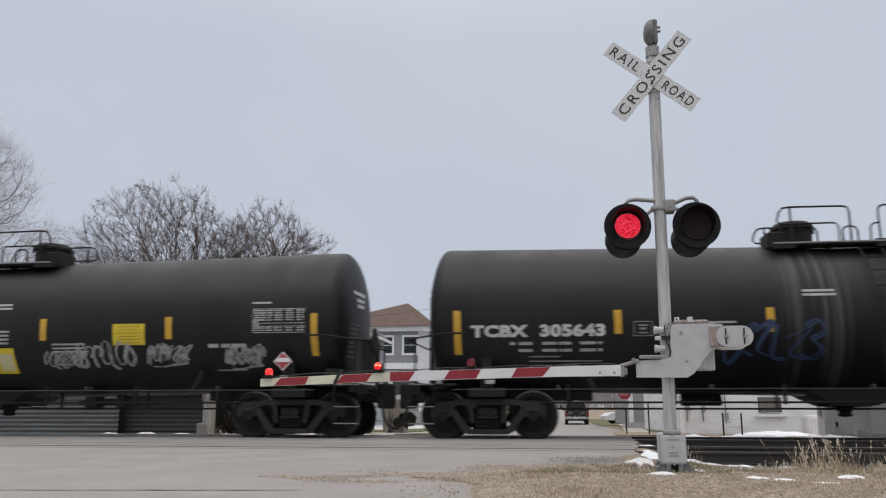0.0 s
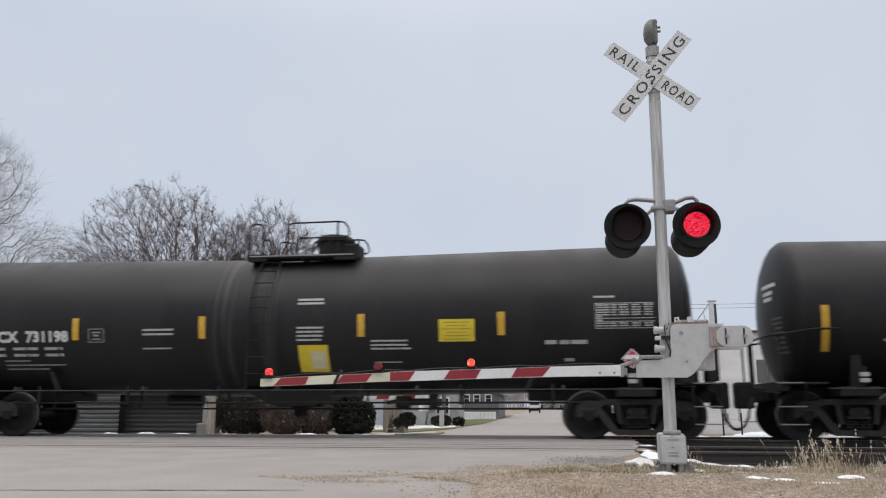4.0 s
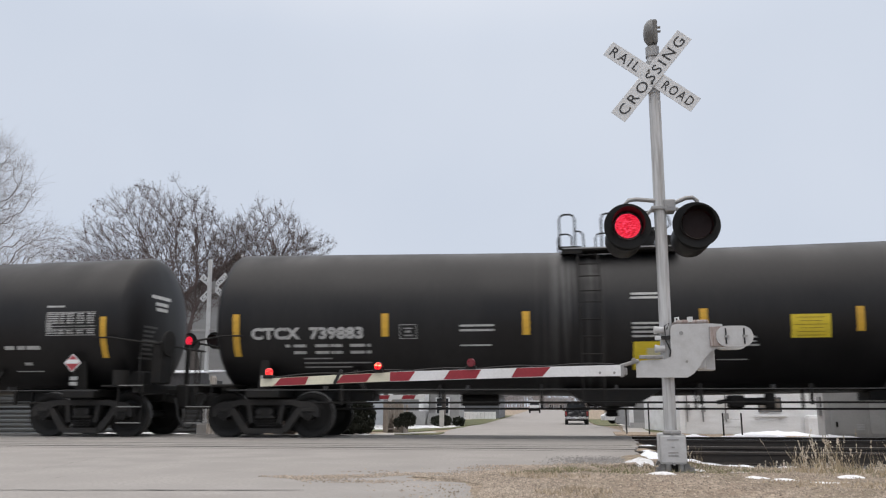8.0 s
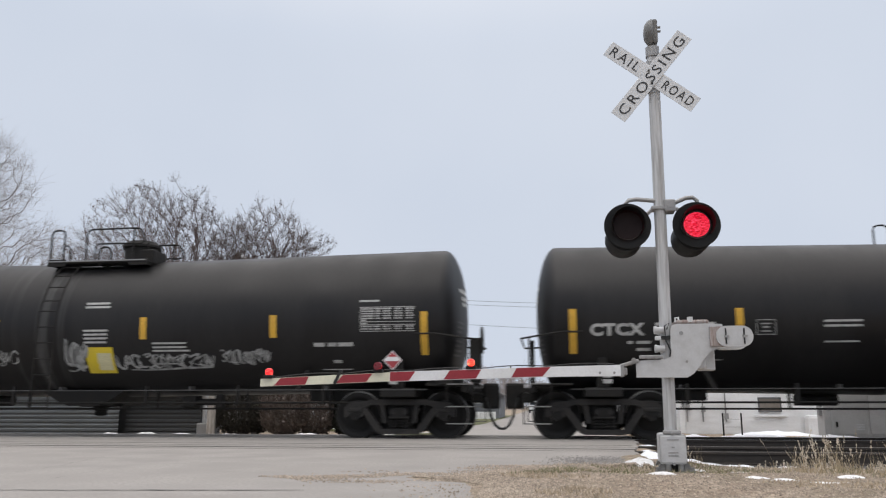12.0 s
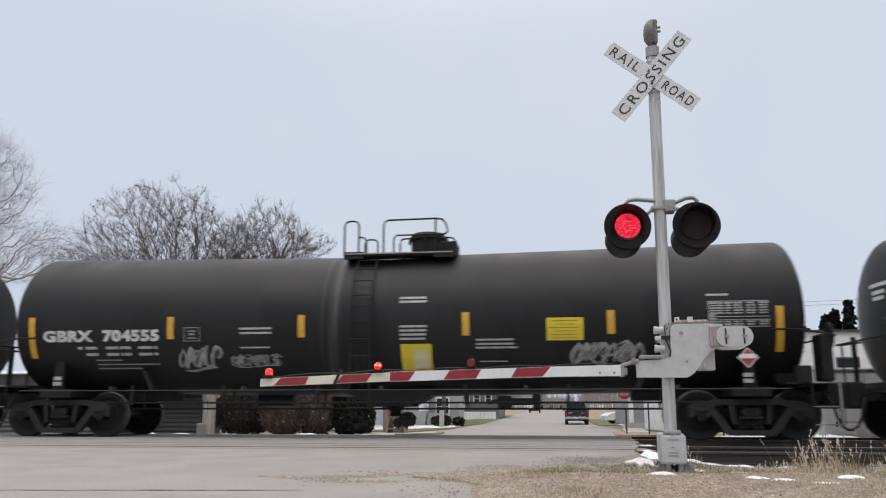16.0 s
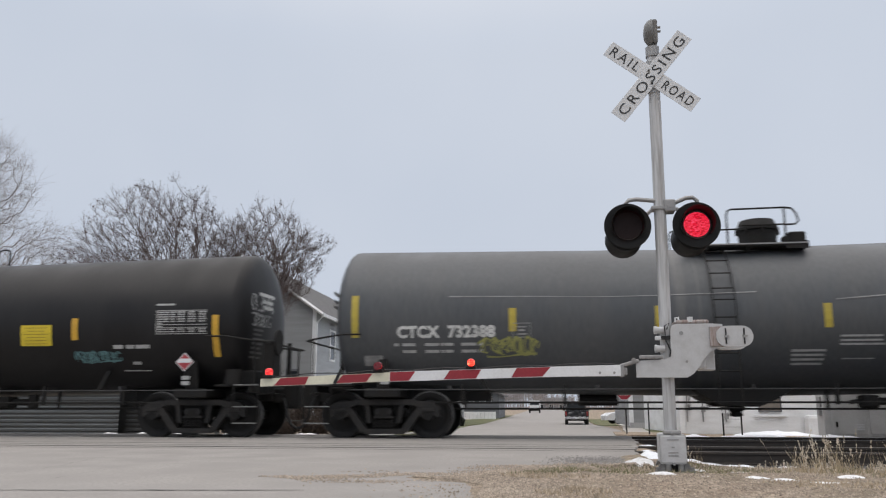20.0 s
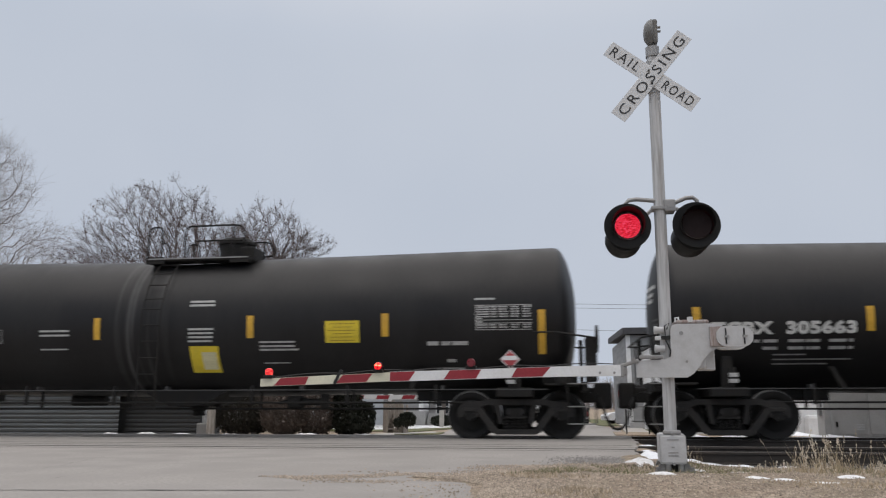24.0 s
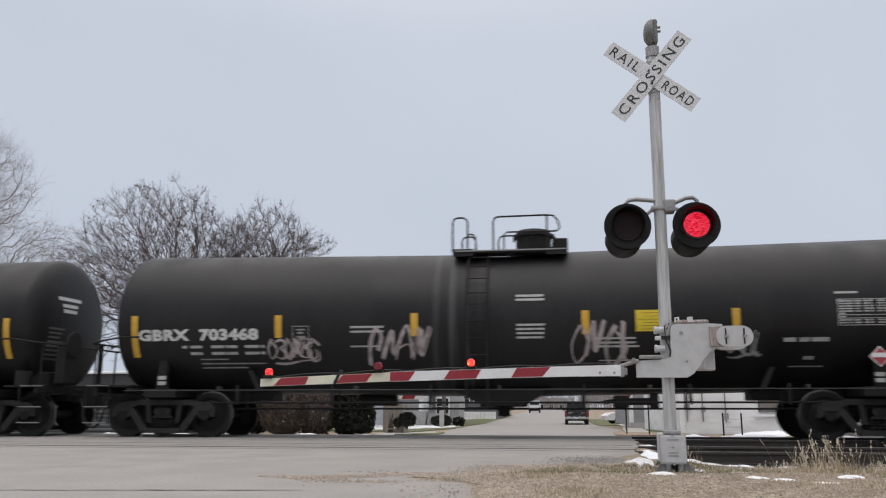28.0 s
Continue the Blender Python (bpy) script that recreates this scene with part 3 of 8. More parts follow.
def signal(at, label, with_arm=True):
    sig = thing("crossing_signal", label, "crossing signal", at=at, group="crossing signals")
    # mast, base and junction box; the mast leans a hair
    bm = rod(B(), (-0.002, 0, 0.30), (0.036, 0, 4.66), 0.066, n=24)
    part("mast", bm, MAST_GREY, sig, "pale grey painted steel mast", smooth=True)
    bm = rod(B(), (0.035, 0, 4.60), (0.037, 0, 4.72), 0.078, n=20)
    part("mast_cap", bm, GALV, sig, smooth=True)
    bm = B()
    lathe(bm, [(0.03, -0.085), (0.09, -0.075), (0.135, -0.045), (0.155, -0.01), (0.16, 0.0), (0.15, 0.005)], axis="x", n=24, centre=(0.03, -0.02, 4.90))
    box(bm, 0.035, 0.10, -0.08, 0.08, 4.76, 5.05, 0.02)
    rod(bm, (0.05, 0, 4.70), (0.04, 0, 4.86), 0.035, n=12)
    for z in (4.90, 4.95):
        rod(bm, (0.09, -0.05, z), (0.135, -0.05, z), 0.015, n=8)
    part("bell", bm, FOOT, sig, "grey weathered crossing bell", smooth=True)
    bm = B()
    box(bm, -0.135, 0.115, -0.15, 0.12, 0.035, 0.34, 0.025)
    jb = part("junction_box", bm, SIGNAL_GREY, sig)
    part("box_cover", box(B(), -0.145, 0.125, -0.175, -0.152, 0.03, 0.325, 0.02), SIGNAL_GREY, jb, "pale grey cast cover plate with raised lines")
    for z, w in ((0.275, 0.12), (0.20, 0.03), (0.145, 0.10), (0.115, 0.10)):
        part("cover_line", box(B(), -0.01 - w / 2, -0.01 + w / 2, -0.179, -0.174, z - 0.006, z + 0.006), GALV, jb)
    for pz in (0.338, 0.035):
        part("cover_bolt", rod(B(), (-0.01, -0.20, pz), (-0.01, -0.15, pz), 0.016, n=8), GALV, jb)
    part("cover_hinge", box(B(), -0.10, 0.08, -0.165, -0.12, 0.33, 0.37, 0.01), GALV, jb)
    base = part("base_casting", box(B(), -0.215, 0.215, -0.22, 0.22, -0.105, -0.065, 0.01), FOOT, sig, "grimy cast base plate")
    for s in (-1, 1):
        for yy in (-0.13, 0.13):
            part("gusset", slab(B(), [(s * 0.205, -0.065), (s * 0.10, -0.065), (s * 0.10, 0.10), (s * 0.135, 0.045)], yy - 0.02, yy + 0.02), FOOT, base)
            part("anchor_bolt", rod(B(), (s * 0.175, yy * 1.35, -0.07), (s * 0.175, yy * 1.35, 0.0), 0.018, n=8), FOOT, base)
            part("anchor_nut", rod(B(), (s * 0.175, yy * 1.35, -0.064), (s * 0.175, yy * 1.35, -0.03), 0.032, n=6), FOOT, base)
        part("leg", rod(B(), (s * 0.065, -0.14, -0.066), (s * 0.065, -0.14, 0.03), 0.032, n=10), FOOT, base)
    # the shaded hollow under the box is put in as a black plug
    part("cable_entry", rod(B(), (0.0, -0.05, -0.066), (0.0, -0.05, 0.04), 0.06, n=14), RUBBER, base)
    part("foundation", box(B(), -0.24, 0.24, -0.24, 0.24, -0.34, -0.105, 0.02), WALKWAY, sig, "concrete foundation block")
    # crossbuck
    hub = part("crossbuck_bracket", box(B(), -0.05, 0.05, -0.02, 0.02, -0.20, 0.20, 0.01), GALV, sig, at=pose(-0.002, -0.05, 4.335))
    blade_sign(hub, 38.5, [("RAIL", -0.55, -0.17), ("ROAD", 0.17, 0.56)], -0.030)
    blade_sign(hub, -50.5, [("CROSSING", -0.57, 0.57)], -0.042, 0.627)
    for px, pz in ((-0.03, 0.06), (0.0, -0.09)):
        part("sign_bolt", rod(B(), (px, -0.058, pz), (px, -0.044, pz), 0.014, n=8), SIGN_BLACK, hub)
    # flashing lamps on their cross arm
    bm = B()
    pipe(bm, [(-0.35, -0.02, 2.74), (-0.36, -0.02, 2.84), (-0.32, -0.02, 2.885), (-0.24, -0.02, 2.895), (0.06, -0.02, 2.86), (0.18, -0.02, 2.84), (0.30, -0.02, 2.89), (0.38, -0.02, 2.895), (0.42, -0.02, 2.86), (0.42, -0.02, 2.74)], 0.024, n=10)
    pipe(bm, [(-0.20, -0.02, 2.66), (-0.08, -0.02, 2.76), (0.10, -0.02, 2.80)], 0.022)
    pipe(bm, [(0.30, -0.02, 2.66), (0.22, -0.02, 2.76), (0.10, -0.02, 2.80)], 0.022)
    part("lamp_cross_arm", bm, GALV, sig, smooth=True)
    bm = box(B(), 0.06, 0.18, -0.09, 0.08, 2.73, 2.87, 0.015)
    rod(bm, (0.12, -0.10, 2.80), (0.12, 0.09, 2.80), 0.03, n=8)
    box(bm, -0.08, 0.10, -0.08, 0.08, 2.76, 2.80, 0.008)
    part("arm_clamp", bm, GALV, sig)
    flasher(sig, -0.352, -0.10, 2.573, 0)
    flasher(sig, 0.388, -0.10, 2.566, 1)
    # gate mechanism
    outline = [(-0.335, 0.915), (-0.335, 1.09), (-0.02, 1.105), (0.02, 1.13), (0.035, 1.19), (0.04, 1.42), (0.06, 1.465), (0.10, 1.48), (0.46, 1.48), (0.58, 1.47), (0.58, 1.235), (0.51, 1.215), (0.44, 1.18), (0.375, 1.11), (0.32, 1.03), (0.26, 0.955), (0.19, 0.912)]
    gm = part("gate_mechanism", slab(B(), outline, -0.115, -0.085), SIGNAL_GREY, sig, "pale grey gate mechanism plate")
    part("machine_case", box(B(), 0.07, 0.40, -0.08, 0.18, 1.0, 1.48, 0.03), SIGNAL_GREY, gm)
    part("case_lid", box(B(), 0.10, 0.45, -0.10, 0.18, 1.482, 1.525, 0.02), RUSTY, gm, "rusty lid of the machine case")
    part("lid_hook", pipe(B(), [(0.10, -0.08, 1.50), (0.10, -0.08, 1.545), (0.13, -0.08, 1.55), (0.14, -0.08, 1.50)], 0.012), SIGN_WHITE, gm)
    part("lid_knob", rod(B(), (0.255, -0.08, 1.50), (0.255, -0.08, 1.555), 0.03, n=10), SIGN_WHITE, gm)
    for pz in (1.42, 1.22):
        bm = rod(B(), (-0.10, -0.06, pz), (-0.02, -0.06, pz), 0.036, n=14)
        rod(bm, (-0.125, -0.06, pz), (-0.095, -0.06, pz), 0.042, n=14)
        part("conduit_fitting", bm, SIGNAL_GREY, gm, "pale conduit fitting on the mast")
    part("mast_clamp", box(B(), -0.12, -0.05, -0.10, -0.05, 1.31, 1.355, 0.01), SIGN_WHITE, gm)
    part("mast_strap", box(B(), -0.06, 0.08, -0.10, -0.07, 1.315, 1.355), RUBBER, gm)
    bm = B()
    pipe(bm, [(0.0, -0.12, 1.42), (0.03, -0.12, 1.49), (-0.02, -0.11, 1.46), (-0.01, -0.11, 1.30), (0.03, -0.12, 1.20), (0.02, -0.12, 1.13)], 0.008, n=6)
    part("cable", bm, RUBBER, gm)
    part("plate_bolt", rod(B(), (0.15, -0.121, 1.38), (0.15, -0.114, 1.38), 0.022, n=10), GALV, gm)
    part("plate_bolt", rod(B(), (0.19, -0.121, 1.08), (0.19, -0.114, 1.08), 0.014, n=8), GALV, gm)
    co = [(0.605 + 0.108 * math.cos(a), 1.337 + 0.110 * math.sin(a)) for a in [radians(d) for d in range(90, 271, 15)]] + [(0.765 + 0.108 * math.cos(a), 1.337 + 0.110 * math.sin(a)) for a in [radians(d) for d in range(-90, 91, 15)]]
    cw = part("counterweight", slab(B(), co, -0.175, -0.125), SIGNAL_GREY, sig, "pale grey rounded counterweight with two slots")
    for dx in (0.595, 0.78):
        bm = box(B(), dx - 0.008, dx + 0.008, -0.179, -0.174, 1.255, 1.42)
        part("weight_slot", bm, SIGN_BLACK, cw)
        bm = rod(B(), (dx, -0.20, 1.335), (dx, -0.17, 1.335), 0.016, n=6)
        box(bm, dx - 0.02, dx + 0.03, -0.19, -0.18, 1.329, 1.347)
        part("weight_bolt", bm, GALV, cw)
    cw2 = [(x + 0.01, z - 0.012) for x, z in co]
    part("rear_counterweight", slab(B(), cw2, 0.10, 0.16), SIGNAL_GREY, sig)
    bm = slab(B(), [(0.44, 1.44), (0.57, 1.445), (0.57, 1.23), (0.44, 1.24)], -0.15, -0.118)
    part("weight_bracket", bm, RUSTY, sig, "rust-streaked bracket of the counterweight")
    bm = box(B(), 0.33, 0.50, -0.02, 0.12, 0.99, 1.26, 0.012)
    part("rear_arm_bracket", bm, SIGNAL_GREY, sig)
    bm = B()
    box(bm, -0.50, -0.30, -0.14, -0.10, 1.045, 1.085, 0.012, Matrix.Rotation(radians(-16), 4, "Y"))
    box(bm, -0.505, -0.465, -0.15, -0.05, 0.92, 1.06, 0.012)
    box(bm, -0.475, -0.43, -0.13, -0.06, 0.94, 1.02, 0.01)
    rod(bm, (-0.36, -0.15, 1.10), (-0.36, -0.09, 1.10), 0.022, n=10)
    rod(bm, (-0.20, -0.15, 1.125), (-0.20, -0.09, 1.125), 0.018, n=10)
    rod(bm, (-0.12, -0.15, 1.125), (-0.12, -0.09, 1.125), 0.018, n=10)
    box(bm, -0.30, -0.05, -0.13, -0.09, 1.11, 1.15, 0.01)
    part("arm_adapter", bm, GALV, sig)
    # the lowered arm: striped boards, hinged pieces and lamps
    arm = arm_piece("gate_arm", -3.221, -3.221, -1.734, -1.734, ARM_CREAM, sig, -0.135, -0.105)
    arm.matrix_basis = pose(-1.27, 0, 0)
    tagged(arm, "lowered gate arm with slanted red stripes")
    arm_piece("inner_board", -1.734, -1.734, 0.768, 0.768, ARM_WHITE, arm, -0.15, -0.095, 0.004)
    for a, b, c, d in ((-2.985, -3.063, -2.659, -2.699), (-2.265, -2.344, -1.931, -2.000)):
        arm_piece("red_stripe", a, b, c, d, ARM_RED, arm, -0.138, -0.136, -0.004)
    for a, b, c, d in ((-1.729, -1.729, -1.448, -1.517), (-1.064, -1.133, -0.719, -0.778), (-0.335, -0.394, 0.030, -0.059)):
        arm_piece("red_stripe", a, b, c, d, ARM_RED, arm, -0.1535, -0.1515, 0.0)
    for px in (0.55, 0.70):
        part("arm_bolt", rod(B(), (px, -0.156, 0.965), (px, -0.149, 0.965), 0.014, n=8), GALV, arm)
    bm = B()
    pts = [(x, -0.11, lerp_table(x, ARM_TOP) + 0.012 + 0.018 * abs(math.sin(x * 4.2))) for x in spread(-3.15, 0.70, 60)]
    pipe(bm, pts, 0.006, n=5)
    for x in (-2.30, -2.9, -1.62, -1.15, -0.40, 0.15):
        rod(bm, (x, -0.13, lerp_table(x, ARM_TOP) - 0.005), (x, -0.13, lerp_table(x, ARM_TOP) + 0.03), 0.007, n=6)
    part("arm_cable", bm, RUBBER, arm)
    bm = B()
    box(bm, -2.34, -2.31, -0.15, -0.09, 0.855, 1.02, turn=Matrix.Rotation(radians(26), 4, "Y"))
    part("arm_joint_strap", bm, RUBBER, arm)
    small_lamp(arm, -3.13, -0.12, 0.997, None)
    small_lamp(arm, -1.865, -0.12, 1.055, 0)
    small_lamp(arm, -0.83, -0.12, 1.085, 1)
    return sig


near_signal = signal(pose(1.27, 8.70, 0.0), "pale railroad crossing signal mast with lowered striped gate")


def far_signal(at):
    sig = thing("crossing_signal", "far pale crossing signal mast behind the tracks", "crossing signal", at=at, group="crossing signals")
    part("mast", rod(B(), (0, 0, -0.25), (-0.14, 0, 5.7), 0.07, n=18), SIGNAL_GREY, sig, smooth=True)
    hub = part("crossbuck_bracket", box(B(), -0.05, 0.05, 0.06, 0.12, -0.2, 0.2, 0.01), GALV, sig, at=pose(-0.02, 0.02, 4.78))
    blade_sign(hub, 38.5, [("RAIL", -0.55, -0.17), ("ROAD", 0.17, 0.56)], 0.13)
    blade_sign(hub, -45, [("CROSSING", -0.55, 0.55)], 0.118)
    bm = pipe(B(), [(-0.66, -0.02, 2.98), (-0.66, -0.02, 3.32), (0.2, -0.02, 3.32), (0.2, -0.02, 2.98)], 0.024)
    part("lamp_cross_arm", bm, GALV, sig)
    flasher(sig, -0.66, -0.10, 2.98, 0)
    flasher(sig, 0.20, -0.10, 3.0, 1)
    bm = box(B(), -0.75, 0.12, -0.10, 0.25, 1.05, 1.45, 0.1)
    part("gate_mechanism", bm, SIGNAL_GREY, sig)
    part("base_casting", box(B(), -0.2, 0.2, -0.2, 0.2, -0.25, 0.35, 0.05), GALV, sig)
    arm = part("gate_arm", box(B(), 0.2, 7.2, -0.02, 0.02, 1.08, 1.21, 0.005), ARM_WHITE, sig, "lowered striped gate arm")
    for k in range(8):
        x = 0.7 + k * 0.82
        part("red_stripe", slab(B(), [(x, 1.085), (x + 0.4, 1.085), (x + 0.46, 1.205), (x + 0.06, 1.205)], -0.026, -0.022), ARM_RED, arm)
    return sig


far_signal(pose(-11.02, 24.5, -0.22))


# ---- blinking: no switching; an added blade turns edge-on for 0.8 s, then face-on for 0.8 s ----
def blink(blade, side, place, late):
    rows, t, lit = [], 0.0, side == 0
    first = 8 + late
    top, spot = blade.parent, Vector(place)
    while top:
        spot, top = top.matrix_basis @ spot, top.parent
    angle = {True: math.degrees(math.atan2(spot.y, spot.x)), False: 0.0}
    rows.append((0.0, pose(*place, 0, 0, angle[lit])))
    f = first
    while f + 1 < int(LENGTH * FPS):
        rows.append((f / FPS, pose(*place, 0, 0, angle[lit])))
        lit = not lit
        rows.append(((f + 1) / FPS, pose(*place, 0, 0, angle[lit])))
        f += 24
    rows.append((LENGTH, pose(*place, 0, 0, angle[lit])))
    walk(blade, rows)


# ---- the tank train ----
TRACK_Y, R_TANK, HALF = 16.6, 1.5, 7.80
PITCH, SPEED = 17.93, 16.25
HEAD = 0.42


def tank_z(x):
    """Height of the tank's axis: both halves fall a little towards the outlet in the middle."""
    return 2.44 - 0.12 * (1 - min(1.0, abs(x) / HALF))


def skin(x, z, lift=0.008):
    """The point of the shell's near side at that height."""
    q = (R_TANK + lift) ** 2 - (z - tank_z(x)) ** 2
    return Vector((x, -math.sqrt(max(q, 0.0)), z))


def patch(bm, x0, x1, z0, z1, lift=0.008, steps=0):
    steps = steps or max(1, int((z1 - z0) / 0.12))
    rows = [[bm.verts.new(skin(x, z0 + (z1 - z0) * i / steps, lift)) for x in (x0, x1)] for i in range(steps + 1)]
    for a, b in zip(rows, rows[1:]):
        bm.faces.new((a[0], a[1], b[1], b[0]))
    return bm


def smooth_line(pts, n=6):
    """A curve through the points."""
    out, m = [], len(pts)
    for i in range(m - 1):
        a, b, c, d = (Vector(pts[max(0, min(m - 1, i + k))]) for k in (-1, 0, 1, 2))
        for q in range(n):
            f = q / n
            out.append(0.5 * (2 * b + (c - a) * f + (2 * a - 5 * b + 4 * c - d) * f * f + (3 * b - a - 3 * c + d) * f ** 3))
    return out + [Vector(pts[-1])]


# strokes of a sprayed tag in a box of one by one: bows, hooks, wedges and bolts that are no letters
STROKES = [[(0.1, 0.0), (0.0, 0.6), (0.3, 1.0), (0.7, 0.8), (0.5, 0.45)], [(0.0, 0.9), (0.55, 1.0), (0.9, 0.7), (0.45, 0.5), (0.95, 0.25), (0.6, 0.0), (0.1, 0.1)],
           [(0.0, 0.1), (0.35, 0.95), (0.5, 0.2), (0.9, 1.0)], [(0.9, 0.85), (0.4, 1.0), (0.05, 0.6), (0.3, 0.05), (0.85, 0.15), (0.8, 0.5)],
           [(0.1, 1.0), (0.2, 0.1), (0.85, 0.0)], [(0.0, 0.7), (0.9, 0.95), (0.25, 0.3), (0.95, 0.1)], [(0.45, 1.0), (0.1, 0.5), (0.4, 0.05), (0.9, 0.45), (0.5, 0.9)],
           [(0.0, 0.0), (0.4, 1.0), (0.85, 0.1), (0.6, 0.45), (0.15, 0.35)]]
BANT = [[[(0.10, 1.75), (0.16, 0.0), (0.60, 0.02), (0.88, 0.45), (0.70, 0.88), (0.15, 0.75)]], [[(0.15, 0.75), (0.55, 0.95), (0.92, 0.85), (0.95, 0.10)], [(0.95, 0.45), (0.35, 0.5), (0.10, 0.28), (0.40, 0.10), (0.95, 0.25)]],
        [[(0.12, 1.35), (0.18, 0.0)], [(0.15, 0.65), (0.50, 0.95), (0.85, 0.80), (0.92, 0.0)]], [[(0.30, 1.4), (0.40, 0.15), (0.75, 0.0), (1.5, 0.12)], [(0.0, 0.85), (0.75, 0.95)]]]


def head_skin(y, z, lift=0.012):
    """The point of the rear head at that place."""
    return Vector((HALF + HEAD * math.sqrt(max(0.0, 1 - (y * y + (z - tank_z(9)) ** 2) / R_TANK ** 2)) + lift, y, z))


def spray_mesh(lines, thick=0.026, seed=0, lift=0.009, on=skin):
    """Flat ribbons along lines of (x, z) on the shell, or of (y, z) on the head."""
    rr, bm = random.Random(seed), B()
    for r, line in enumerate(lines):
        pts = smooth_line(line)
        phase, last = rr.uniform(0, 6.28), None
        for i, p in enumerate(pts):
            d = pts[min(i + 1, len(pts) - 1)] - pts[max(i - 1, 0)]
            w = thick * (0.78 + 0.30 * math.sin(i * 0.33 + phase))
            nrm = Vector((-d.y, d.x)).normalized() * w
            pair = [bm.verts.new(on(q.x, q.y, lift + 0.0006 * r)) for q in (p + nrm, p - nrm)]
            if last:
                bm.faces.new((last[0], last[1], pair[1], pair[0]))
            last = pair
    return bm


def shell_mesh():
    bm = B()
    n = 64
    xs = [(-HALF - HEAD * math.sin(radians(d)), R_TANK * math.cos(radians(d))) for d in (87, 78, 68, 58, 48, 38, 28, 18, 9)]
    prof = xs + [(-HALF, R_TANK), (-5.2, R_TANK), (-2.6, R_TANK), (0, R_TANK), (2.6, R_TANK), (5.2, R_TANK), (HALF, R_TANK)] + [(-x, r) for x, r in xs[::-1]]
    rings = [[bm.verts.new((x, r * math.cos(2 * math.pi * k / n), tank_z(x) + r * math.sin(2 * math.pi * k / n))) for k in range(n)] for x, r in prof]
    for a, b in zip(rings, rings[1:]):
        for k in range(n):
            bm.faces.new((a[k], a[(k + 1) % n], b[(k + 1) % n], b[k]))
    bm.faces.new(rings[0])
    bm.faces.new(rings[-1])
    return bm


def wheelset_mesh():
    bm = B()
    rod(bm, (0, -1.0, 0), (0, 1.0, 0), 0.085, n=12)
    for s in (-1, 1):
        lathe(bm, [(0.10, s * 0.66), (0.11, s * 0.84), (0.30, s * 0.80), (0.36, s * 0.845), (0.448, s * 0.845), (0.456, s * 0.74), (0.485, s * 0.725), (0.475, s * 0.70), (0.36, s * 0.70), (0.30, s * 0.74), (0.10, s * 0.66)], n=36, close=False)
        rod(bm, (0, s * 0.98, 0), (0, s * 1.09, 0), 0.105, n=16)
        for k in range(3):
            a = k * 2 * math.pi / 3
            rod(bm, (0.055 * math.cos(a), s * 1.085, 0.055 * math.sin(a)), (0.055 * math.cos(a), s * 1.115, 0.055 * math.sin(a)), 0.018, n=6)
    return bm


def side_frame_mesh():
    """Cast side frame of a freight bogie, seen from outside, its middle at the origin, in the x z plane."""
    bm = B()
    for s in (-1, 1):
        slab(bm, [(s * 1.12, 0.42), (s * 1.12, 0.60), (s * 1.0, 0.70), (s * 0.62, 0.74), (s * 0.56, 0.66), (s * 0.70, 0.60), (s * 0.74, 0.54), (s * 0.74, 0.42), (s * 0.80, 0.42), (s * 0.82, 0.54), (s * 0.95, 0.54), (s * 1.04, 0.42)], -0.07, 0.07)
        slab(bm, [(s * 0.80, 0.58), (s * 0.66, 0.60), (s * 0.30, 0.13), (s * 0.36, 0.09), (s * 0.48, 0.13)], -0.06, 0.06)
        slab(bm, [(s * 0.40, 0.70), (s * 0.31, 0.70), (s * 0.25, 0.30), (s * 0.34, 0.30)], -0.055, 0.055)
    slab(bm, [(-0.66, 0.73), (-0.62, 0.76), (0.62, 0.76), (0.66, 0.73), (0.60, 0.65), (-0.60, 0.65)], -0.06, 0.06)
    slab(bm, [(-0.40, 0.09), (-0.38, 0.19), (0.38, 0.19), (0.40, 0.09)], -0.09, 0.09)
    return bm


def spring_mesh():
    bm = B()
    pts = [(0.042 * math.cos(a), 0.042 * math.sin(a), 0.20 + 0.21 * a / (8 * math.pi)) for a in [8 * math.pi * k / 40 for k in range(41)]]
    return pipe(bm, pts, 0.014, n=5)


GALV_DARK = paint("dull_steel_rail", (0.06, 0.06, 0.06), 0.5, metal=0.3, vary=0.2, scale=4, fine=40, bump=0.1)


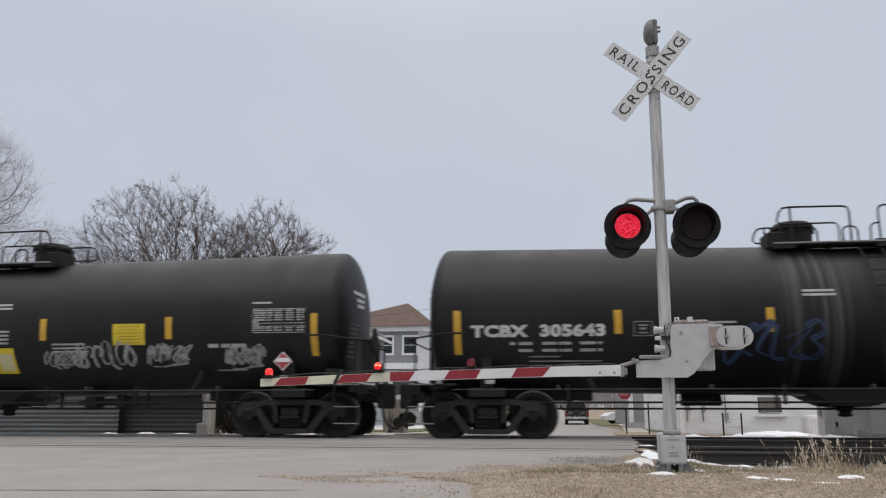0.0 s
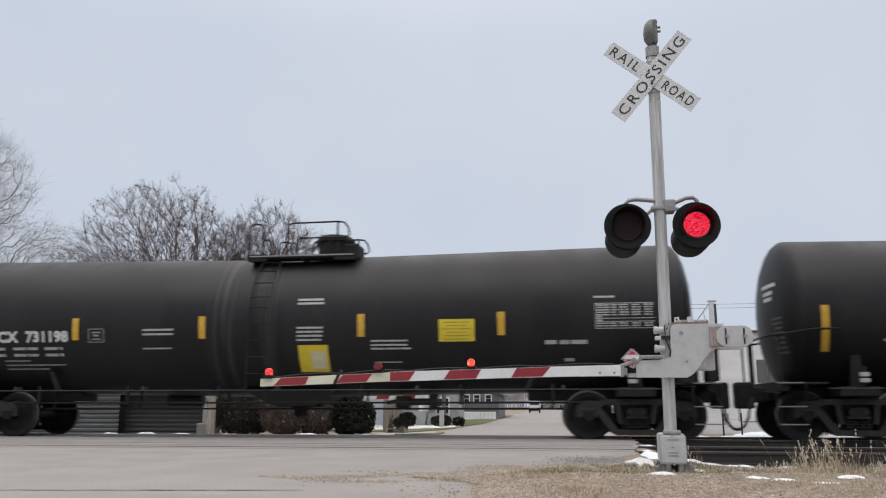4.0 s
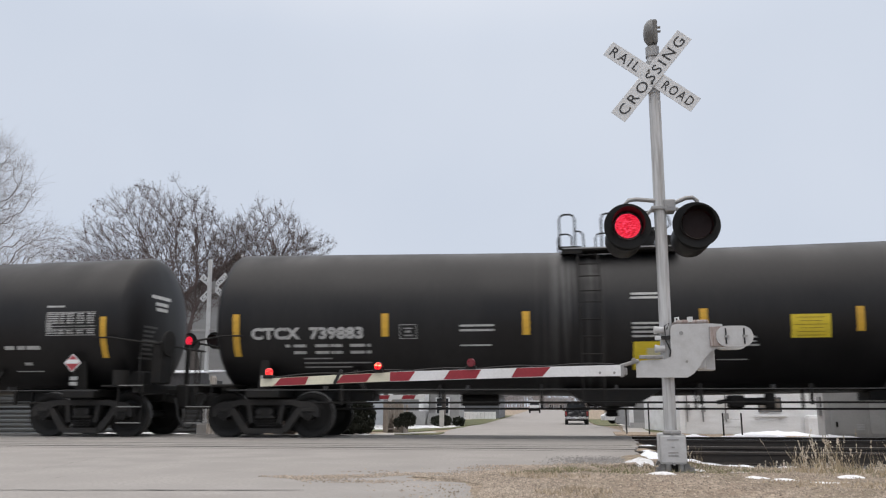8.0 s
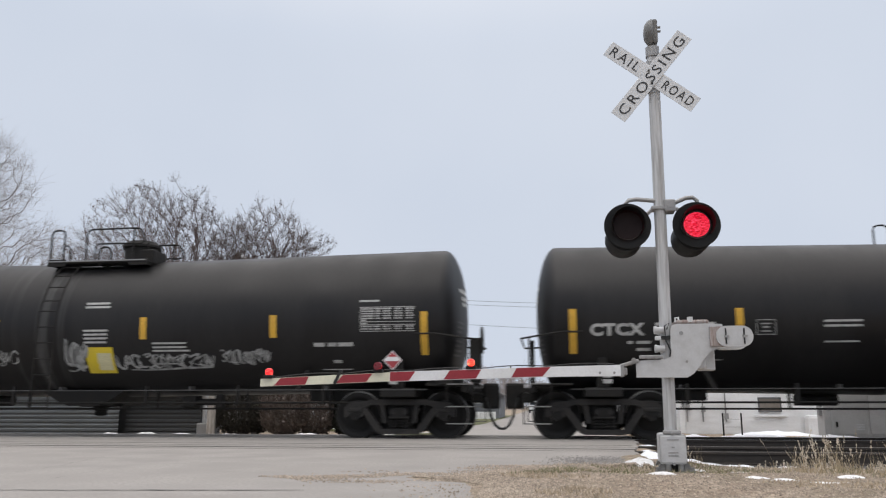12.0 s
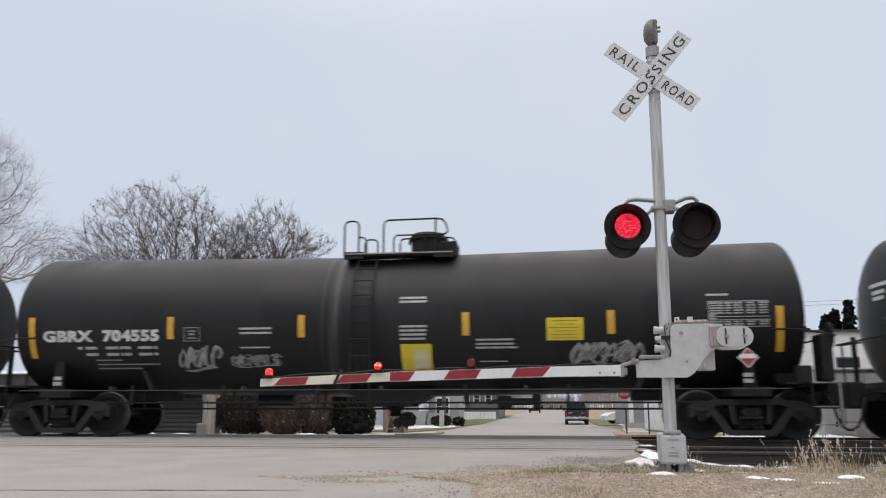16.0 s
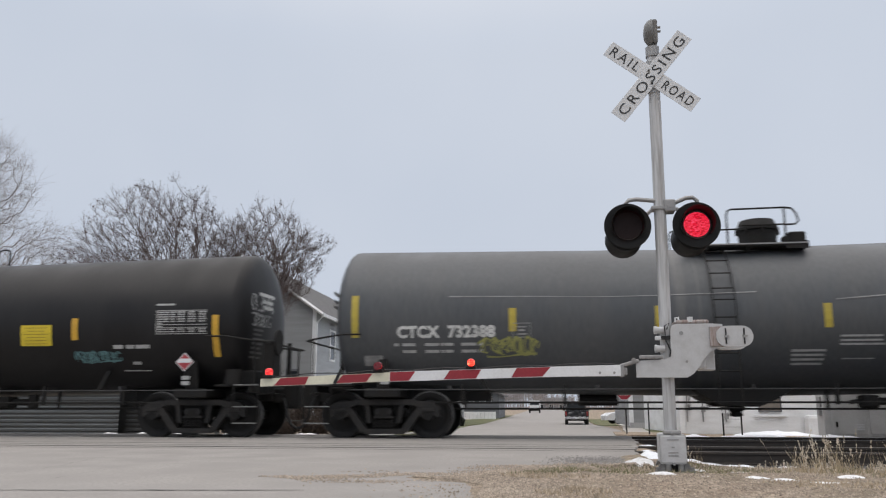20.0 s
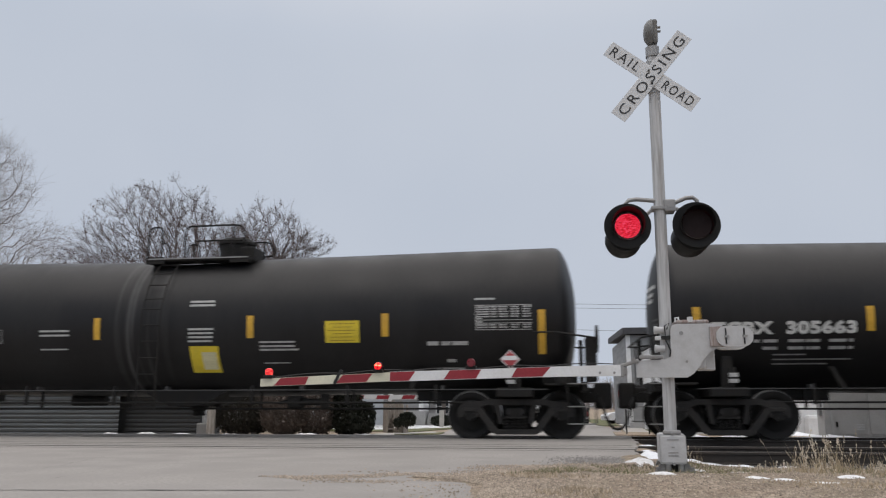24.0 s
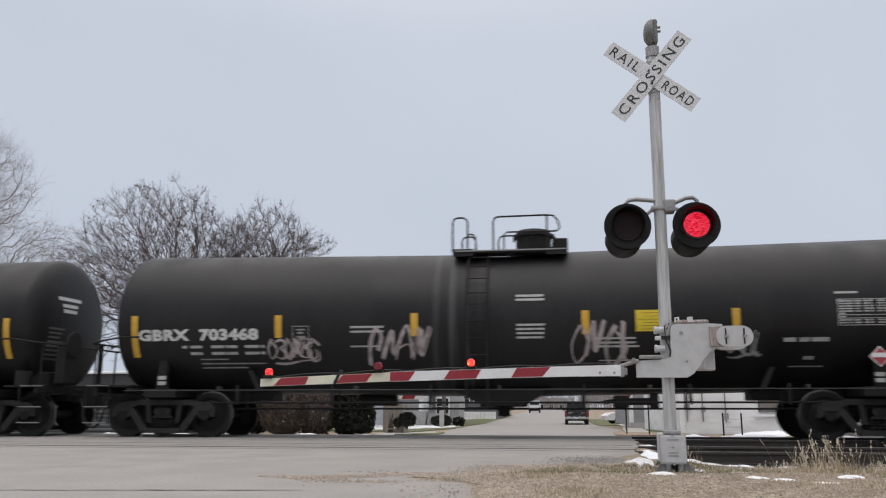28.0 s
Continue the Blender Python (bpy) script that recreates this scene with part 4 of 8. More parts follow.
def bogie(car, x):
    base = part("bogie", box(box(B(), -0.16, 0.16, -1.12, 1.12, 0.40, 0.60, 0.03), -0.10, 0.10, -0.30, 0.30, 0.58, 0.74, 0.02), IRON, car, "black cast bolster bogie with two wheelsets", at=pose(x, 0, 0))
    for s in (-1, 1):
        part("side_frame", side_frame_mesh(), CAST, base, "greyish cast steel side frame", at=pose(0, s * 1.02, 0))
        bm = B()
        box(bm, -0.20, 0.20, s * 1.02 - 0.1, s * 1.02 + 0.1, 0.40, 0.44)
        for px in (-0.13, 0.13):
            rod(bm, (px, s * 1.10, 0.52), (px, s * 1.13, 0.52), 0.05, n=10)
        part("bolster_end", bm, CAST, base)
        # dark plate added behind the springs to close the see-through gaps
        part("spring_plank", box(B(), -0.27, 0.27, s * 0.905 - 0.02, s * 0.905 + 0.02, 0.16, 0.68, 0.01), IRON, base)
        for px in (-0.17, -0.06, 0.05, 0.16):
            part("coil_spring", spring_mesh(), CAST, base, at=pose(px, s * 1.04, 0))
        for px in (-0.89, 0.89):
            part("bearing_adapter", box(B(), px - 0.13, px + 0.13, s * 1.02 - 0.09, s * 1.02 + 0.09, 0.52, 0.60, 0.015), CAST, base)
    for px in (-0.89, 0.89):
        ws_ = part("wheelset", wheelset_mesh(), WHEEL, base, "dark steel wheels on a turning axle", smooth=True, at=pose(px, 0, 0.456))
        ws_.data.materials.append(TREAD)
        for f in ws_.data.polygons:
            if all(math.hypot(ws_.data.vertices[i].co.x, ws_.data.vertices[i].co.z) > 0.44 for i in f.vertices):
                f.material_index = 1
        s = 1 if px > 0 else -1
        part("brake_beam", pipe(pipe(B(), [(px - s * 0.52, -0.75, 0.38), (px - s * 0.60, 0, 0.34), (px - s * 0.52, 0.75, 0.38)], 0.035), [(px - s * 0.47, -0.8, 0.30), (px - s * 0.46, -0.8, 0.50)], 0.04), IRON, base)
    return base


def rail_loop(x0, x1, y, z0, z1, r=0.022, skew=0.0):
    """A handrail hoop standing on the platform."""
    c = 0.10
    return [(x0, y, z0), (x0, y, z1 - c), (x0 + c * 0.3, y, z1 - c * 0.3), (x0 + c, y, z1), (x1 - c, y, z1 + skew), (x1 - c * 0.3, y, z1 - c * 0.3), (x1, y, z1 - c), (x1, y, z0)]


def tank_car(shell_paint, tall_hatch=False, turned=False):
    """turned: the ladder and the top fittings as seen on a car that runs the other way round."""
    car = thing("tank_car", "black steel railway tank car rolling on the main track", "railway car", group="cars of the tank train")
    shell = part("tank_shell", shell_mesh(), shell_paint, car, smooth=True)
    if tall_hatch:
        for v in shell.data.vertices:
            v.co.x *= 0.985
    ends, inner = ((-7.50, 7.48), (-4.37, -1.60, 1.43, 4.25)) if tall_hatch else ((-7.52, 7.52), (-4.44, -1.66, 1.66, 4.44))
    stripe, up = (LEMON, 0.34) if tall_hatch else (YELLOW, 0.0)
    for x in ends:
        part("reflective_stripe", patch(B(), x - 0.07, x + 0.07, 1.62 + up, 2.46 + up), stripe, shell, "tall yellow reflective strip")
    for x in inner:
        part("reflective_stripe", patch(B(), x - 0.07, x + 0.07, 1.98 + 0.2 * up, 2.43 + 0.2 * up), stripe, shell, "yellow reflective strip")
    # weld seams round the shell
    for x in (-5.2, -2.6, 2.6, 5.2):
        bm = B()
        zc, n = tank_z(x), 48
        ring = [[bm.verts.new((x + d, (R_TANK + e) * math.cos(2 * math.pi * k / n), zc + (R_TANK + e) * math.sin(2 * math.pi * k / n))) for k in range(n)] for d, e in ((-0.02, -0.002), (0, 0.004), (0.02, -0.002))]
        for a, b in zip(ring, ring[1:]):
            for k in range(n):
                bm.faces.new((a[k], a[(k + 1) % n], b[(k + 1) % n], b[k]))
        part("weld_seam", bm, shell_paint, shell, smooth=True)
    # stub sills, bolsters and couplers at both ends
    for s in (-1, 1):
        bm = B()
        box(bm, s * 4.9, s * 8.35, -0.33, 0.33, 0.74, 1.02, 0.02)
        part("stub_sill", bm, IRON, car)
        bm = B()
        box(bm, s * 6.62, s * 7.32, -1.30, 1.30, 0.80, 0.98, 0.02)
        slab(bm, [(s * 6.84, 0.95), (s * 7.1, 0.95), (s * 7.04, 1.75), (s * 6.90, 1.75)], -1.22, -1.16)
        slab(bm, [(s * 6.84, 0.95), (s * 7.1, 0.95), (s * 7.04, 1.75), (s * 6.90, 1.75)], 1.16, 1.22)
        part("body_bolster", bm, IRON, car)
        bm = B()
        box(bm, s * 7.55, s * 8.32, -1.42, -0.4, 1.02, 1.06, 0.008)
        box(bm, s * 7.55, s * 8.32, 0.4, 1.42, 1.02, 1.06, 0.008)
        box(bm, s * 8.26, s * 8.36, -1.45, 1.45, 0.90, 1.08, 0.01)
        part("end_platform", bm, IRON, car)
        bm = B()
        box(bm, s * 8.3, s * 8.62, -0.14, 0.14, 0.70, 1.0, 0.03)
        box(bm, s * 8.55, s * 8.90, -0.18, 0.18, 0.58, 1.10, 0.05)
        coupler = part("coupler", bm, IRON, car, "black cast knuckle coupler")
        part("uncoupling_lever", pipe(B(), [(s * 8.40, -1.35, 0.86), (s * 8.46, -0.60, 0.90), (s * 8.60, -0.22, 0.86), (s * 8.72, -0.20, 0.66)], 0.016), IRON, coupler)
        bm = B()
        pipe(bm, [(s * 8.62, -0.30, 0.80), (s * 8.70, -0.34, 0.62), (s * 8.74, -0.36, 0.42), (s * 8.82, -0.35, 0.26), (s * 8.90, -0.34, 0.19), (s * 8.965, -0.33, 0.18)], 0.028)
        part("air_hose", bm, RUBBER, car)
        # safety railing round the head and sill steps
        bm = B()
        pipe(bm, [(s * 7.35, -1.56, 2.02), (s * 7.75, -1.56, 2.02), (s * 8.3, -1.50, 1.94), (s * 8.52, -1.30, 1.92), (s * 8.52, 1.30, 1.92), (s * 8.3, 1.50, 1.94), (s * 7.75, 1.56, 2.02)], 0.02)
        pipe(bm, [(s * 8.36, -1.40, 1.05), (s * 8.36, -1.42, 1.94)], 0.02)
        pipe(bm, [(s * 8.36, 1.40, 1.05), (s * 8.36, 1.42, 1.94)], 0.02)
        box(bm, s * 8.30, s * 8.38, 0.75, 0.83, 1.05, 2.05)
        part("end_handrail", bm, IRON, car)
        for y in (-1.47, 1.47):
            step = part("sill_step", pipe(B(), [(s * 7.97, y, 1.06), (s * 7.97, y, 0.30), (s * 8.49, y, 0.30), (s * 8.49, y, 1.06)], 0.018), IRON, car)
            for z in (0.30, 0.62, 1.045):
                part("step_tread", box(B(), s * 7.98, s * 8.48, y - 0.03, y + 0.03, z - 0.011, z + 0.011, 0.004), FOOT, step, "bright worn step tread")
        bm = B()
        rod(bm, (s * 7.9, -1.3, 1.06), (s * 7.9, -1.3, 1.36), 0.16, n=14)
        if s > 0:
            box(bm, 7.5, 8.2, -0.9, -0.35, 1.06, 1.36, 0.03)
            part("brake_cylinder", bm, IRON, car)
            bm = B()
            lathe(bm, [(0.27, 8.58), (0.28, 8.60), (0.27, 8.62)], axis="x", n=20, centre=(0, -0.7, 1.95))
            for k in range(4):
                a = k * math.pi / 4
                rod(bm, (8.6, -0.7 - 0.27 * math.cos(a), 1.95 - 0.27 * math.sin(a)), (8.6, -0.7 + 0.27 * math.cos(a), 1.95 + 0.27 * math.sin(a)), 0.012, n=6)
            rod(bm, (8.45, -0.7, 1.95), (8.62, -0.7, 1.95), 0.05, n=10)
            box(bm, 8.36, 8.58, -0.95, -0.45, 1.1, 1.98, 0.03)
            part("hand_brake", bm, IRON, car)
        else:
            bm.free()
        bogie(car, s * 6.97)
        # placard on its bracket
        for y in (-1.44,):
            br = part("placard_bracket", box(B(), s * 6.9 - 0.05, s * 6.9 + 0.05, -1.36, -1.32, 1.02, 1.34), IRON, car)
            for z in (1.05, 1.16):
                part("bracket_plate", box(B(), s * 6.9 - 0.085, s * 6.9 + 0.085, -1.385, -1.362, z, z + 0.075, 0.006), SMALL_STENCIL, br, "small pale plate")
            if s > 0:
                slab_pts = [(6.9, 1.32), (7.09, 1.51), (6.9, 1.70), (6.71, 1.51)]
                pl = part("placard", slab(B(), slab_pts, -1.47, -1.455), ARM_WHITE, car, "white and red diamond hazard placard")
                bm = B()
                slab(bm, [(6.9, 1.345), (7.065, 1.51), (7.03, 1.545), (6.77, 1.545), (6.735, 1.51)], -1.476, -1.472)
                slab(bm, [(6.9, 1.675), (7.0, 1.58), (6.80, 1.58)], -1.476, -1.472)
                part("placard_red", bm, paint("placard_red", (0.38, 0.05, 0.06), 0.5, bump=0.02), pl)
                part("placard_band", slab(B(), [(6.76, 1.495), (7.04, 1.495), (7.04, 1.545), (6.76, 1.545)], -1.483, -1.478), ARM_WHITE, pl)
    # walkway, ladder, manway and hoods on top
    bm = B()
    for s in (-1, 1):
        box(bm, -0.95, 1.37, s * 0.60, s * 1.0, 3.70, 3.745, 0.01)
    for x in (-0.9, 0.25, 1.32):
        box(bm, x - 0.03, x + 0.03, -0.97, 0.97, 3.66, 3.71)
    for x0 in (-0.95, 0.95):
        box(bm, x0, x0 + 0.42, -1.02, -0.99, 3.64, 3.79)
    deck = part("top_platform", bm, IRON, car)
    part("platform_edge", box(B(), -0.9, 1.35, -1.035, -1.022, 3.735, 3.76), GALV, deck, "bright worn platform edge")
    for y in (-0.93, 0.93):
        bm = B()
        pipe(bm, rail_loop(-0.96, -0.65, y, 3.74, 4.47), 0.020)
        pipe(bm, [(-0.65, y, 4.12), (-0.55, y, 4.11), (-0.49, y, 4.05), (-0.47, y, 3.74)], 0.018)
        pipe(bm, [(-0.12, y, 3.74), (-0.12, y, 4.36), (-0.09, y, 4.44), (-0.02, y, 4.47), (0.98, y, 4.48), (1.12, y, 4.46), (1.20, y, 4.36), (1.24, y, 4.20), (1.18, y, 4.14), (0.98, y, 4.13)], 0.020)
        pipe(bm, [(0.98, y, 3.74), (0.98, y, 4.48)], 0.020)
        pipe(bm, [(0.10, y, 3.74), (0.10, y, 4.08), (0.16, y, 4.14), (0.98, y, 4.14)], 0.018)
        part("platform_railing", bm, IRON, car)
    bm = B()
    rod(bm, (-0.45, 0, 3.70), (-0.45, 0, 3.86), 0.26, n=18)
    lathe(bm, [(0.27, 3.86), (0.24, 3.90), (0.12, 3.92)], axis="z", n=18, centre=(-0.45, 0, 0))
    part("fill_hatch", bm, IRON, car)
    bm = B()
    zt = 4.42 if tall_hatch else 4.34
    lathe(bm, [(0.37, 3.72), (0.38, 4.18), (0.42, 4.20), (0.42, 4.25), (0.34, zt), (0.1, zt + 0.03)], axis="z", n=24, centre=(0.69, 0, 0))
    for k in range(8):
        a = 2 * math.pi * k / 8
        rod(bm, (0.69 + 0.42 * math.cos(a), 0.42 * math.sin(a), 4.12), (0.69 + 0.42 * math.cos(a), 0.42 * math.sin(a), 4.28), 0.025, n=6)
    part("manway", bm, IRON, car)
    part("valve_box", box(B(), 1.08, 1.40, -0.80, -0.2, 3.70, 4.02, 0.03), IRON, car)
    for y in (-1, 1):
        bm = B()
        for x in (-0.62, -0.22):
            pts = [(x, y * 1.62, 0.55), (x, y * 1.62, 2.5)] + [(x, y * 1.60 * math.cos(a), 2.34 + 1.60 * math.sin(a)) for a in [radians(d) for d in (15, 28, 40, 52, 60)]]
            pipe(bm, pts, 0.016, n=6)
        lad = part("ladder", bm, IRON, car)
        for z in [0.6 + 0.33 * k for k in range(7)]:
            part("rung", rod(B(), (-0.62, y * 1.62, z), (-0.22, y * 1.62, z), 0.013, n=6), IRON, lad)
        for d in (17, 29, 41, 53):
            a = radians(d)
            part("rung", rod(B(), (-0.62, y * 1.60 * math.cos(a), 2.34 + 1.60 * math.sin(a)), (-0.22, y * 1.60 * math.cos(a), 2.34 + 1.60 * math.sin(a)), 0.013, n=6), IRON, lad)
    if turned:
        for ob in car.children:
            if ob.name.split(".")[0] in ("top_platform", "platform_railing", "fill_hatch", "manway", "valve_box", "ladder"):
                for piece in [ob] + list(ob.children):
                    for v in piece.data.vertices:
                        v.co.x = -v.co.x
                    piece.data.flip_normals()
    # saddle plate under the ladder, bottom outlet, brake pipes
    bm = B()
    lathe(bm, [(0.42, 0.88), (0.40, 0.76), (0.20, 0.62), (0.12, 0.52), (0.14, 0.44), (0.05, 0.42)], axis="z", n=18)
    box(bm, -0.5, 0.5, -0.06, 0.06, 0.62, 0.80, 0.02)
    part("bottom_outlet", bm, IRON, car)
    part("belly_skid", slab(B(), [(-0.95, 0.96), (0.95, 0.96), (0.62, 0.76), (0.34, 0.64), (-0.34, 0.64), (-0.62, 0.76)], -0.75, 0.75), IRON, car, "black skid plate round the bottom outlet")
    for y in (-1.58,):
        bm = box(B(), -7.6, 7.6, y - 0.008, y + 0.008, 0.932, 0.950, 0.004)
        for x in (-5.6, -2.8, 0.0, 2.8, 5.6):
            box(bm, x - 0.02, x + 0.02, min(y, 0.86 * y), max(y, 0.86 * y) - 0.02 * (y < 0) , 0.945, 1.02)
        part("side_rail", bm, GALV_DARK, car, "thin grey running rail along the underside")
    bm = B()
    pipe(bm, [(-7.0, -0.95, 0.70), (-4.0, -1.05, 0.70), (4.0, -1.05, 0.70), (7.0, -0.95, 0.70)], 0.02)
    pipe(bm, [(-6.2, -0.5, 0.58), (6.2, -0.5, 0.58)], 0.02)
    for x in (-5.4, -3.4, -1.4, 1.6, 3.6, 5.4):
        box(bm, x - 0.03, x + 0.03, -1.08, -1.02, 0.66, 1.05)
        box(bm, x - 0.02, x + 0.02, -0.53, -0.47, 0.56, 0.95)
    part("brake_pipe", bm, IRON, car)
    bm = B()
    box(bm, 2.2, 2.5, -0.65, -0.3, 0.60, 0.84, 0.04)
    rod(bm, (2.45, -0.5, 0.72), (2.95, -0.5, 0.72), 0.07, n=14)
    box(bm, 2.9, 3.08, -0.58, -0.42, 0.58, 0.88, 0.03)
    rod(bm, (2.0, -0.5, 0.70), (2.25, -0.5, 0.74), 0.04, n=10)
    part("brake_valve", bm, IRON, car)
    bm = B()
    rod(bm, (-3.1, 0.2, 0.76), (-2.3, 0.2, 0.76), 0.12, n=16)
    part("air_reservoir", bm, IRON, car)
    for x in (-4.9, 4.9):
        bm = slab(B(), [(x - 0.05, 0.95), (x + 0.05, 0.95), (x + (0.25 if x > 0 else -0.15), 1.35), (x + (0.15 if x > 0 else -0.25), 1.35)], -1.18, -1.10)
        part("tank_strap", bm, IRON, car)
    # small lettering too fine to read, kept as bars, and notice panels
    rnd = random.Random(5)
    dx = -0.22 if tall_hatch else 0.0

    def bars(name, x0, x1, zs, h, label, seed, material=SMALL_STENCIL):
        """Rows of lettering too small to read, each row a bar of its own."""
        rr = random.Random(seed)
        for z in zs:
            end = x1 - rr.random() * 0.22 * (x1 - x0)
            part(name, patch(B(), x0 + dx, end + dx, z, z + h, 0.007, 1), material, shell, label)

    for z in (1.79, 1.66):
        for x0, x1 in ((-6.50, -6.40), (-6.33, -6.07), (-5.88, -5.60), (-5.56, -5.50), (-5.48, -5.32), (-5.16, -4.86), (-4.82, -4.74)):
            part("figure_block", patch(B(), x0 + dx + (0.10 if z < 1.7 and x1 < -6.3 else 0), x1 + dx, z, z + 0.055, 0.007, 1), SMALL_STENCIL, shell, "small white stencilled figures")
    for x0, x1, z in () if tall_hatch else ((-6.14, -5.55, 1.56), (-6.14, -4.75, 1.475), (-6.14, -5.16, 1.395)):
        part("lining_line", patch(B(), x0 + dx, x1 + dx, z, z + 0.024, 0.007, 1), FAINT, shell, "faint stencilled line")
    if tall_hatch:
        part("blank_card", patch(B(), -7.35, -6.97, 1.42, 1.62, 0.006, 2), FAINT, shell, "small pale blank card")
        for z, span in ((2.72, (-5.6, -4.0, -2.4, 0.2)), (2.60, (1.6, 3.2, 5.0, 7.0))):
            bm = spray_mesh([[(x, z + 0.03 * math.sin(3.1 * x) + (0.10 * (x - 1.6) / 1.6 if x > 1 else 0.0)) for x in span]], thick=0.011, seed=3)
            part("scratch", bm, FAINT, shell, "long pale scratch along the tank")
    else:
        bars("owner_line", -2.95, -2.1, (2.15, 2.06), 0.04, "small white stencilled line", 2)
        bars("owner_line", -2.95, -2.3, (1.78,), 0.03, "thin white stencilled line", 3)
    if turned:
        bars("test_line", -1.05, -0.45, (2.72, 2.64), 0.045, "small white stencilled line", 4)
    elif tall_hatch:
        bars("test_line", 1.0, 1.7, (1.62, 1.54, 1.46, 1.38), 0.04, "small white stencilled line", 5)
    else:
        bars("test_line", 0.34, 0.90, (2.72, 2.64), 0.045, "small white stencilled line", 4)
        bars("test_line", 0.34, 0.98, (2.15, 2.07, 1.99, 1.91), 0.04, "small white stencilled line", 5)
    bars("valve_line", 1.85, 2.75, (1.88, 1.80, 1.73), 0.035, "small white stencilled line", 6)
    bars("valve_line", 1.9, 2.5, (1.48,), 0.02, "thin white stencilled line", 7)
    for x0, x1 in ((5.28, 5.50), (5.56, 5.74), (5.77, 6.08)):
        part("class_figure", patch(B(), x0 + dx, x1 + dx, 1.80, 1.875, 0.007, 1), SMALL_STENCIL, shell, "short row of white stencilled figures")
    bars("class_line", 5.65, 5.85, (1.48,), 0.06, "small white stencilled tag", 9)
    bars("class_line", 5.4, 6.1, (1.35,), 0.02, "thin white stencilled line", 10)
    bars("heading_line", 6.22, 6.66, (2.67,), 0.04, "small white stencilled heading", 11)
    bm = B()
    for z in (2.08, 2.205, 2.265, 2.555):
        patch(bm, 6.24 + dx, 7.34 + dx, z, z + 0.013)
    patch(bm, 6.24 + dx, 6.254 + dx, 2.08, 2.56)
    for z in (2.515, 2.468, 2.420, 2.373, 2.325, 2.288, 2.225, 2.165, 2.118):
        short = z in (2.288, 2.225)
        last_x = 6.27
        for gap in ((0.0,) if short else (0.0, 0.012, 0.03)):
            w = rnd.uniform(0.09, 0.13)
            patch(bm, last_x + gap + dx, last_x + gap + w + dx, z, z + 0.026, steps=1)
            last_x += gap + w
        for x in () if short else (6.70, 6.93, 7.16):
            patch(bm, x + dx, x + rnd.uniform(0.07, 0.09) + dx, z, z + 0.028, steps=1)
            patch(bm, x + 0.10 + dx, x + rnd.uniform(0.14, 0.17) + dx, z, z + 0.028, steps=1)
    part("test_table", bm, SMALL_STENCIL, shell, "white stencilled table of tank tests")
    bm = B()
    for x0, x1, z0, z1 in ((-4.15, -3.80, 1.93, 1.945), (-4.15, -3.80, 2.195, 2.21), (-4.15, -4.135, 1.93, 2.21), (-3.815, -3.80, 1.93, 2.21), (-4.07, -3.88, 2.12, 2.145), (-4.04, -3.92, 2.05, 2.09), (-4.07, -3.88, 1.98, 2.01)):
        patch(bm, x0 + dx, x1 + dx, z0, z1)
    part("square_stencil", bm, FAINT, shell, "square white outlined stencil")
    for s in (-1, 1):
        bm = B()
        for z, w in ((2.95, 0.75), (2.80, 0.5), (2.68, 0.45)):
            vs = []
            for zz in (z, z + 0.075):
                row = []
                for y in (-w / 2 - 0.35, -0.35, w / 2 - 0.35):
                    q = 1 - (y * y + (zz - tank_z(9)) ** 2) / R_TANK ** 2
                    row.append(bm.verts.new((s * (HALF + HEAD * math.sqrt(q) + 0.012), y, zz)))
                vs.append(row)
            for k in range(2):
                bm.faces.new((vs[0][k], vs[0][k + 1], vs[1][k + 1], vs[1][k]))
        part("head_lettering", bm, STENCIL, shell, "white stencilled lines on the tank end")
        for k in range(8):
            z, ys = 2.28 - 0.095 * k, (-0.95, -0.75, -0.50 - 0.06 * (k % 3))
            grid = [[(s * (HALF + HEAD * math.sqrt(1 - (y * y + (zz - tank_z(9)) ** 2) / R_TANK ** 2) + 0.012), y, zz) for y in ys] for zz in (z, z + 0.045)]
            bm = B()
            rows = [[bm.verts.new(p) for p in row] for row in grid]
            for q in range(2):
                bm.faces.new((rows[0][q], rows[0][q + 1], rows[1][q + 1], rows[1][q]))
            part("head_line", bm, GHOST, shell, "faint stencilled line")
    return car, shell


def notice(shell, x0, x1, z0, z1, ink=True, pale=False):
    """A yellow notice panel with bars for its small print."""
    pl = part("notice_panel", patch(B(), x0, x1, z0, z1, 0.006), PANEL_YELLOW, shell, "yellow notice panel with small print")
    if ink:
        bm, rr = B(), random.Random(9)
        n = 6
        for k in range(n):
            z = z0 + (z1 - z0) * (k + 0.6) / (n + 0.6)
            w = (x1 - x0) * (0.55 + 0.35 * rr.random())
            patch(bm, (x0 + x1 - w) / 2, (x0 + x1 + w) / 2, z, z + 0.010, 0.010, 1)
        part("small_print", bm, PANEL_INK, shell)
    if pale:
        part("pale_patch", patch(B(), x0 + 0.25, x1 - 0.05, z0 + 0.06, z1 - 0.12, 0.011), PALE, shell, "faded pale patch on the panel")


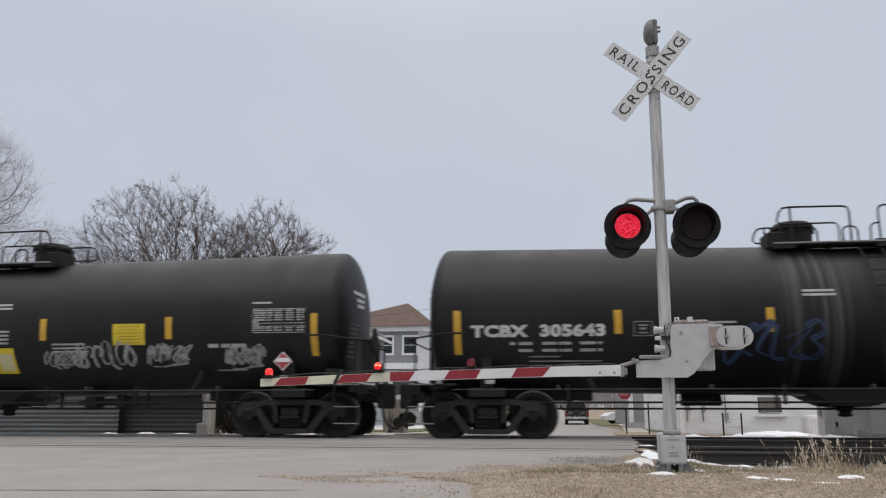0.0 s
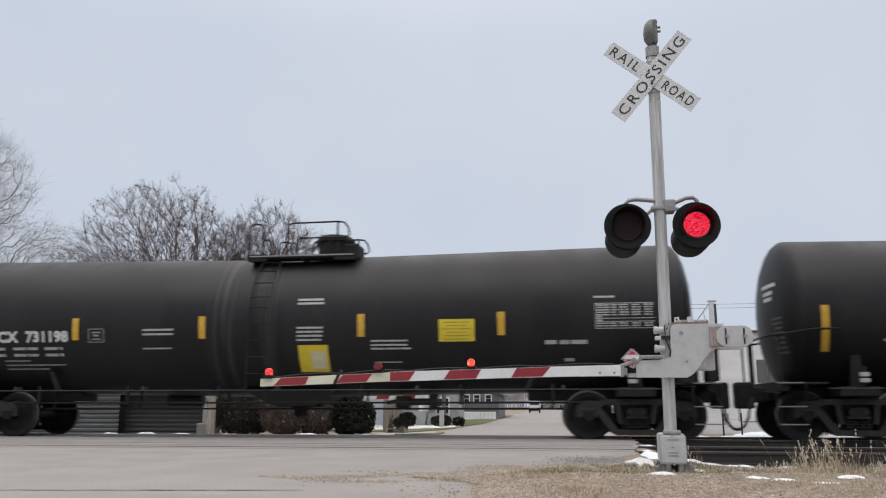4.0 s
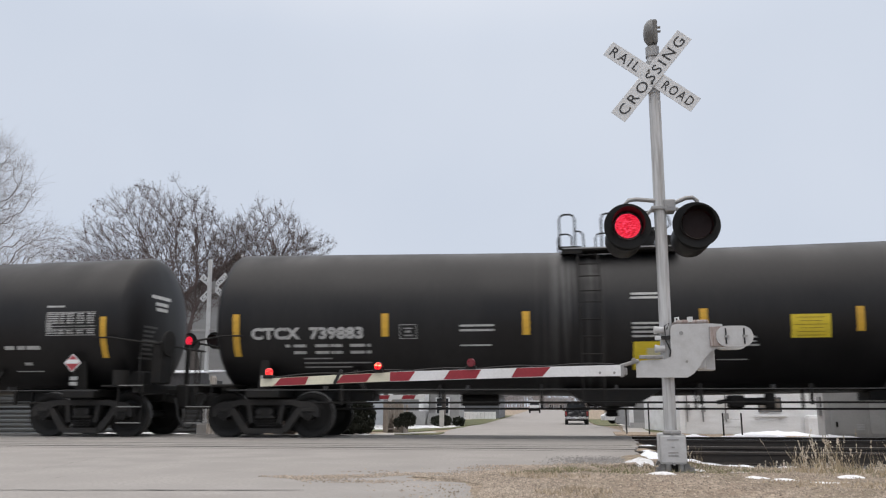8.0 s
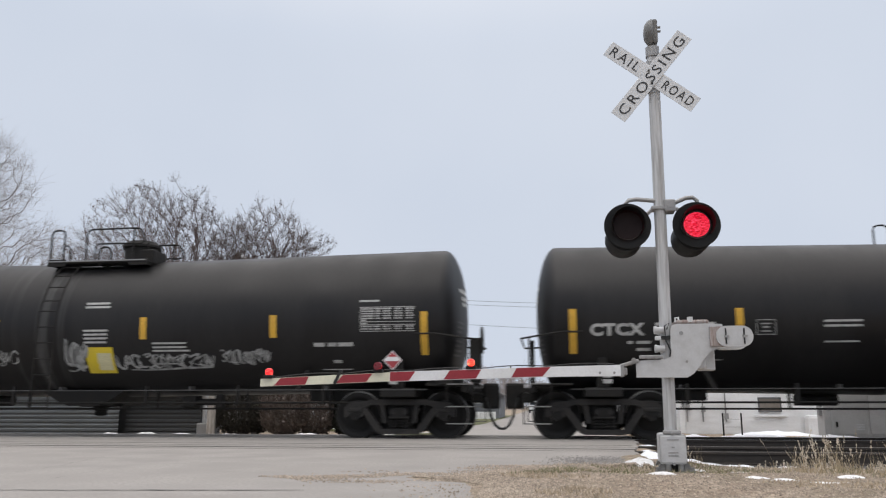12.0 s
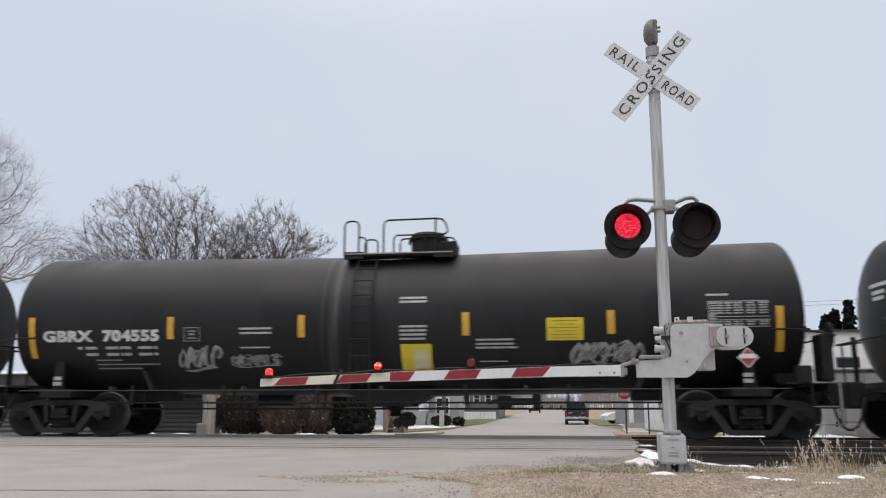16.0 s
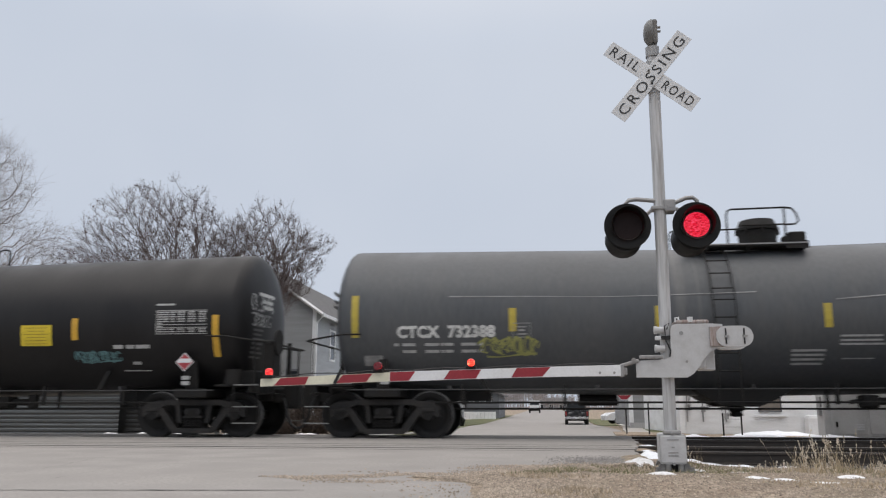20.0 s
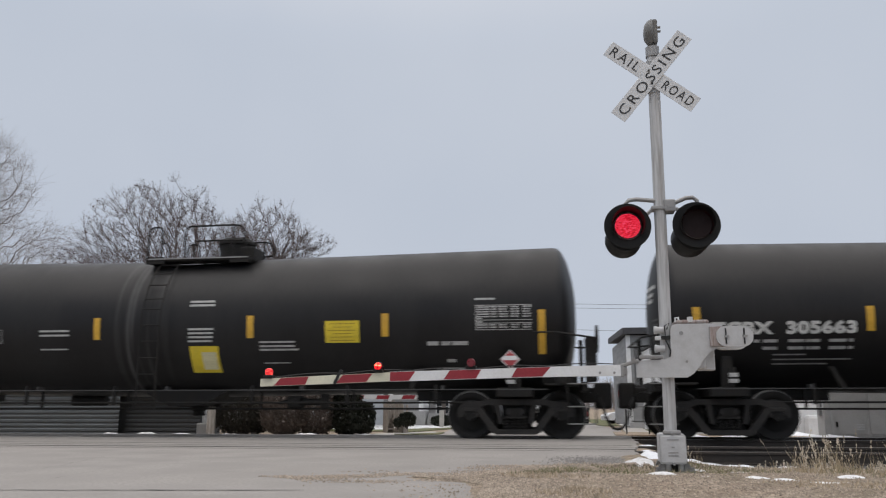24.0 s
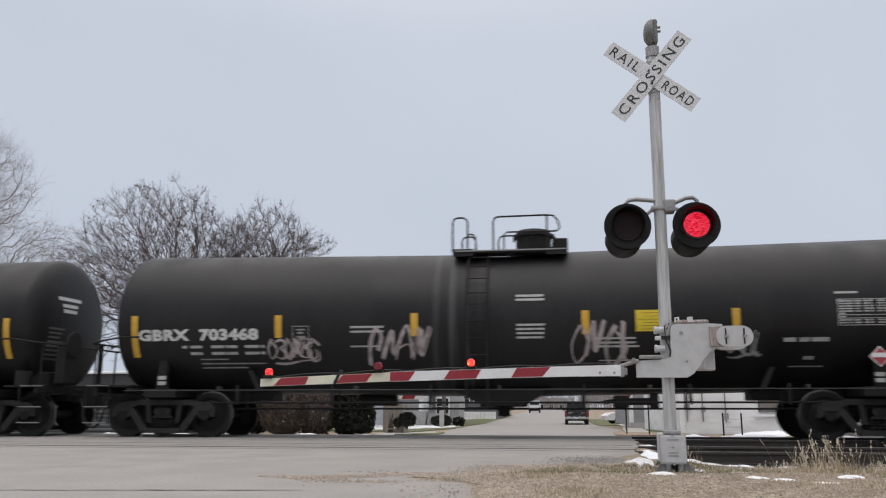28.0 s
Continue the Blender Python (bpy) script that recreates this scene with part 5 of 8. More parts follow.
def reporting_mark(shell, text, span, material=STENCIL):
    co, faces, width = letters(text.replace(" ", "  "), **MARK_SIZE)
    x0, x1 = span
    k = (x1 - x0) / width
    spans = sorted((min(co[i][0] for i in f), max(co[i][0] for i in f)) for f in faces)
    reach, gaps = spans[0][1], []
    for a, b in spans:
        gaps.append((a - reach, a))
        reach = max(reach, b)
    cut = max(gaps)[1] - 0.01
    for name, own in (("reporting_mark", True), ("car_number", False)):
        bm, vs = B(), {}
        for f in faces:
            if (co[f[0]][0] < cut) == own:
                for i in f:
                    if i not in vs:
                        vs[i] = bm.verts.new(skin(x0 + co[i][0] * k, 1.935 + co[i][1], 0.014))
                bm.faces.new([vs[i] for i in f])
        part(name, bm, material, shell, "white stencilled lettering")


def scrawl(shell, x, z, w, h, seed, material, strokes=9, thick=0.024):
    """A sprayed tag that spells nothing: crowded slanted strokes, some drawn twice, with a tail."""
    rr = random.Random(seed)
    upright = h > w
    n = max(4, min(13, round((h / w if upright else w / h) * 2.6)))
    cell, slant, lines = (h if upright else w) / n, rr.uniform(-0.05, 0.35), []
    for k in range(n):
        shape = rr.choice(STROKES)
        grow = rr.uniform(1.0, 1.7)
        if upright:
            line = [(x + w * px, z + cell * (k + grow * pz)) for px, pz in shape]
        else:
            base = z + h * rr.uniform(-0.08, 0.12)
            line = [(x + cell * (k + grow * px) + slant * h * pz, base + h * pz * rr.uniform(0.9, 1.05)) for px, pz in shape]
        lines.append(line)
        if rr.random() < 0.6:
            off = rr.uniform(0.03, 0.06)
            lines.append([(px + off, pz - off * 0.7) for px, pz in line])
    if not upright and rr.random() < 0.6:
        lines.append([(x + w * f, z - h * (0.10 + 0.10 * math.sin(5 * f))) for f in (0.15, 0.4, 0.7, 1.0)])
    return part("graffiti", spray_mesh(lines, thick=min(thick, 0.07 * h), seed=seed), material, shell, "sprayed graffiti tag")


SPRAY = paint("spray_silver", (0.34, 0.345, 0.34), 0.5, vary=0.25, scale=7, fine=50, bump=0.02, dirt=(0.10, 0.10, 0.10), dirt_amount=0.8)
SPRAY_BLUE = paint("spray_blue", (0.03, 0.055, 0.12), 0.5, vary=0.25, scale=7, fine=50, bump=0.02)
SPRAY_TEAL = paint("spray_teal", (0.12, 0.24, 0.25), 0.5, vary=0.25, scale=7, fine=50, bump=0.02)
SPRAY_OLIVE = paint("spray_olive", (0.30, 0.30, 0.10), 0.5, vary=0.25, scale=7, fine=50, bump=0.02)
SPRAY_PINK = paint("spray_pale", (0.42, 0.36, 0.36), 0.5, vary=0.25, scale=7, fine=50, bump=0.02, dirt=(0.15, 0.13, 0.13), dirt_amount=0.8)

# car: list of sprayed tags (x, z, width, height, paint, strokes)
TAGS = {0: [(1.6, 1.45, 0.9, 0.3, SPRAY, 5), (2.4, 1.45, 1.2, 0.45, SPRAY, 6), (3.9, 1.5, 0.9, 0.35, SPRAY, 6), (5.6, 1.45, 0.8, 0.35, SPRAY, 5)],
        1: [(-2.6, 1.45, 1.7, 0.7, SPRAY_BLUE, 9), (1.4, 1.5, 1.2, 0.5, SPRAY_BLUE, 7)],
        3: [(-1.50, 2.10, 0.75, 0.32, SPRAY, 4), (-1.38, 1.90, 0.45, 0.12, SPRAY, 3), (-0.10, 2.14, 1.05, 0.33, SPRAY, 5), (4.62, 1.88, 0.45, 0.32, SPRAY, 3)],
        5: [(-1.0, 1.5, 1.4, 0.5, SPRAY, 6)],
        6: [(-4.55, 1.46, 1.0, 0.26, FAINT, 6), (-2.45, 1.50, 1.45, 0.42, SPRAY, 8), (-0.55, 1.5, 0.75, 0.62, SPRAY, 4), (0.86, 1.46, 0.82, 0.38, SPRAY, 6), (2.4, 1.38, 2.6, 0.48, SPRAY, 5)],
        11: [(-4.6, 1.6, 1.2, 0.25, SPRAY, 6), (-3.2, 1.5, 1.95, 0.25, SPRAY, 7), (-0.15, 1.45, 0.5, 0.5, SPRAY, 4), (1.0, 1.42, 2.1, 0.26, SPRAY, 9), (3.3, 1.5, 1.0, 0.24, SPRAY, 5)],
        12: [(-1.9, 1.5, 1.8, 0.6, SPRAY_PINK, 8), (0.2, 1.5, 1.0, 0.3, SPRAY, 5)],
        13: [(3.2, 1.5, 0.9, 0.7, SPRAY_PINK, 6), (5.2, 1.7, 0.7, 0.5, SPRAY, 4)],
        14: [(5.0, 1.3, 2.0, 0.35, SPRAY, 8)],
        15: [(-4.35, 1.42, 0.85, 0.38, SPRAY, 6), (-3.2, 1.45, 1.0, 0.2, FAINT, 5), (3.6, 1.45, 1.3, 0.4, SPRAY, 7)],
        16: [(-6.65, 1.32, 1.3, 0.4, SPRAY, 7), (3.0, 1.72, 0.9, 0.16, SPRAY_TEAL, 5)],
        17: [(-1.35, 1.45, 1.05, 0.32, SPRAY_PINK, 5), (0.75, 1.75, 0.36, 1.05, SPRAY, 4), (3.2, 1.35, 1.35, 0.42, SPRAY, 6)],
        18: [(-2.95, 1.8, 0.9, 0.2, FAINT, 5), (-1.45, 1.75, 1.15, 0.26, SPRAY, 6), (-0.1, 1.6, 1.5, 0.5, SPRAY, 7), (4.4, 1.56, 1.0, 0.18, SPRAY_TEAL, 5)],
        19: [(-5.05, 1.63, 1.13, 0.30, SPRAY_OLIVE, 6), (3.0, 1.35, 1.15, 0.62, SPRAY_PINK, 6)],
        20: [(-4.2, 1.5, 1.9, 0.5, SPRAY, 8), (0.4, 1.5, 1.6, 0.4, SPRAY, 6), (3.0, 1.4, 2.0, 0.5, SPRAY, 7)],
        23: [(-4.0, 1.5, 1.2, 0.52, SPRAY, 6), (-1.6, 1.25, 0.85, 0.4, SPRAY, 4), (-0.03, 1.34, 0.4, 0.7, SPRAY, 4), (1.13, 1.36, 1.2, 0.5, SPRAY, 6), (2.96, 1.48, 1.25, 0.65, SPRAY, 7), (4.86, 1.70, 1.3, 0.2, SPRAY_TEAL, 6)],
        25: [(-4.3, 1.55, 1.0, 0.25, SPRAY, 5), (3.8, 1.7, 1.4, 0.2, SPRAY_TEAL, 5)],
        26: [(-4.7, 1.55, 1.0, 0.40, SPRAY_PINK, 6), (-2.63, 1.49, 1.15, 0.68, SPRAY_PINK, 7), (1.32, 1.42, 1.24, 0.78, SPRAY_PINK, 8), (4.2, 1.6, 0.6, 0.4, SPRAY, 3)]}

LOWER = {0, 3, 4, 7, 8, 10, 11, 12, 14, 15, 16, 21, 22, 23, 25}
UPPER = {0, 2, 3, 4, 5, 6, 8, 9, 10, 12, 15, 16, 17, 18, 20, 22}
black_car, _ = tank_car(BLACK)
grey_car, grey_shell = tank_car(TANK_GREY, True)
turned_car, _ = tank_car(BLACK, turned=True)
TURNED = (1, 2, 6, 9, 17, 18, 20, 24)
TRAIN = []
for k in range(27):
    home = pose(-1.545 + PITCH * (k - 16) + SPEED * 17.0, TRACK_Y, 0)
    if k == 19:
        car = grey_car
        car.matrix_basis = home
    elif k == 1:
        car = turned_car
        car.matrix_basis = home
    elif k in TURNED:
        car = copy_thing(turned_car, home)
    elif k == 0:
        car = black_car
        car.matrix_basis = home
    else:
        car = copy_thing(black_car, home)
    TRAIN.append(car)
for k, car in enumerate(TRAIN):
    car_shell = [c for c in car.children if c.name.startswith("tank_shell")][0]
    if MARKS[k]:
        a, b = (-6.65, -4.71) if k == 19 else (-6.62, -4.60) if k == 4 else (-7.34, -4.76) if k == 26 else (-7.20, -4.88) if MARKS[k][0] == "C" else (-7.26, -4.68)
        slip = {9: 0.10, 11: -0.10, 14: -0.10, 17: 0.12, 25: -0.11, 26: -0.10}.get(k, 0.0)
        reporting_mark(car_shell, MARKS[k], (a + slip, b + slip), SMALL_STENCIL if MARKS[k][0] == "C" and k not in (4, 19) else STENCIL)
    if k in LOWER:
        notice(car_shell, 0.36, 0.97, 1.31, 1.83, False, True)
    if k == 26:
        notice(car_shell, 2.60, 3.25, 2.02, 2.42)
    elif k in UPPER:
        notice(car_shell, 3.22, 3.92, 1.87, 2.30)
    for i, (x, z, w, h, m, n) in enumerate(TAGS.get(k, [])):
        scrawl(car_shell, x, z, w, h, k * 10 + i, m, n)
    if k == 3:
        for i, glyph in enumerate(BANT):
            lines = [[(2.74 + 0.46 * (i + px), 1.40 + 0.46 * pz) for px, pz in line] for line in glyph]
            part("graffiti", spray_mesh(lines, thick=0.036, seed=i), SPRAY, car_shell, "sprayed silver graffiti letter")
    if k == 18:
        rr = random.Random(4)
        for z0, n, h in ((2.62, 7, 0.34), (2.30, 6, 0.26)):
            lines = [[(-1.05 + 0.13 * i + 0.2 * px, z0 + h * pz) for px, pz in rr.choice(STROKES)] for i in range(n)]
            part("graffiti", spray_mesh(lines, thick=0.018, seed=n, lift=0.014, on=head_skin), SPRAY, car_shell, "sprayed graffiti on the tank end")
    words = {19: "weathered grey steel railway tank car rolling on the main track"}
    look_of = "with silver graffiti along its side" if k in TAGS else "with clean unmarked sides"
    tagged(car, words.get(k, "black steel railway tank car " + look_of))


# ---- trees and plants ----
BARK = paint("grey_bark", (0.12, 0.105, 0.095), 0.9, vary=0.25, scale=6, fine=30, bump=0.5)
TWIG = paint("brown_twig", (0.13, 0.102, 0.098), 0.9, vary=0.2, scale=4, fine=20, bump=0)
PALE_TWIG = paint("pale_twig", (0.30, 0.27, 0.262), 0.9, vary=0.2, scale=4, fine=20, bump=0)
DEAD_LEAF = paint("dead_leaf", (0.13, 0.085, 0.065), 0.8, vary=0.3, scale=4, fine=20, bump=0, island=0.4)


class Sticks:
    """Collects tapered branch pieces and makes one mesh of them."""

    def __init__(self):
        self.v, self.f = [], []

    def tube(self, pts, r0, r1, n):
        base, up = len(self.v), Vector((0.31, 0.17, 0.94))
        m = len(pts)
        for i, p in enumerate(pts):
            d = (pts[min(i + 1, m - 1)] - pts[max(i - 1, 0)]).normalized()
            s = d.cross(up)
            s = s.normalized() if s.length > 0.05 else Vector((1, 0, 0))
            t = d.cross(s)
            r = r0 + (r1 - r0) * i / (m - 1)
            for k in range(n):
                a = 2 * math.pi * k / n
                self.v.append(p + (s * math.cos(a) + t * math.sin(a)) * r)
        for i in range(m - 1):
            for k in range(n):
                a, b = base + i * n + k, base + i * n + (k + 1) % n
                self.f.append((a, b, b + n, a + n))

    def leaf(self, p, d, s):
        base = len(self.v)
        u = d.cross(Vector((0.2, 0.5, 0.8))).normalized() * s * 0.45
        self.v += [p, p + d * s * 0.5 + u, p + d * s, p + d * s * 0.5 - u]
        self.f.append((base, base + 1, base + 2, base + 3))

    def part(self, name, material, parent, label="", smooth=True):
        me = bpy.data.meshes.new(name)
        me.from_pydata(self.v, [], self.f)
        if smooth:
            me.polygons.foreach_set("use_smooth", [True] * len(me.polygons))
        me.materials.append(material)
        ob = new(name, me)
        ob.parent = parent
        if label:
            tagged(ob, label)
        return ob


def bend(rnd, p, d, length, steps, wander, lift):
    pts, q = [p.copy()], d.normalized()
    for i in range(steps):
        q = (q + Vector((rnd.gauss(0, wander), rnd.gauss(0, wander), rnd.gauss(0, wander) + lift))).normalized()
        pts.append(pts[-1] + q * (length / steps))
    return pts, q


def winter_tree(label, at, seed, stem, radius, lobes, count, twig_mat, lift=0.25, leaf=0.3, twig=(0.16, 0.42), tip=0.0036, floor=None, buds=7):
    """A bare tree whose branches reach out to points scattered in the lobes (centre, radii) of its crown.
    stem: points up the trunk; every new point joins the branch that it continues best."""
    rnd = random.Random(seed)
    tree = thing("tree", label, "tree", at=at)
    goals = []
    size = sum(r[0] * r[1] * r[2] for c, r in lobes)
    for c, r in lobes:
        for k in range(int(count * r[0] * r[1] * r[2] / size)):
            d = Vector((rnd.gauss(0, 1), rnd.gauss(0, 1), rnd.gauss(0, 1))).normalized()
            d *= rnd.random() ** 0.32 * (1 + 0.16 * noise.noise(d * 2.1 + Vector((seed, 0, 0))) + 0.06 * noise.noise(d * 6.0 + Vector((0, seed, 0))))
            p = Vector((c[0] + d.x * r[0], c[1] + d.y * r[1], c[2] + d.z * r[2] * (1.0 if d.z > 0 else 0.75)))
            if (floor is None or p.z > floor(p.x)) and (p.z > 4.6 or rnd.random() < 0.6):
                goals.append(p)
    top = Vector(stem[-1])
    goals.sort(key=lambda p: (p - top).length)
    n0 = len(stem)
    total = n0 + len(goals)
    pos, way = np.zeros((total, 3)), np.zeros((total, 3))
    path, up = np.zeros(total), [-1] * total
    for i, p in enumerate(stem):
        pos[i] = p
        up[i] = i - 1
        way[i] = (Vector(p) - Vector(stem[i - 1])).normalized() if i else (0, 0, 1)
    lo = n0 - 1
    for i, p in enumerate(goals, n0):
        d = np.array(p) - pos[lo:i]
        dist = np.sqrt((d * d).sum(1)) + 1e-6
        along = (d * way[lo:i]).sum(1) / dist
        j = lo + int(np.argmin(dist * (1 + 0.9 * (1 - along)) + 0.30 * path[lo:i]))
        pos[i], up[i] = p, j
        path[i] = path[j] + np.linalg.norm(pos[i] - pos[j])
        w = 0.6 * (pos[i] - pos[j]) / (np.linalg.norm(pos[i] - pos[j]) + 1e-6) + 0.4 * way[j]
        way[i] = w / (np.linalg.norm(w) + 1e-6)
    thick = [0.0] * total
    for i in range(total - 1, 0, -1):
        thick[i] = thick[i] or tip ** 2.25
        thick[up[i]] += thick[i]
    width = [max(tip, v ** (1 / 2.25)) for v in thick]
    k = radius / width[n0 - 1]
    width = [tip + (w - tip) * k if w > tip else tip for w in width]
    S, C, F = Sticks(), Sticks(), Sticks()
    S.tube([Vector((stem[0][0], stem[0][1], stem[0][2] - 0.3))] + [Vector(p) for p in stem], radius * 1.35, radius * 0.95, 12)
    for i in range(n0, total):
        j = up[i]
        a, b = Vector(pos[j]), Vector(pos[i])
        r1 = width[i]
        r0 = min(width[j], r1 * 1.35)
        mid = a.lerp(b, 0.5) + (Vector(way[j]) - (b - a).normalized()) * (b - a).length * 0.08
        C.tube([a, mid, b], r0, r1 * 0.95, 6 if r0 > 0.04 else 4 if r0 > 0.015 else 3)
        if r1 < 0.014:
            for q in range(buds):
                d = (Vector(way[i]) * 0.8 + Vector((rnd.gauss(0, 0.55), rnd.gauss(0, 0.55), rnd.gauss(lift, 0.4)))).normalized()
                pts, _ = bend(rnd, a.lerp(b, rnd.random()), d, rnd.uniform(*twig), 3, 0.07, lift * 0.25)
                C.tube(pts, tip * 0.8, tip * 0.4, 3)
                if rnd.random() < leaf:
                    F.leaf(pts[rnd.randrange(1, 4)], Vector((rnd.gauss(0, 1), rnd.gauss(0, 1), rnd.gauss(-0.4, 0.7))).normalized(), 0.03 + 0.038 * rnd.random())
    S.part("trunk", BARK, tree)
    C.part("crown", twig_mat, tree, "bare winter crown of fine branches")
    if F.v:
        F.part("leaves", DEAD_LEAF, tree, "few shrivelled brown leaves", False)
    return tree


winter_tree("broad bare tree with a few brown leaves behind the tracks", pose(-12.5, 27.0, -0.28), 11, [(0, 0, 0), (-0.05, 0, 1.2), (-0.2, 0, 2.6), (-0.45, 0, 3.4)], 0.165,
            [((-2.2, 0, 6.0), (3.1, 2.4, 3.3)), ((-4.5, 0.2, 5.1), (2.0, 1.6, 2.3)), ((-0.7, -0.2, 6.1), (2.1, 1.8, 2.7)), ((-3.4, 0.3, 3.7), (2.6, 1.5, 1.5))], 3900, TWIG, leaf=0.4)
winter_tree("bare tree with reddish twigs beside the grey house", pose(-10.9, 28.6, -0.28), 12, [(0, 0, 0), (0.05, 0, 1.2), (0.0, 0, 2.6), (0.1, 0, 3.5)], 0.13,
            [((0.2, 0, 6.15), (2.0, 1.8, 2.65)), ((1.75, 0, 5.7), (1.7, 1.4, 1.9)), ((-1.0, 0, 6.0), (1.5, 1.5, 2.2))], 2900, TWIG, leaf=0.3, floor=lambda x: 3.2 + 1.4 * max(0.0, x))
winter_tree("tall bare tree with drooping pale twigs", pose(-28.0, 30.5, -0.3), 13, [(0, 0, 0), (0.1, 0, 2), (0.1, 0, 4), (0.4, 0, 6.0)], 0.17,
            [((1.6, 0, 10.4), (4.0, 2.2, 3.6))], 2400, PALE_TWIG, lift=-0.05, leaf=0.0, twig=(0.4, 0.9), tip=0.0040, buds=3)
winter_tree("low spreading bare tree with pale twigs", pose(-25.5, 29.0, -0.3), 14, [(0, 0, 0), (0.1, 0, 1.5), (0.4, 0, 3), (1.0, 0, 4.6)], 0.11,
            [((4.3, 0, 7.0), (3.0, 1.4, 1.6)), ((1.8, 0, 6.6), (1.8, 1.2, 1.2))], 900, PALE_TWIG, lift=-0.05, leaf=0.0, twig=(0.4, 0.9), tip=0.0040, buds=3)
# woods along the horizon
rnd = random.Random(21)
W = Sticks()
for k in range(760):
    x, y = (rnd.uniform(-230, 150), rnd.uniform(190, 260)) if k < 420 else (rnd.uniform(-45, 30), rnd.uniform(205, 265))
    if k >= 420 and -7 < x < 9:
        y += 95
    h = rnd.uniform(5, 9.5) * (1.35 if -24 < x < -1 else 0.75 if x < 12 else 1.0)
    p = Vector((x, y, -0.5))
    W.tube([p, p + Vector((0, 0, h * 0.4)), p + Vector((rnd.gauss(0, 0.3), 0, h))], 0.16, 0.03, 3)
    for j in range(26):
        q = p + Vector((0, 0, h * rnd.uniform(0.25, 0.9)))
        d = Vector((rnd.gauss(0, 1), rnd.gauss(0, 0.6), rnd.uniform(0.3, 1.4))).normalized()
        W.tube([q, q + d * h * rnd.uniform(0.12, 0.32)], 0.06, 0.015, 3)
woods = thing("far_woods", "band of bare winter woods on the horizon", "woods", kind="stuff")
# the pale twig colour stands in for haze over these far trees
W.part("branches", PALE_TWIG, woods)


def clump(name, label, category, at, size, count, leaf, material, seed, core=True, twigs=0, squarish=2.6):
    """A shrub: a shell and filling of many small leaves or twigs, uneven outside."""
    rnd, S = random.Random(seed), Sticks()
    top = thing(name, label, category, at=at)
    for k in range(count):
        while True:
            u = Vector((rnd.uniform(-1, 1), rnd.uniform(-1, 1), rnd.uniform(-1, 1)))
            q = abs(u.x) ** squarish + abs(u.y) ** squarish + abs(u.z) ** squarish
            if 0.35 < q < 1:
                break
        bump = 1 + 0.10 * noise.noise(u * 2.3 + Vector((seed, 0, 0)))
        p = Vector((u.x * size[0], u.y * size[1], size[2] + u.z * size[2])) * bump
        d = Vector((rnd.gauss(0, 1), rnd.gauss(0, 1), rnd.gauss(0.35, 1))).normalized()
        if k < twigs:
            S.tube([p, p + (d + Vector((0, 0, 0.6))) * leaf * 2.4], 0.006, 0.003, 3)
        else:
            S.leaf(p, d, leaf * (0.7 + 0.6 * rnd.random()))
    S.part("foliage", material, top, smooth=False)
    if core:
        C = Sticks()
        for k in range(9):
            a = rnd.uniform(0, 6.28)
            C.tube([Vector((0, 0, -0.1)), Vector((math.cos(a) * size[0] * 0.35, math.sin(a) * size[1] * 0.35, size[2])), Vector((math.cos(a) * size[0] * 0.6, math.sin(a) * size[1] * 0.6, size[2] * 1.7))], 0.03, 0.008, 5)
        C.part("stems", BARK, top)
    return top


EVERGREEN = paint("dark_evergreen", (0.022, 0.027, 0.018), 0.8, vary=0.3, scale=3, fine=20, bump=0, dirt=(0.04, 0.038, 0.026), dirt_amount=0.6, island=0.4)
BROWN_HEDGE = paint("brown_hedge", (0.17, 0.138, 0.122), 0.9, vary=0.3, scale=3, fine=20, bump=0, dirt=(0.10, 0.082, 0.07), dirt_amount=0.6, island=0.4)
DARK_HEDGE = paint("dark_bare_hedge", (0.05, 0.044, 0.036), 0.9, vary=0.3, scale=3, fine=20, bump=0, dirt=(0.03, 0.03, 0.022), dirt_amount=0.6, island=0.4)
clump("hedge", "dark tangled leafless hedge", "hedge", pose(-9.45, 23.9, -0.25), (0.95, 0.7, 0.66), 5200, 0.10, DARK_HEDGE, 31, twigs=2600)
clump("hedge", "brown rounded clipped hedge", "hedge", pose(-8.05, 23.6, -0.24), (0.72, 0.7, 0.72), 6500, 0.075, BROWN_HEDGE, 32, twigs=2400)
clump("hedge", "brown rounded clipped hedge", "hedge", pose(-7.2, 24.0, -0.24), (0.66, 0.7, 0.74), 6000, 0.075, BROWN_HEDGE, 33, twigs=2400)
clump("hedge", "dark green evergreen hedge", "hedge", pose(-6.25, 24.2, -0.24), (0.48, 0.55, 0.72), 4200, 0.09, EVERGREEN, 34)
clump("shrub", "dark evergreen shrub beside the steps", "shrub", pose(-6.05, 25.6, -0.26), (0.36, 0.4, 0.52), 2600, 0.08, EVERGREEN, 35)
clump("shrub", "clipped round dark shrub on thin stems", "shrub", pose(-5.02, 28.0, -0.05), (0.30, 0.3, 0.24), 2200, 0.06, EVERGREEN, 36)
clump("shrub", "small drooping side of the clipped dark shrub", "shrub", pose(-5.34, 27.9, -0.06), (0.14, 0.16, 0.14), 700, 0.06, EVERGREEN, 37)
clump("hedge", "low dark hedge before the porch", "hedge", pose(-7.05, 52.0, -0.52), (0.65, 0.4, 0.26), 1500, 0.16, EVERGREEN, 38)
clump("shrub", "low dark shrub before the porch", "shrub", pose(-5.95, 52.5, -0.56), (0.32, 0.3, 0.24), 800, 0.16, EVERGREEN, 39)
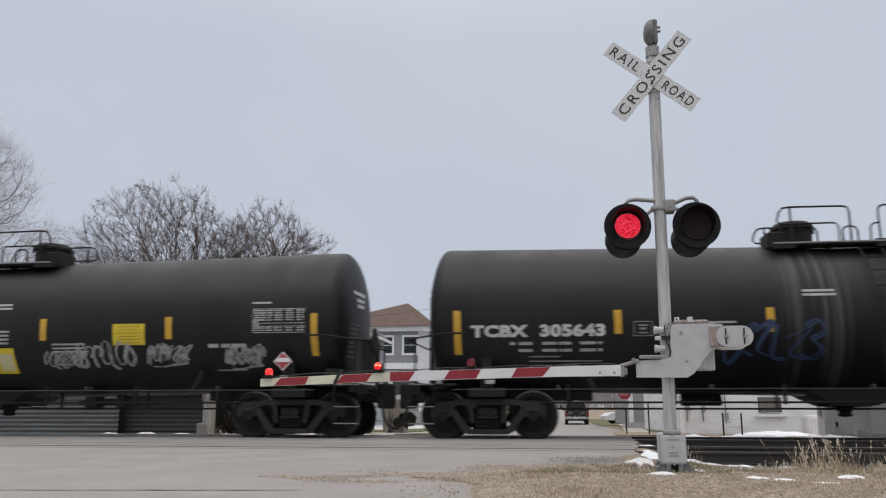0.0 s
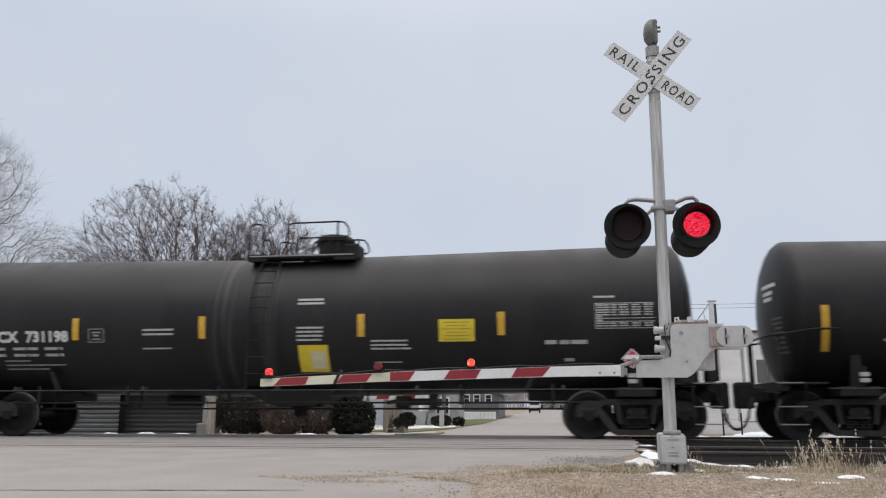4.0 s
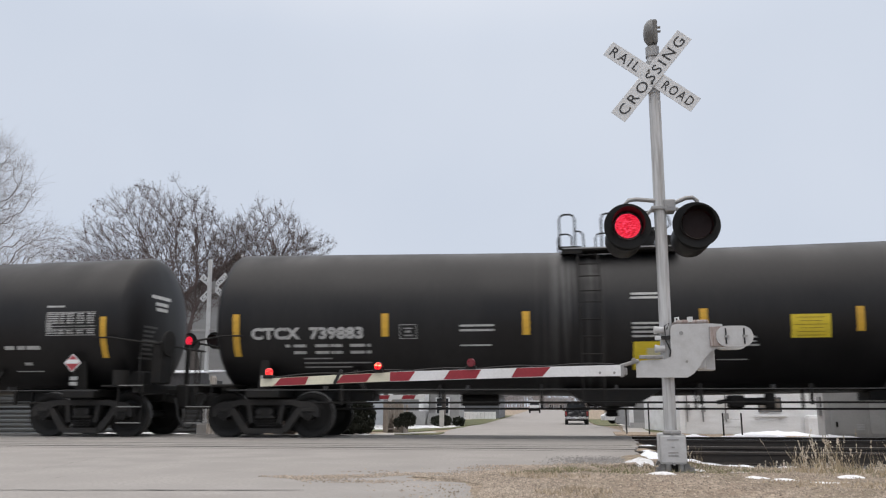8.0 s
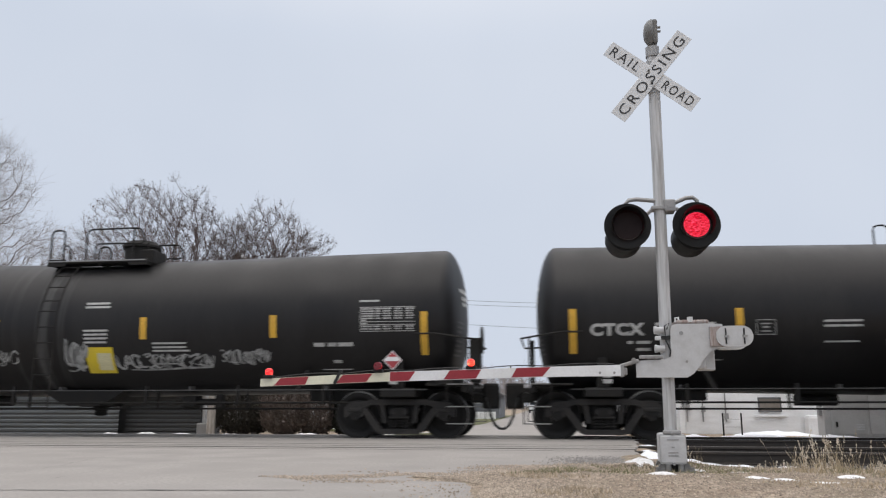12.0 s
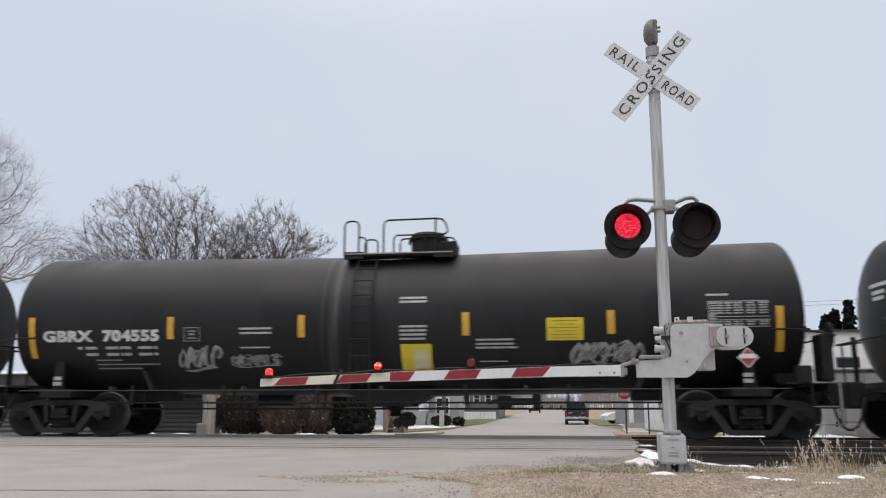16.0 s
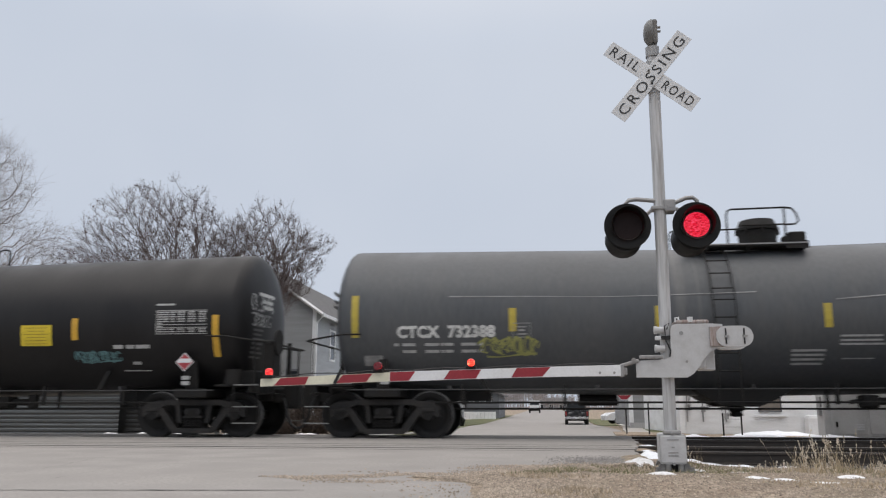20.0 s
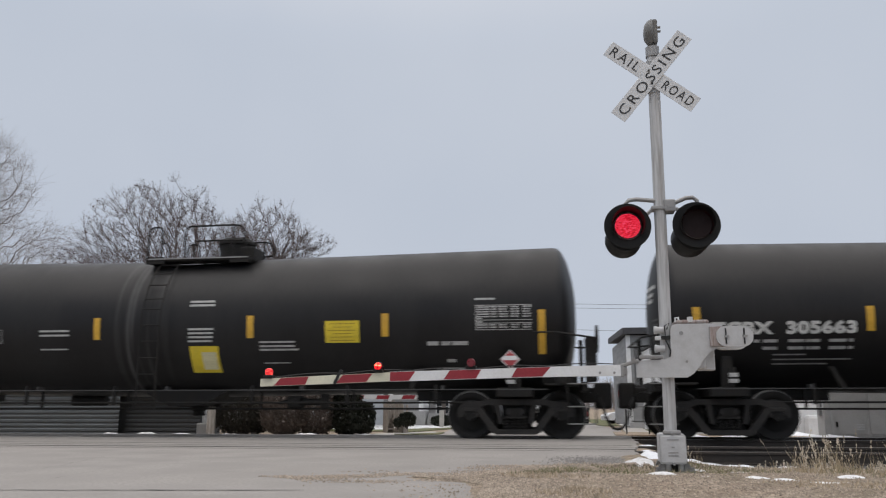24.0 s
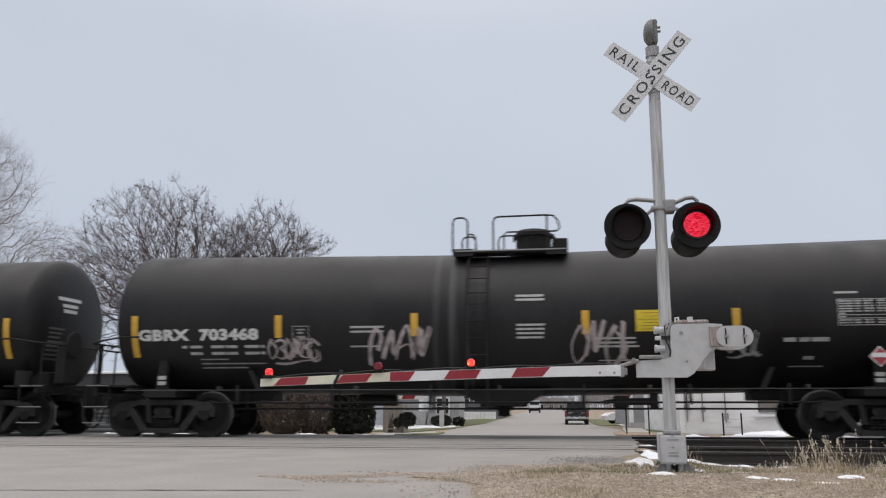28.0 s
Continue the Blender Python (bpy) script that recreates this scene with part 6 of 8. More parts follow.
clump("creeper", "bare creeper and shrub against the grey gable", "shrub", pose(-12.6, 33.8, -0.3), (0.8, 0.6, 1.6), 3600, 0.13, DARK_HEDGE, 40, twigs=3000)

# ---- buildings ----
SIDING_GREY = paint("grey_siding", (0.27, 0.275, 0.28), 0.7, vary=0.06, scale=1.5, fine=25, bump=0.08, dirt=(0.20, 0.20, 0.195), dirt_amount=0.5, stretch=(0.4, 0.4, 3))
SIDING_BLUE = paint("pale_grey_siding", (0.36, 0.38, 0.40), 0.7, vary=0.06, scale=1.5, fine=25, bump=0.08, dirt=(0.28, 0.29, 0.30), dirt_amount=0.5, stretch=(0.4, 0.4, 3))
SIDING_DARK = paint("dark_grey_siding", (0.13, 0.135, 0.145), 0.7, vary=0.06, scale=1.5, fine=25, bump=0.08, stretch=(0.4, 0.4, 3))
WHITE_WOOD = paint("white_boarding", (0.76, 0.765, 0.77), 0.65, vary=0.05, scale=1.2, fine=25, bump=0.06, dirt=(0.52, 0.51, 0.49), dirt_amount=0.6, stretch=(0.5, 0.5, 2))
TRIM = paint("white_trim", (0.74, 0.75, 0.76), 0.6, vary=0.05, bump=0.03)
BROWN_ROOF = paint("brown_shingles", (0.115, 0.075, 0.06), 0.9, vary=0.2, scale=2, fine=12, bump=0.4, stretch=(1, 1, 3))
GREY_ROOF = paint("grey_shingles", (0.12, 0.118, 0.118), 0.9, vary=0.2, scale=2, fine=12, bump=0.4, stretch=(1, 1, 3))
DARK_ROOF = paint("dark_roof", (0.06, 0.06, 0.065), 0.8, vary=0.2, scale=2, fine=12, bump=0.3)
METAL = paint("ribbed_metal", (0.125, 0.14, 0.15), 0.5, metal=0.3, vary=0.08, scale=1.2, fine=20, bump=0.06, dirt=(0.09, 0.09, 0.09), dirt_amount=0.5, stretch=(0.4, 1, 2))
METAL_DARK = paint("dark_ribbed_metal", (0.06, 0.063, 0.066), 0.6, metal=0.2, vary=0.1, scale=1.2, fine=20, bump=0.06, stretch=(0.4, 1, 2))
CASE_GREY = paint("cabinet_grey", (0.50, 0.50, 0.50), 0.5, vary=0.05, scale=2, fine=30, bump=0.04, dirt=(0.33, 0.33, 0.32), dirt_amount=0.4)
STONE = paint("painted_block", (0.36, 0.36, 0.36), 0.8, vary=0.12, scale=2, fine=20, bump=0.3)
WOOD = paint("weathered_wood", (0.26, 0.225, 0.19), 0.85, vary=0.2, scale=3, fine=30, bump=0.3, stretch=(1, 1, 0.3))
PALE_POST = paint("bleached_wood", (0.36, 0.335, 0.305), 0.9, vary=0.25, scale=6, fine=30, bump=0.4, dirt=(0.15, 0.13, 0.115), dirt_amount=0.8, stretch=(3, 3, 0.25))
DOOR_GREY = paint("grey_boards", (0.12, 0.12, 0.125), 0.7, vary=0.15, scale=2, fine=25, bump=0.2, stretch=(3, 1, 0.5))
BROWN_PANE = paint("boarded_window", (0.20, 0.175, 0.15), 0.7, vary=0.1, bump=0.1)

GLASS = bpy.data.materials.new("window_glass")
GLASS.use_nodes = True
GLASS.node_tree.nodes["Principled BSDF"].inputs["Base Color"].default_value = (0.03, 0.035, 0.04, 1)
GLASS.node_tree.nodes["Principled BSDF"].inputs["Roughness"].default_value = 0.08


def lap_wall(name, a, b, z0, z1, material, parent, course=0.13, thick=0.16, gable=None, lap=0.022):
    """A boarded wall from a to b (x, y), each course a slanted board; gable: apex height over the middle."""
    ax, ay, bx, by = *a, *b
    d = Vector((bx - ax, by - ay, 0))
    L = d.length
    d.normalize()
    out = Vector((d.y, -d.x, 0))
    bm = B()
    o = Vector((ax, ay, 0))
    top = gable if gable else z1
    z = z0
    while z < top - 0.01:
        zt = min(z + course, top)

        def span(h):
            if not gable or h <= z1:
                return 0.0, L
            f = (h - z1) / (gable - z1) * L / 2
            return f, L - f
        (s0, s1), (t0, t1) = span(z), span(zt)
        vs = []
        for s, h, e in ((s0, z, lap), (s1, z, lap), (t1, zt, 0.004), (t0, zt, 0.004)):
            vs.append(bm.verts.new(o + d * s + out * e + Vector((0, 0, h))))
        bm.faces.new(vs)
        lo = [bm.verts.new(o + d * s + out * e + Vector((0, 0, z))) for s, e in ((s0, 0.004), (s1, 0.004))]
        bm.faces.new((vs[0], vs[1], lo[1], lo[0]))
        z = zt
    pts = [(0, z0), (L, z0), (L, z1)] + ([(L / 2, gable)] if gable else []) + [(0, z1)]
    bmesh.ops.remove_doubles(bm, verts=bm.verts[:], dist=0.0005)
    A = [bm.verts.new(o + d * s + Vector((0, 0, h))) for s, h in pts]
    Bv = [bm.verts.new(o + d * s - out * thick + Vector((0, 0, h))) for s, h in pts]
    bm.faces.new(Bv)
    for k in range(len(pts)):
        bm.faces.new((A[k], A[(k + 1) % len(pts)], Bv[(k + 1) % len(pts)], Bv[k]))
    return part(name, bm, material, parent)


def window(parent, a, d, w, z0, z1, frame_mat=TRIM, pane_mat=GLASS, bars=1, trim=0.10):
    """A framed window lying on a wall: a is its lower left corner (x, y), d the wall's way."""
    d = Vector((*d, 0)).normalized()
    out = Vector((d.y, -d.x, 0))
    o = Vector((*a, 0))

    def piece(bm, s0, s1, h0, h1, e0, e1):
        vs = [o + d * s + out * e + Vector((0, 0, h)) for s in (s0, s1) for e in (e0, e1) for h in (h0, h1)]
        v = [bm.verts.new(p) for p in vs]
        for f in ((0, 1, 3, 2), (4, 6, 7, 5), (0, 4, 5, 1), (2, 3, 7, 6), (0, 2, 6, 4), (1, 5, 7, 3)):
            bm.faces.new([v[i] for i in f])
        return bm
    fr = B()
    piece(fr, -trim, 0, z0 - trim, z1 + trim, 0.0, 0.06)
    piece(fr, w, w + trim, z0 - trim, z1 + trim, 0.0, 0.06)
    piece(fr, 0, w, z1, z1 + trim, 0.0, 0.06)
    piece(fr, 0, w, z0 - trim, z0, 0.0, 0.075)
    for k in range(bars):
        h = z0 + (z1 - z0) * (k + 1) / (bars + 1)
        piece(fr, 0, w, h - 0.02, h + 0.02, 0.0, 0.045)
    win = part("window", fr, frame_mat, parent)
    part("pane", piece(B(), 0, w, z0, z1, 0.002, 0.03), pane_mat, win)
    return win


def roof_plane(name, quad, thick, material, parent):
    bm = B()
    A = [bm.verts.new(p) for p in quad]
    Bv = [bm.verts.new((p[0], p[1], p[2] - thick)) for p in quad]
    n = len(quad)
    bm.faces.new(A)
    bm.faces.new(Bv[::-1])
    for k in range(n):
        bm.faces.new((A[k], A[(k + 1) % n], Bv[(k + 1) % n], Bv[k]))
    return part(name, bm, material, parent)


# gable house behind the tree
gh = thing("gable_house", "grey boarded gable house with a grey shingle roof", "house")
X0, X1, YF, YB, ZE, ZR = -18.6, -10.95, 36.0, 52.0, 5.30, 7.9
lap_wall("wall", (X0, YF), (X1, YF), -0.5, ZE, SIDING_GREY, gh, gable=ZR)
# this wall has a paler, bluer grey than the other three
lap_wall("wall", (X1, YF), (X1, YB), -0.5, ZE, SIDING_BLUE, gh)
lap_wall("wall", (X1, YB), (X0, YB), -0.5, ZE, SIDING_GREY, gh, gable=ZR)
lap_wall("wall", (X0, YB), (X0, YF), -0.5, ZE, SIDING_GREY, gh)
XM = (X0 + X1) / 2
for s, xe in ((1, X1 + 0.45), (-1, X0 - 0.45)):
    ze = ZE - 0.30
    roof_plane("roof", [(xe, YF - 0.35, ze), (xe, YB + 0.3, ze), (XM, YB + 0.3, ZR + 0.14), (XM, YF - 0.35, ZR + 0.14)], 0.14, GREY_ROOF, gh)
part("fascia", rod(B(), (X1 + 0.46, YF - 0.37, ZE - 0.36), (XM, YF - 0.37, ZR + 0.05), 0.08, n=4), TRIM, gh, "white rake board")
part("fascia", box(B(), X1 + 0.40, X1 + 0.52, YF - 0.35, YB + 0.3, ZE - 0.46, ZE - 0.31), TRIM, gh, "white eaves gutter")
part("downspout", pipe(B(), [(X1 + 0.42, YF - 0.1, ZE - 0.4), (X1 + 0.10, YF - 0.05, ZE - 0.75), (X1 + 0.08, YF - 0.05, -0.3)], 0.05), TRIM, gh, "white downspout")
part("corner_board", box(B(), X1 - 0.12, X1 + 0.03, YF - 0.035, YF + 0.1, -0.5, ZE), TRIM, gh)
window(gh, (X1 + 0.0, 38.6), (0, 1), 0.8, 3.0, 4.4)
window(gh, (X1 + 0.0, 41.6), (0, 1), 0.8, 2.9, 4.4)
window(gh, (X1 + 0.0, 44.8), (0, 1), 0.8, 3.2, 4.4)
window(gh, (X1 + 0.0, 40.0), (0, 1), 0.9, 0.6, 2.1, pane_mat=DOOR_GREY)
window(gh, (-12.2, YF), (1, 0), 0.45, 1.0, 2.3, frame_mat=SIDING_DARK, pane_mat=GLASS)

# hip-roofed house up the street
hh = thing("hip_house", "grey two-storey house with brown hip roof", "house")
hx0, hx1, hy0, hy1, hz = -18.5, -9.2, 60.0, 76.0, 6.7
lap_wall("wall", (hx0, hy0), (hx1 - 0.75, hy0), -0.8, hz, SIDING_GREY, hh, course=0.16)
lap_wall("wall", (hx1 - 0.75, hy0), (hx1, hy0 + 0.75), -0.8, hz, TRIM, hh, course=0.5)
lap_wall("wall", (hx1, hy0 + 0.75), (hx1, hy1), -0.8, hz, SIDING_GREY, hh, course=0.16)
lap_wall("wall", (hx1, hy1), (hx0, hy1), -0.8, hz, SIDING_GREY, hh, course=0.16)
lap_wall("wall", (hx0, hy1), (hx0, hy0), -0.8, hz, SIDING_GREY, hh, course=0.16)
e = [(hx0 - 0.5, hy0 - 0.5, 6.85), (hx1 + 0.5, hy0 - 0.5, 6.85), (hx1 + 0.5, hy1 + 0.5, 6.85), (hx0 - 0.5, hy1 + 0.5, 6.85)]
bm = B()
ev = [bm.verts.new(p) for p in e]
rv = [bm.verts.new((-11.58, 64.5, 9.26)), bm.verts.new((-11.58, 71.0, 9.26))]
for f in ((ev[0], ev[1], rv[0]), (ev[1], ev[2], rv[1], rv[0]), (ev[2], ev[3], rv[1]), (ev[3], ev[0], rv[0], rv[1]), (ev[3], ev[2], ev[1], ev[0])):
    bm.faces.new(f)
part("roof", bm, BROWN_ROOF, hh, "brown shingled hip roof")
part("frieze", box(B(), hx0 - 0.3, hx1 + 0.3, hy0 - 0.3, hy1 + 0.3, 6.45, 6.846), TRIM, hh, "white eaves frieze")
for x in (-16.2, -12.95, -11.05):
    window(hh, (x, hy0), (1, 0), 0.95, 4.75, 6.0, trim=0.16)
window(hh, (hx1 - 0.05, hy0 + 1.6), (0, 1), 1.2, 4.6, 5.95, trim=0.16)
window(hh, (hx1, hy0 + 4.5), (0, 1), 0.9, 4.6, 5.95, trim=0.16)
window(hh, (hx1, hy0 + 8.5), (0, 1), 0.9, 4.6, 5.95, trim=0.16)
part("band_board", box(B(), hx0, hx1 - 0.74, hy0 - 0.05, hy0 - 0.025, 3.55, 4.0), TRIM, hh, "white band between the storeys")
porch = part("porch_roof", box(B(), hx0, hx1 + 0.2, hy0 - 2.6, hy0 - 0.06, 2.7, 2.9), TRIM, hh)
for x in (-16.5, -13.8, -11.6, -9.3):
    part("porch_post", box(B(), x - 0.16, x + 0.16, hy0 - 2.5, hy0 - 2.2, -0.2, 2.7, 0.02), TRIM, hh)
part("porch_base", box(B(), hx0, hx1 + 0.2, hy0 - 2.6, hy0 - 0.06, -0.85, 0.35, 0.02), STONE, hh, "grey painted block porch base")
part("porch_wall", box(B(), hx0, hx1 - 0.2, hy0 - 2.45, hy0 - 2.3, 0.35, 1.2, 0.02), SIDING_GREY, hh)
part("porch_sill", box(B(), hx0, hx1 - 0.1, hy0 - 2.5, hy0 - 2.25, 1.2, 1.3), TRIM, hh)
part("porch_steps", box(box(B(), -8.9, -7.4, hy0 - 2.2, hy0 - 0.6, -0.85, -0.2), -8.9, -7.4, hy0 - 1.7, hy0 - 0.6, -0.2, 0.2), STONE, hh)
part("annex", box(B(), hx1 + 0.03, -6.9, hy0 + 1.0, hy0 + 5.0, -0.8, 2.1, 0.02), STONE, hh, "low grey block annex")
window(hh, (-8.6, hy0 + 0.98), (1, 0), 0.9, 0.1, 1.3, pane_mat=GLASS)

# darker house and cottage further on
dh = thing("dark_house", "dark grey boarded house with white window frames", "house")
lap_wall("wall", (-10.9, 90), (-5.6, 90), -0.9, 2.3, SIDING_DARK, dh, course=0.2, gable=3.3)
lap_wall("wall", (-5.6, 90), (-5.6, 102), -0.9, 2.3, SIDING_DARK, dh, course=0.2)
lap_wall("wall", (-5.6, 102), (-10.9, 102), -0.9, 2.3, SIDING_DARK, dh, course=0.2, gable=3.3)
lap_wall("wall", (-10.9, 102), (-10.9, 90), -0.9, 2.3, SIDING_DARK, dh, course=0.2)
for xe in (-11.3, -5.2):
    roof_plane("roof", [(xe, 89.6, 2.1), (xe, 102.4, 2.1), (-8.25, 102.4, 3.45), (-8.25, 89.6, 3.45)], 0.15, GREY_ROOF, dh)
for x in (-9.6, -8.4, -7.1):
    window(dh, (x, 90), (1, 0), 0.6, 1.2, 2.0, trim=0.10)
part("porch_rail", box(B(), -10.9, -9.4, 89.0, 89.1, 0.6, 1.6), TRIM, dh)
fence = thing("low_white_fence", "low white board fence along the lawn", "fence")
for k in range(9):
    part("fence_board", box(B(), -9.6 + k * 0.42, -9.20 + k * 0.42, 88.0, 88.06, -0.70, 0.16), WHITE_WOOD, fence)

# right of the street: grey house, white workshop, equipment cabinet
sh = thing("small_grey_house", "grey boarded house with white corner boards", "house")
lap_wall("wall", (4.45, 45), (10.5, 45), -0.4, 4.6, SIDING_GREY, sh, course=0.15)
lap_wall("wall", (10.5, 45), (10.5, 55), -0.4, 4.6, SIDING_GREY, sh, course=0.15)
lap_wall("wall", (10.5, 55), (4.45, 55), -0.4, 4.6, SIDING_GREY, sh, course=0.15)
lap_wall("wall", (4.45, 55), (4.45, 45), -0.4, 4.6, SIDING_GREY, sh, course=0.15)
roof_plane("roof", [(4.2, 44.6, 5.0), (10.8, 44.6, 5.0), (10.8, 55.4, 5.3), (4.2, 55.4, 5.3)], 0.35, DARK_ROOF, sh)
part("corner_board", box(B(), 4.38, 4.62, 44.93, 44.972, -0.4, 4.6), TRIM, sh)
part("foundation", box(B(), 4.4, 10.5, 44.9, 44.97, -0.75, -0.2), STONE, sh)
window(sh, (5.9, 45), (1, 0), 0.9, 1.2, 2.4, trim=0.12)

ws = thing("white_workshop", "white boarded workshop with boarded window", "building")
WX0, WX1, WY0, WY1 = 4.75, 13.4, 30.0, 41.0
lap_wall("wall", (WX0, WY0), (WX1, WY0), -0.5, 3.35, WHITE_WOOD, ws, course=0.19, lap=0.010)
lap_wall("wall", (WX1, WY0), (WX1, WY1), -0.5, 3.35, WHITE_WOOD, ws, course=0.19, lap=0.010)
lap_wall("wall", (WX1, WY1), (WX0, WY1), -0.5, 3.35, WHITE_WOOD, ws, course=0.19, lap=0.010)
lap_wall("wall", (WX0, WY1), (WX0, WY0), -0.5, 3.35, WHITE_WOOD, ws, course=0.19, lap=0.010)
roof_plane("roof", [(WX0 - 0.1, WY0 - 0.12, 3.40), (WX1 + 0.1, WY0 - 0.12, 3.36), (WX1 + 0.1, WY1, 3.5), (WX0 - 0.1, WY1, 3.5)], 0.08, DARK_ROOF, ws)
part("parapet", slab(B(), [(5.5, 3.40), (6.6, 3.40), (6.6, 3.70), (5.5, 3.72)], 30.3, 31.5), WHITE_WOOD, ws)
part("roof_gable", slab(B(), [(6.75, 3.42), (8.25, 3.40), (8.0, 3.75), (6.75, 3.75)], 33.5, 38.0), DARK_ROOF, ws, "dark tarred roof hump")
bm = box(B(), 7.55, 7.905, 29.93, 29.972, 1.48, 2.32, 0.01)
part("loading_door", bm, DOOR_GREY, ws, "grey boarded loading door leaf")
part("loading_door", box(B(), 7.925, 8.28, 29.93, 29.972, 1.48, 2.32, 0.01), DOOR_GREY, ws, "grey boarded loading door leaf")
window(ws, (7.55, WY0), (1, 0), 0.70, 0.50, 0.92, frame_mat=DOOR_GREY, pane_mat=BROWN_PANE, bars=0, trim=0.05)
part("window_ledge", box(B(), 7.35, 8.45, 29.90, 29.972, 0.28, 0.36, 0.01), WHITE_WOOD, ws)
window(ws, (10.37, WY0), (1, 0), 0.70, 1.98, 2.34, frame_mat=DOOR_GREY, bars=0, trim=0.05)
part("vent_pipe", rod(B(), (8.49, 29.92, 1.3), (8.49, 29.92, 2.80), 0.06, n=10), GALV, ws)
part("corner_board", box(B(), 4.72, 4.9, 29.94, 29.975, -0.5, 3.35), WHITE_WOOD, ws)
for x in (5.0, 5.55, 6.35):
    part("service_conduit", rod(B(), (x, 29.94, 0.1), (x, 29.94, 1.4), 0.025, n=8), GALV, ws)
for x, z in ((5.02, 0.62), (5.56, 0.55), (6.36, 0.30)):
    part("service_box", box(B(), x - 0.07, x + 0.07, 29.85, 29.94, z - 0.1, z + 0.1, 0.01), GALV, ws)
bm = B()
box(bm, 9.0, 9.60, 29.4, 29.97, -0.5, 0.35, 0.12)
part("buttress", bm, WHITE_WOOD, ws, "white rendered buttress")

cab_ = thing("equipment_cabinet", "pale grey steel railway equipment cabinet", "cabinet")
part("housing", box(B(), 6.36, 9.2, 19.6, 20.1, -0.10, 1.46, 0.02), CASE_GREY, cab_)
part("roof_cap", box(B(), 6.30, 9.26, 19.54, 20.16, 1.46, 1.52, 0.02), CASE_GREY, cab_)
for x in (6.50, 7.35, 8.25):
    part("cabinet_door", box(B(), x, x + 0.80, 19.575, 19.598, 0.0, 1.38, 0.008), CASE_GREY, cab_)
bm = B()
for z in (0.10, 0.15, 0.20):
    box(bm, 7.05, 7.22, 19.56, 19.574, z, z + 0.025)
part("vent_louvre", bm, SIGN_WHITE, cab_)
part("door_latch", box(B(), 6.6, 6.64, 19.55, 19.574, 0.16, 0.28), RUBBER, cab_)
part("meter_box", box(box(B(), 6.32, 6.42, 19.7, 19.9, 0.62, 0.86, 0.01), 6.30, 6.42, 19.72, 19.88, 0.42, 0.58, 0.01), GALV, cab_, "small grey meter box")
part("plinth", box(B(), 6.3, 9.3, 19.5, 20.2, -0.35, -0.10), WALKWAY, cab_)

# wire fence with two posts
fn = thing("wire_fence", "thin wire fence on dark steel posts", "fence")
for x, h in ((4.58, 0.46), (5.05, 0.46)):
    part("fence_post", rod(B(), (x, 22, -0.4), (x, 22, h), 0.022, n=8), RUBBER, fn)
for z in (0.30, 0.10):
    part("fence_wire", rod(B(), (4.58, 22, z), (5.05, 22, z), 0.005, n=4), GALV, fn)

# metal shed by the track
ms = thing("metal_shed", "low ribbed metal shed with snowy roof", "shed")


def ribbed(x0, x1, y, z0, z1, pitch=0.14):
    bm, z, last = B(), z0, None
    while z <= z1 + 1e-6:
        for dz, e in ((0.0, 0.0), (pitch * 0.2, 0.025), (pitch * 0.6, 0.025), (pitch * 0.8, 0.0)):
            pr = (bm.verts.new((x0, y - e, z + dz)), bm.verts.new((x1, y - e, z + dz)))
            if last:
                bm.faces.new((last[0], last[1], pr[1], pr[0]))
            last = pr
        z += pitch
    return bm


part("ribbed_wall", ribbed(-45, -13.7, 24.0, -0.3, 1.2), METAL, ms, "pale ribbed metal wall")
part("ribbed_wall", ribbed(-13.69, -11.12, 24.4, -0.3, 1.2), METAL_DARK, ms, "dark ribbed metal wall")
part("core_wall", box(B(), -45, -11.14, 24.45, 26.0, -0.4, 1.5), METAL_DARK, ms)
part("fascia", box(B(), -45, -10.95, 23.85, 24.44, 1.22, 1.68), DARK_ROOF, ms, "dark fascia under the eaves")
roof_plane("roof", [(-45, 23.8, 1.72), (-10.95, 23.8, 1.72), (-10.95, 26.1, 1.88), (-45, 26.1, 1.88)], 0.04, SNOW, ms)

# ---- street furniture, poles, water tower ----
st = thing("stop_sign", "red octagonal stop sign on a thin steel post", "road sign")
part("post", box(B(), 3.40, 3.45, 36.98, 37.02, -0.5, 1.58), GALV, st)
octo = [(3.425 + 0.33 * math.cos(radians(22.5 + 45 * k)), 1.25 + 0.33 * math.sin(radians(22.5 + 45 * k))) for k in range(8)]
octi = [(3.425 + 0.305 * math.cos(radians(22.5 + 45 * k)), 1.25 + 0.305 * math.sin(radians(22.5 + 45 * k))) for k in range(8)]
face = part("sign_plate", slab(B(), octo, 36.955, 36.965), SIGN_WHITE, st)
part("sign_face", slab(B(), octi, 36.950, 36.954), ARM_RED, face, "red sign face")
co, faces, width = letters("STOP", 0.22, bold=0.01)
bm = B()
vs = [bm.verts.new((3.425 + (x - width / 2) * 0.40 / width, 36.946, 1.14 + y)) for x, y in co]
for f in faces:
    bm.faces.new([vs[i] for i in f])
part("sign_letters", bm, SIGN_WHITE, face)

